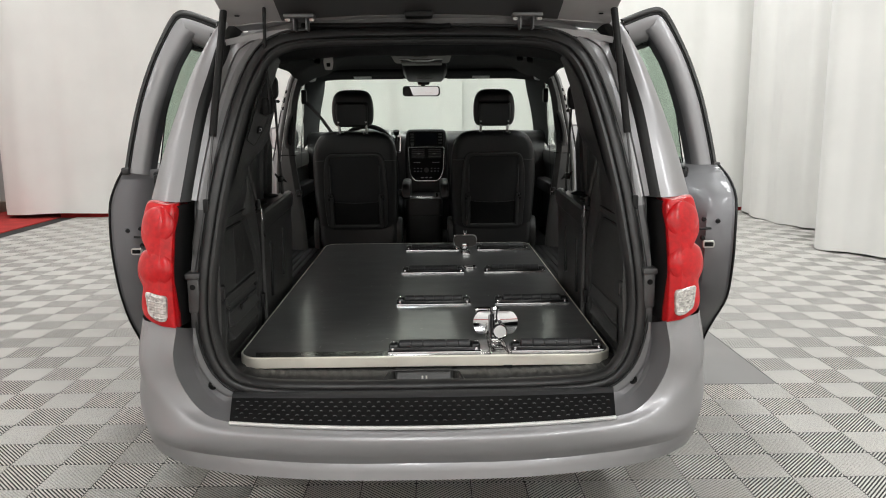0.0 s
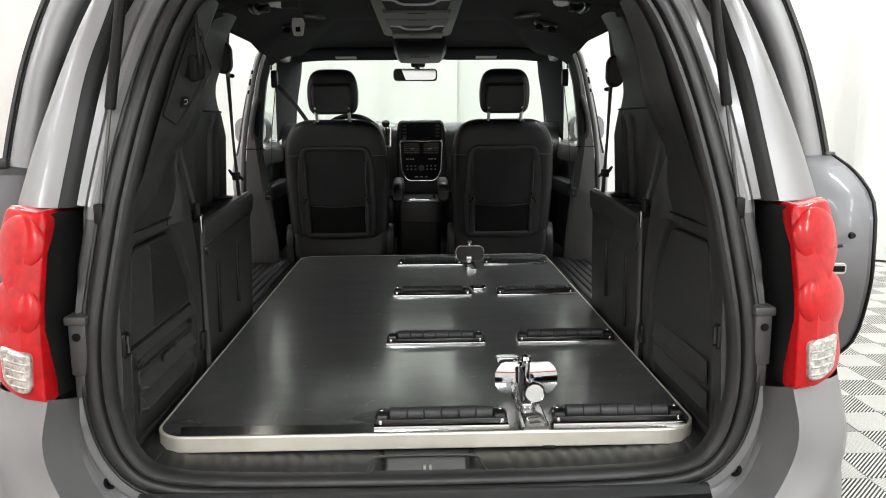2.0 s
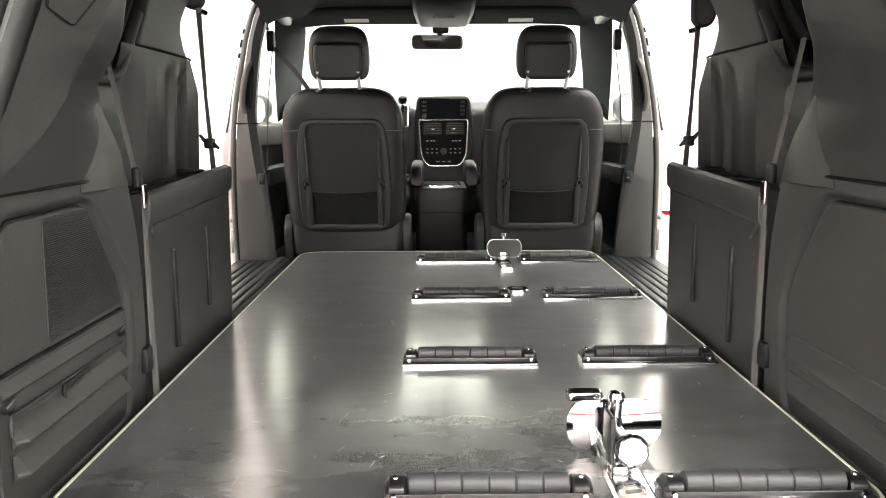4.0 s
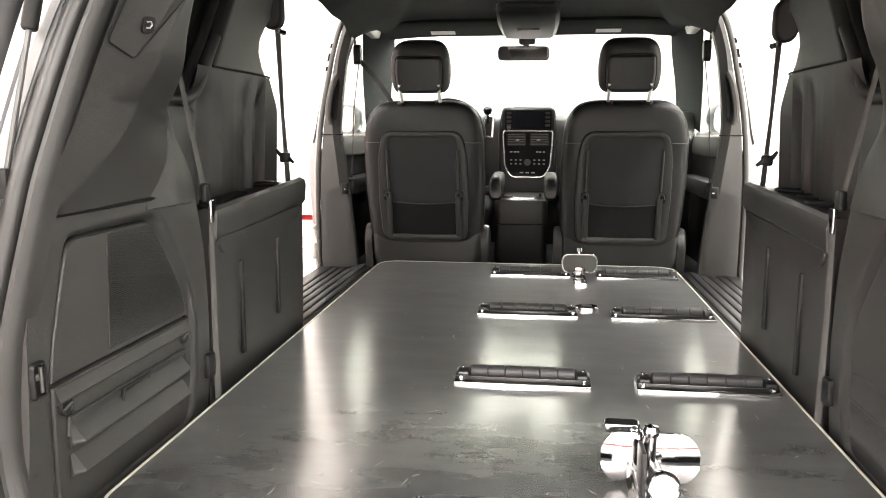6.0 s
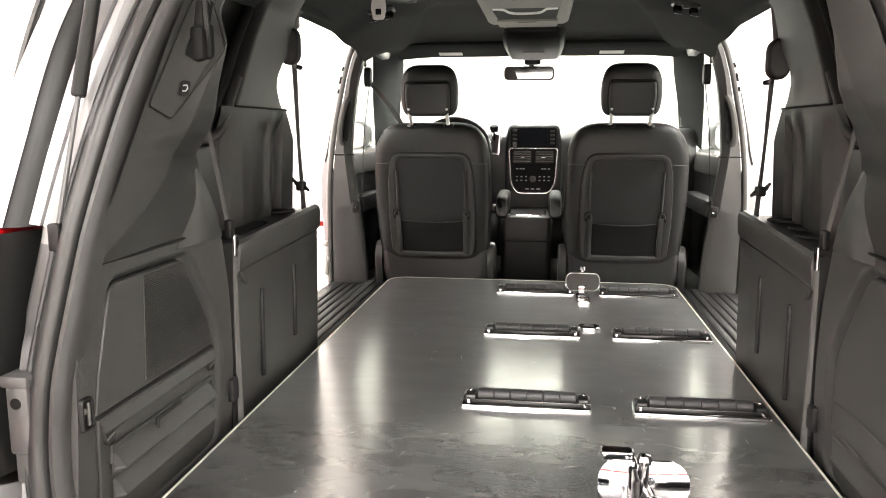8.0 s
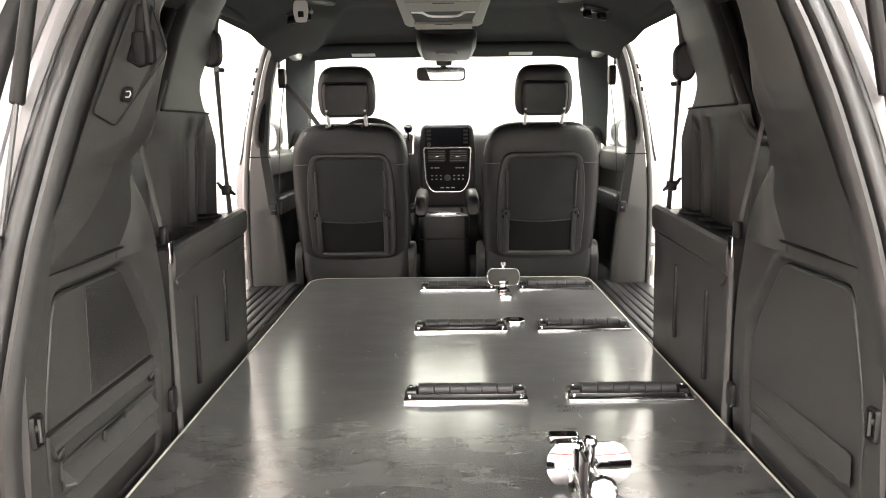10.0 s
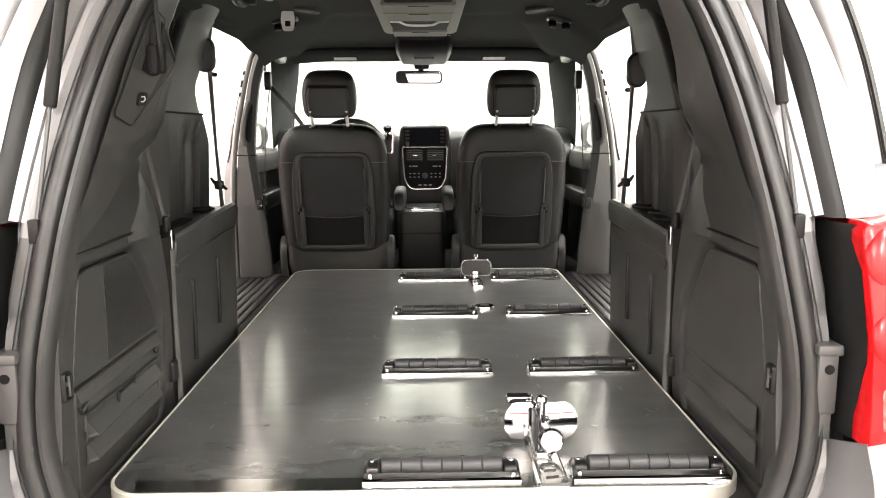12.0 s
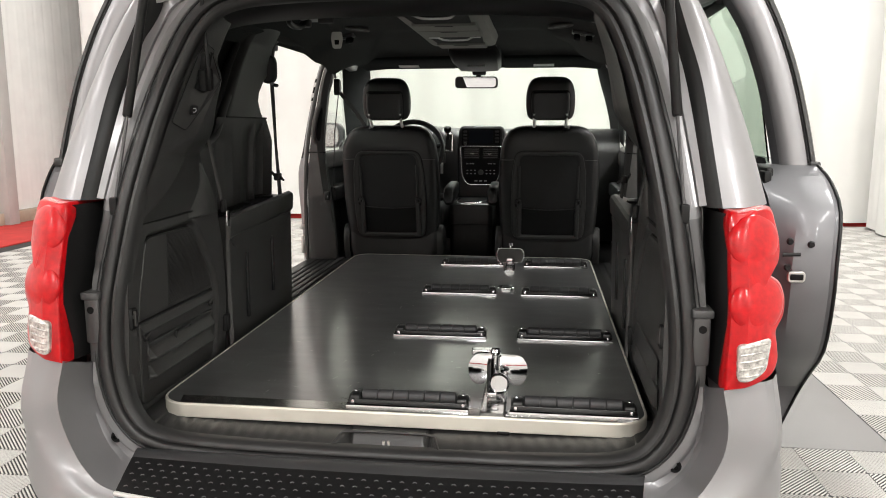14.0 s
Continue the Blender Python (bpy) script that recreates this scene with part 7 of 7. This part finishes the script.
grid(b, [[(u, v, deck_z(v) + h) for u, v in inset(d)] for d, h in ((0.0065, -0.036), (0.0, -0.036), (-0.0015, -0.034), (-0.0015, -0.002), (0.001, 0.0012), (0.005, 0.0012), (0.0065, -0.001))], close_u=True, close_v=True)
part("edge", b, ALUMINIUM, deck, "brushed aluminium edge band", smooth=30)
b = BM()
ol = round_poly([(-0.560, DECK_Y0 + 0.0075), (0.560, DECK_Y0 + 0.0075), (0.572, DECK_Y0 + 0.055), (-0.576, DECK_Y0 + 0.060)], 0.004, 2)
puff(b, ol, lambda u, v, d: (u, v, deck_z(v) + d - 0.001), 0.0022, 0.0005)
part("wear_strip", b, POLISHED_STEEL, deck, "polished steel strip along the loading edge")
b = BM()
for x in (-0.5, 0.0, 0.5):
    for y in (2.62, 3.6, 4.6):
        box(b, x - 0.04, x + 0.04, y - 0.04, y + 0.04, 0.552, deck_z(y) - 0.033, 0.004)
part("runners", b, RUBBER_AND_SHADE, deck)
# fine scratches on the laminate
rnd = random.Random(11)
b = BM()
for k in range(150):
    x, y = rnd.uniform(-0.57, 0.59), 2.58 + 1.7 * rnd.random() ** 1.5
    a, ln, w = rnd.uniform(0, math.pi), rnd.choice((0.004, 0.006, 0.010, 0.016, 0.030)), rnd.uniform(0.0003, 0.0009)
    bend = rnd.uniform(-0.5, 0.5)
    left, right = [], []
    for i in range(5):
        f = i / 4 - 0.5
        c, h = np.array((x + ln * f * math.cos(a + bend * f), y + ln * f * math.sin(a + bend * f))), w * (1 - abs(2 * f)) + 0.0001
        n2 = np.array((-math.sin(a), math.cos(a)))
        left.append((*(c + n2 * h), deck_z(c[1]) + 0.0005))
        right.append((*(c - n2 * h), deck_z(c[1]) + 0.0005))
    grid(b, [left, right])
tagged(part("scratches", b, SCRATCH, deck, smooth=0), kind="stuff")
b = BM()
box(b, 0.268, 0.300, 2.484, 2.50, 0.571, 0.581, 0.003)
part("catch", b, TRIM_SMOOTH, deck, "small dark catch under the edge")


def roller(x, y, first=None):
    """A rubber roller in a chrome cradle, lying across the deck."""
    z = deck_z(y)
    if first is not None:
        return copy_thing(first, Matrix.Translation((x, y, z)))
    t = thing("casket_roller", "black segmented rubber roller in a chrome cradle on the deck", "roller", "rollers on the deck", (x, y, z))
    b = BM()
    rows = [[(x + u, y + w, z + h) for u in np.linspace(-0.157, 0.157, 9)] for w, h in ((-0.0462, 0.0), (-0.0464, 0.0040), (-0.0454, 0.0068), (-0.0434, 0.0082), (-0.0320, 0.0088), (-0.0225, 0.0088), (0.0225, 0.0066), (0.024, 0.0066), (0.0335, 0.004), (0.034, 0.0))]
    grid(b, rows, caps=False)
    for sx in SIDES:
        vs = [b.verts.new((x + sx * 0.157, y + w, z + h)) for w, h in ((-0.026, 0.0), (-0.0255, 0.006), (-0.019, 0.012), (0.019, 0.012), (0.0255, 0.006), (0.026, 0.0))]
        b.faces.new(vs)
    part("cradle", b, CHROME, t, "chrome cradle")
    for sy in SIDES:
        # Gloss black stands for the dark reflection in the chrome wall.
        b = BM()
        wall = ((0.0285, 0.003), (0.0268, 0.0135), (0.0258, 0.0152), (0.0240, 0.0154), (0.0232, 0.0135), (0.0225, 0.003))
        grid(b, [[(x + u, y + sy * w * f, z + h * f) for w, h in wall] for u, f in ((-0.1565, 0.9), (-0.153, 1.0), (0.153, 1.0), (0.1565, 0.9))], close_u=True, caps=True)
        part("guard", b, GLOSS_BLACK, t, "side wall in black for the chrome's dark reflection", smooth=40)
    for sx in SIDES:
        b = BM()
        prof = round_poly([(-0.0235, 0.0), (-0.0235, 0.019), (-0.019, 0.0255), (-0.008, 0.0290), (0.008, 0.0290), (0.019, 0.0255), (0.0235, 0.018), (0.0235, 0.0)], 0.005, 2)
        c = x + sx * 0.141
        grid(b, [[(c + sx * du, y + w * f, z + h * f) for w, h in prof] for du, f in ((-0.016, 0.9), (-0.013, 1.0), (0.009, 1.0), (0.0150, 0.80))], close_u=True, caps=True)
        block = part("end_block", b, GLOSS_BLACK, t, "gloss black end block")
        b = BM()
        lathe(b, ((0.0, 0.0035), (0.004, 0.003), (0.0055, 0.0)), (c + sx * 0.002, y - 0.0272, z + 0.0115), (0, -1, 0.15), 12)
        part("screw", b, CHROME, block, "bright domed screw")
        b = BM()
        lathe(b, ((0.0, 0.0035), (0.0045, 0.0025), (0.0055, 0.0)), (c, y + 0.002, z + 0.0288), (0, 0, 1), 10)
        part("cap_screw", b, CHROME, block)
    prof = [(0.006, -0.124)]
    for k in range(6):
        a = -0.122 + k * 0.2445 / 6
        e = a + 0.2445 / 6
        prof += [(0.0150, a), (0.0172, a + 0.002), (0.0176, (a + e) / 2), (0.0172, e - 0.002), (0.0150, e - 0.0004)]
    prof += [(0.006, 0.125)]
    b = BM()
    lathe(b, prof, (x, y, z + 0.0195), (1, 0, 0), 22)
    part("roller", b, ROLLER_RUBBER, t, "black rubber roller in six segments", smooth=30)
    return t


first = roller(0.037, 2.559)
for y in (2.559, 3.210, 3.860, 4.500):
    for x in (0.037, 0.456):
        if (x, y) != (0.037, 2.559):
            roller(x, y, first)

# near casket stop: slotted track, slide, post, screw with cap, broad curved plate
zt = deck_z(2.6)
stop = thing("casket_stop", "chrome casket stop with curved plate on a slotted track", "casket stop", "casket stops on the deck", (0.252, 2.62, zt))
b = BM()
rows = []
for y, w in ((2.493, 0.029), (2.500, 0.032), (2.74, 0.032), (2.748, 0.029)):
    rows.append([(0.256 - w, y, zt), (0.256 - w, y, zt + 0.006), (0.256 - w + 0.005, y, zt + 0.010), (0.256 + w - 0.005, y, zt + 0.010), (0.256 + w, y, zt + 0.006), (0.256 + w, y, zt)])
grid(b, rows, caps=True)
track = part("track", b, POLISHED_STEEL, stop, "polished slotted track")
for k in range(5):
    b = BM()
    puff(b, round_poly([(0.242, -0.004), (0.268, 0.000), (0.270, 0.009), (0.244, 0.005)], 0.003), lambda u, v, d: (u, 2.515 + k * 0.030 + v, zt + 0.0095 + d), 0.0015, 0.0005)
    part("slot", b, GLOSS_BLACK, track)
b = BM()
box(b, 0.232, 0.278, 2.63, 2.70, zt + 0.009, zt + 0.034, 0.006)
box(b, 0.236, 0.262, 2.60, 2.64, zt + 0.009, zt + 0.024, 0.005)
part("slide", b, CHROME, stop, "chrome slide block")
b = BM()
tube(b, [(0.252, 2.665, zt + 0.02), (0.252, 2.664, zt + 0.07), (0.254, 2.663, zt + 0.110)], (0.012, 0.011, 0.010), 14)
lathe(b, ((0.008, 0.0), (0.013, 0.003), (0.0145, 0.010), (0.011, 0.018), (0.0, 0.021)), (0.254, 2.663, zt + 0.107), (0, 0, 1), 16)
part("post", b, CHROME, stop, "chrome post with a knurled knob")
b = BM()
box(b, 0.234, 0.243, 2.615, 2.668, zt + 0.018, zt + 0.098, 0.004)
part("arm", b, GLOSS_BLACK, stop, "dark side arm")
b = BM()
a0, a1 = Vector((0.267, 2.606, zt + 0.048)), Vector((0.255, 2.69, zt + 0.062))
tube(b, [a1, a0], 0.0095, 12)
part("screw_shaft", b, STEEL, stop, "threaded steel shaft")
b = BM()
lathe(b, ((0.011, -0.014), (0.0248, -0.012), (0.0275, -0.005), (0.0265, 0.003), (0.0238, 0.006), (0.0216, 0.004), (0.0, 0.004)), a0, (0.02, -1, 0.12), 30)
part("screw_cap", b, CHROME, stop, "round polished screw cap")
b = BM()
ol = round_poly([(-0.036, -0.043), (-0.028, -0.012), (0.028, -0.012), (0.036, -0.043), (0.060, -0.043), (0.076, -0.020), (0.078, 0.018), (0.060, 0.043), (-0.060, 0.043), (-0.078, 0.018), (-0.076, -0.020), (-0.060, -0.043)], 0.014)
rows = []
for f in (1.0, 0.97, 0.8, 0.6, 0.4, 0.2, 0.02):
    rows.append([(0.259 + 1.04 * u * f, 2.690 + 5.0 * (v * f) ** 2 + 0.6 * (u * f) ** 2, zt + 0.054 + v * f) for u, v in ol])
back = [[(x, y + 0.006, z) for x, y, z in rows[0]]]
grid(b, back + rows, close_u=True, caps=True)
part("stop_plate", b, CHROME, stop, "broad curved chrome plate", smooth=50)
b = BM()
puff(b, rrect(0.062, 0.03, 0.008, cx=0.215, cy=2.735), lambda u, v, d: (u, v, zt + 0.088 + d), 0.014, 0.004)
part("rear_lever", b, CHROME, stop)
b = BM()
box(b, 0.228, 0.25, 2.70, 2.735, zt + 0.04, zt + 0.095, 0.004)
part("lever_stem", b, CHROME, stop)

# far casket stop: padded plate on a slotted track
zf = deck_z(4.42)
stop2 = thing("casket_stop", "chrome casket stop with dark padded plate on slotted track", "casket stop", "casket stops on the deck", (0.229, 4.40, zf))
b = BM()
rows = []
for y, w in ((4.315, 0.022), (4.322, 0.025), (4.54, 0.025), (4.547, 0.022)):
    rows.append([(0.229 - w, y, zf), (0.229 - w, y, zf + 0.006), (0.229 - w + 0.005, y, zf + 0.010), (0.229 + w - 0.005, y, zf + 0.010), (0.229 + w, y, zf + 0.006), (0.229 + w, y, zf)])
grid(b, rows, caps=True)
track = part("track", b, CHROME, stop2, "chrome slotted track")
for k in range(4):
    b = BM()
    puff(b, rrect(0.03, 0.010, 0.004), lambda u, v, d: (0.229 + u, 4.335 + k * 0.032 + v, zf + 0.0095 + d), 0.0015, 0.0005)
    part("slot", b, GLOSS_BLACK, track)
b = BM()
box(b, 0.208, 0.250, 4.43, 4.50, zf + 0.009, zf + 0.05, 0.006)
box(b, 0.222, 0.236, 4.465, 4.485, zf + 0.04, zf + 0.108, 0.004)
lathe(b, ((0.007, 0.0), (0.011, 0.002), (0.011, 0.016), (0.0, 0.018)), (0.229, 4.475, zf + 0.104), (0, 0, 1), 14)
part("post", b, CHROME, stop2, "chrome post and knob")
b = BM()
ol = round_poly([(-0.055, -0.036), (0.055, -0.036), (0.068, -0.015), (0.068, 0.015), (0.055, 0.036), (-0.055, 0.036), (-0.068, 0.015), (-0.068, -0.015)], 0.018)
puff(b, [(u * 1.03, v * 1.06) for u, v in ol], lambda u, v, d: (0.229 + u, 4.452 - d, zf + 0.062 + v), 0.008, 0.003)
plate = part("stop_plate", b, CHROME, stop2, "chrome rim of the plate")
b = BM()
puff(b, [(u * 0.97, v * 0.96) for u, v in ol], lambda u, v, d: (0.229 + u, 4.445 - d, zf + 0.062 + v), 0.008, 0.003)
part("pad", b, TRIM_LIGHT, plate, "dark rubber pad")

# flush pin plate between the rows
zp = deck_z(3.95)
pin = thing("pin_plate", "small oval chrome pin plate set on the deck", "pin plate", at=(0.229, 3.945, zp))
b = BM()
puff(b, rrect(0.074, 0.058, 0.020, cx=0.229, cy=3.945), lambda u, v, d: (u, v, zp + d), 0.012, 0.005)
part("plate", b, CHROME, pin)
b = BM()
puff(b, rrect(0.034, 0.026, 0.010, cx=0.229, cy=3.945), lambda u, v, d: (u, v, zp + 0.0115 + d), 0.002, 0.0008)
part("pin_hole", b, GLOSS_BLACK, pin)

# ---- floor plate and tiles ----
b = BM()
box(b, 0.80, 1.852, 3.852, 5.74, -0.012, 0.003, 0.002)
whole("floor_plate", b, PLATE_GREY, "smooth grey floor plate let into the tiles", "floor plate", "structure")

PITCH, X0, Y0 = 0.211, 1.86, 3.855


def tile_mesh(turn):
    """One square of parallel ribs over a dark base; the ribs run along one diagonal or the other."""
    b = BM()
    h = PITCH / 2 - 0.0015
    step = PITCH / 12 / math.sqrt(2)
    k = -12
    while k <= 12:
        c = k * step * math.sqrt(2)
        def line(off):
            a0, a1 = max(-h, -h - off), min(h, h - off)
            return ((a0, a0 + off), (a1, a1 + off)) if a0 < a1 else None

        lines = [(line(c + f * math.sqrt(2)), z) for f, z in ((-0.0032, -0.0026), (-0.0014, 0.0), (0.0014, 0.0), (0.0032, -0.0026))]
        if all(p for p, z in lines):
            vs = [[b.verts.new((turn * u, v, z)) for u, v in p] for p, z in lines]
            for p, q in zip(vs, vs[1:]):
                b.faces.new((p[0], p[1], q[1], q[0]))
        k += 1
    return b


meshes = [finish("tile", tile_mesh(turn), TILE, 0) for turn in (-1, 1)]
far_bits = [[[tuple(v.co) for v in m.vertices], [tuple(p.vertices) for p in m.polygons]] for m in meshes]
floor_ob = bpy.data.objects["floor"]
near, rest = [], []
for i in range(-34, 16):
    for j in range(-47, 37):
        cx, cy = X0 + (i + 0.5) * PITCH, Y0 + (j + 0.5) * PITCH
        if 0.8 < cx < 1.852 and 3.852 < cy < 5.74:
            continue
        if cx < -5.30 or cx > 5.0 or cy < -5.85 or cy > 11.40:
            continue
        close = 0.7 < abs(cx) < 2.6 and 2.0 < cy < 5.6 or abs(cx) < 0.9 and 1.6 < cy < 2.5
        (near if close else rest).append((cx, cy, (i + j) % 2))
near.sort(key=lambda q: abs(abs(q[0]) - 1.3) + abs(q[1] - 3.0))
near, rest = near[:300], rest + near[300:]
for cx, cy, kind in near:
    ob = new("tile", meshes[kind])
    ob.location = (cx, cy, 0)
    ob.parent = floor_ob
verts, faces = [], []
for cx, cy, kind in rest:
    base = len(verts)
    vv, ff = far_bits[kind]
    verts += [(x + cx, y + cy, z) for x, y, z in vv]
    faces += [tuple(base + k for k in f) for f in ff]
me = bpy.data.meshes.new("tiles_beyond")
me.from_pydata(verts, [], faces)
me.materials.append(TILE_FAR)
far = new("tiles_beyond", me)
far.parent = floor_ob
tagged(far, "ribbed grey plastic floor tiles", kind="stuff")
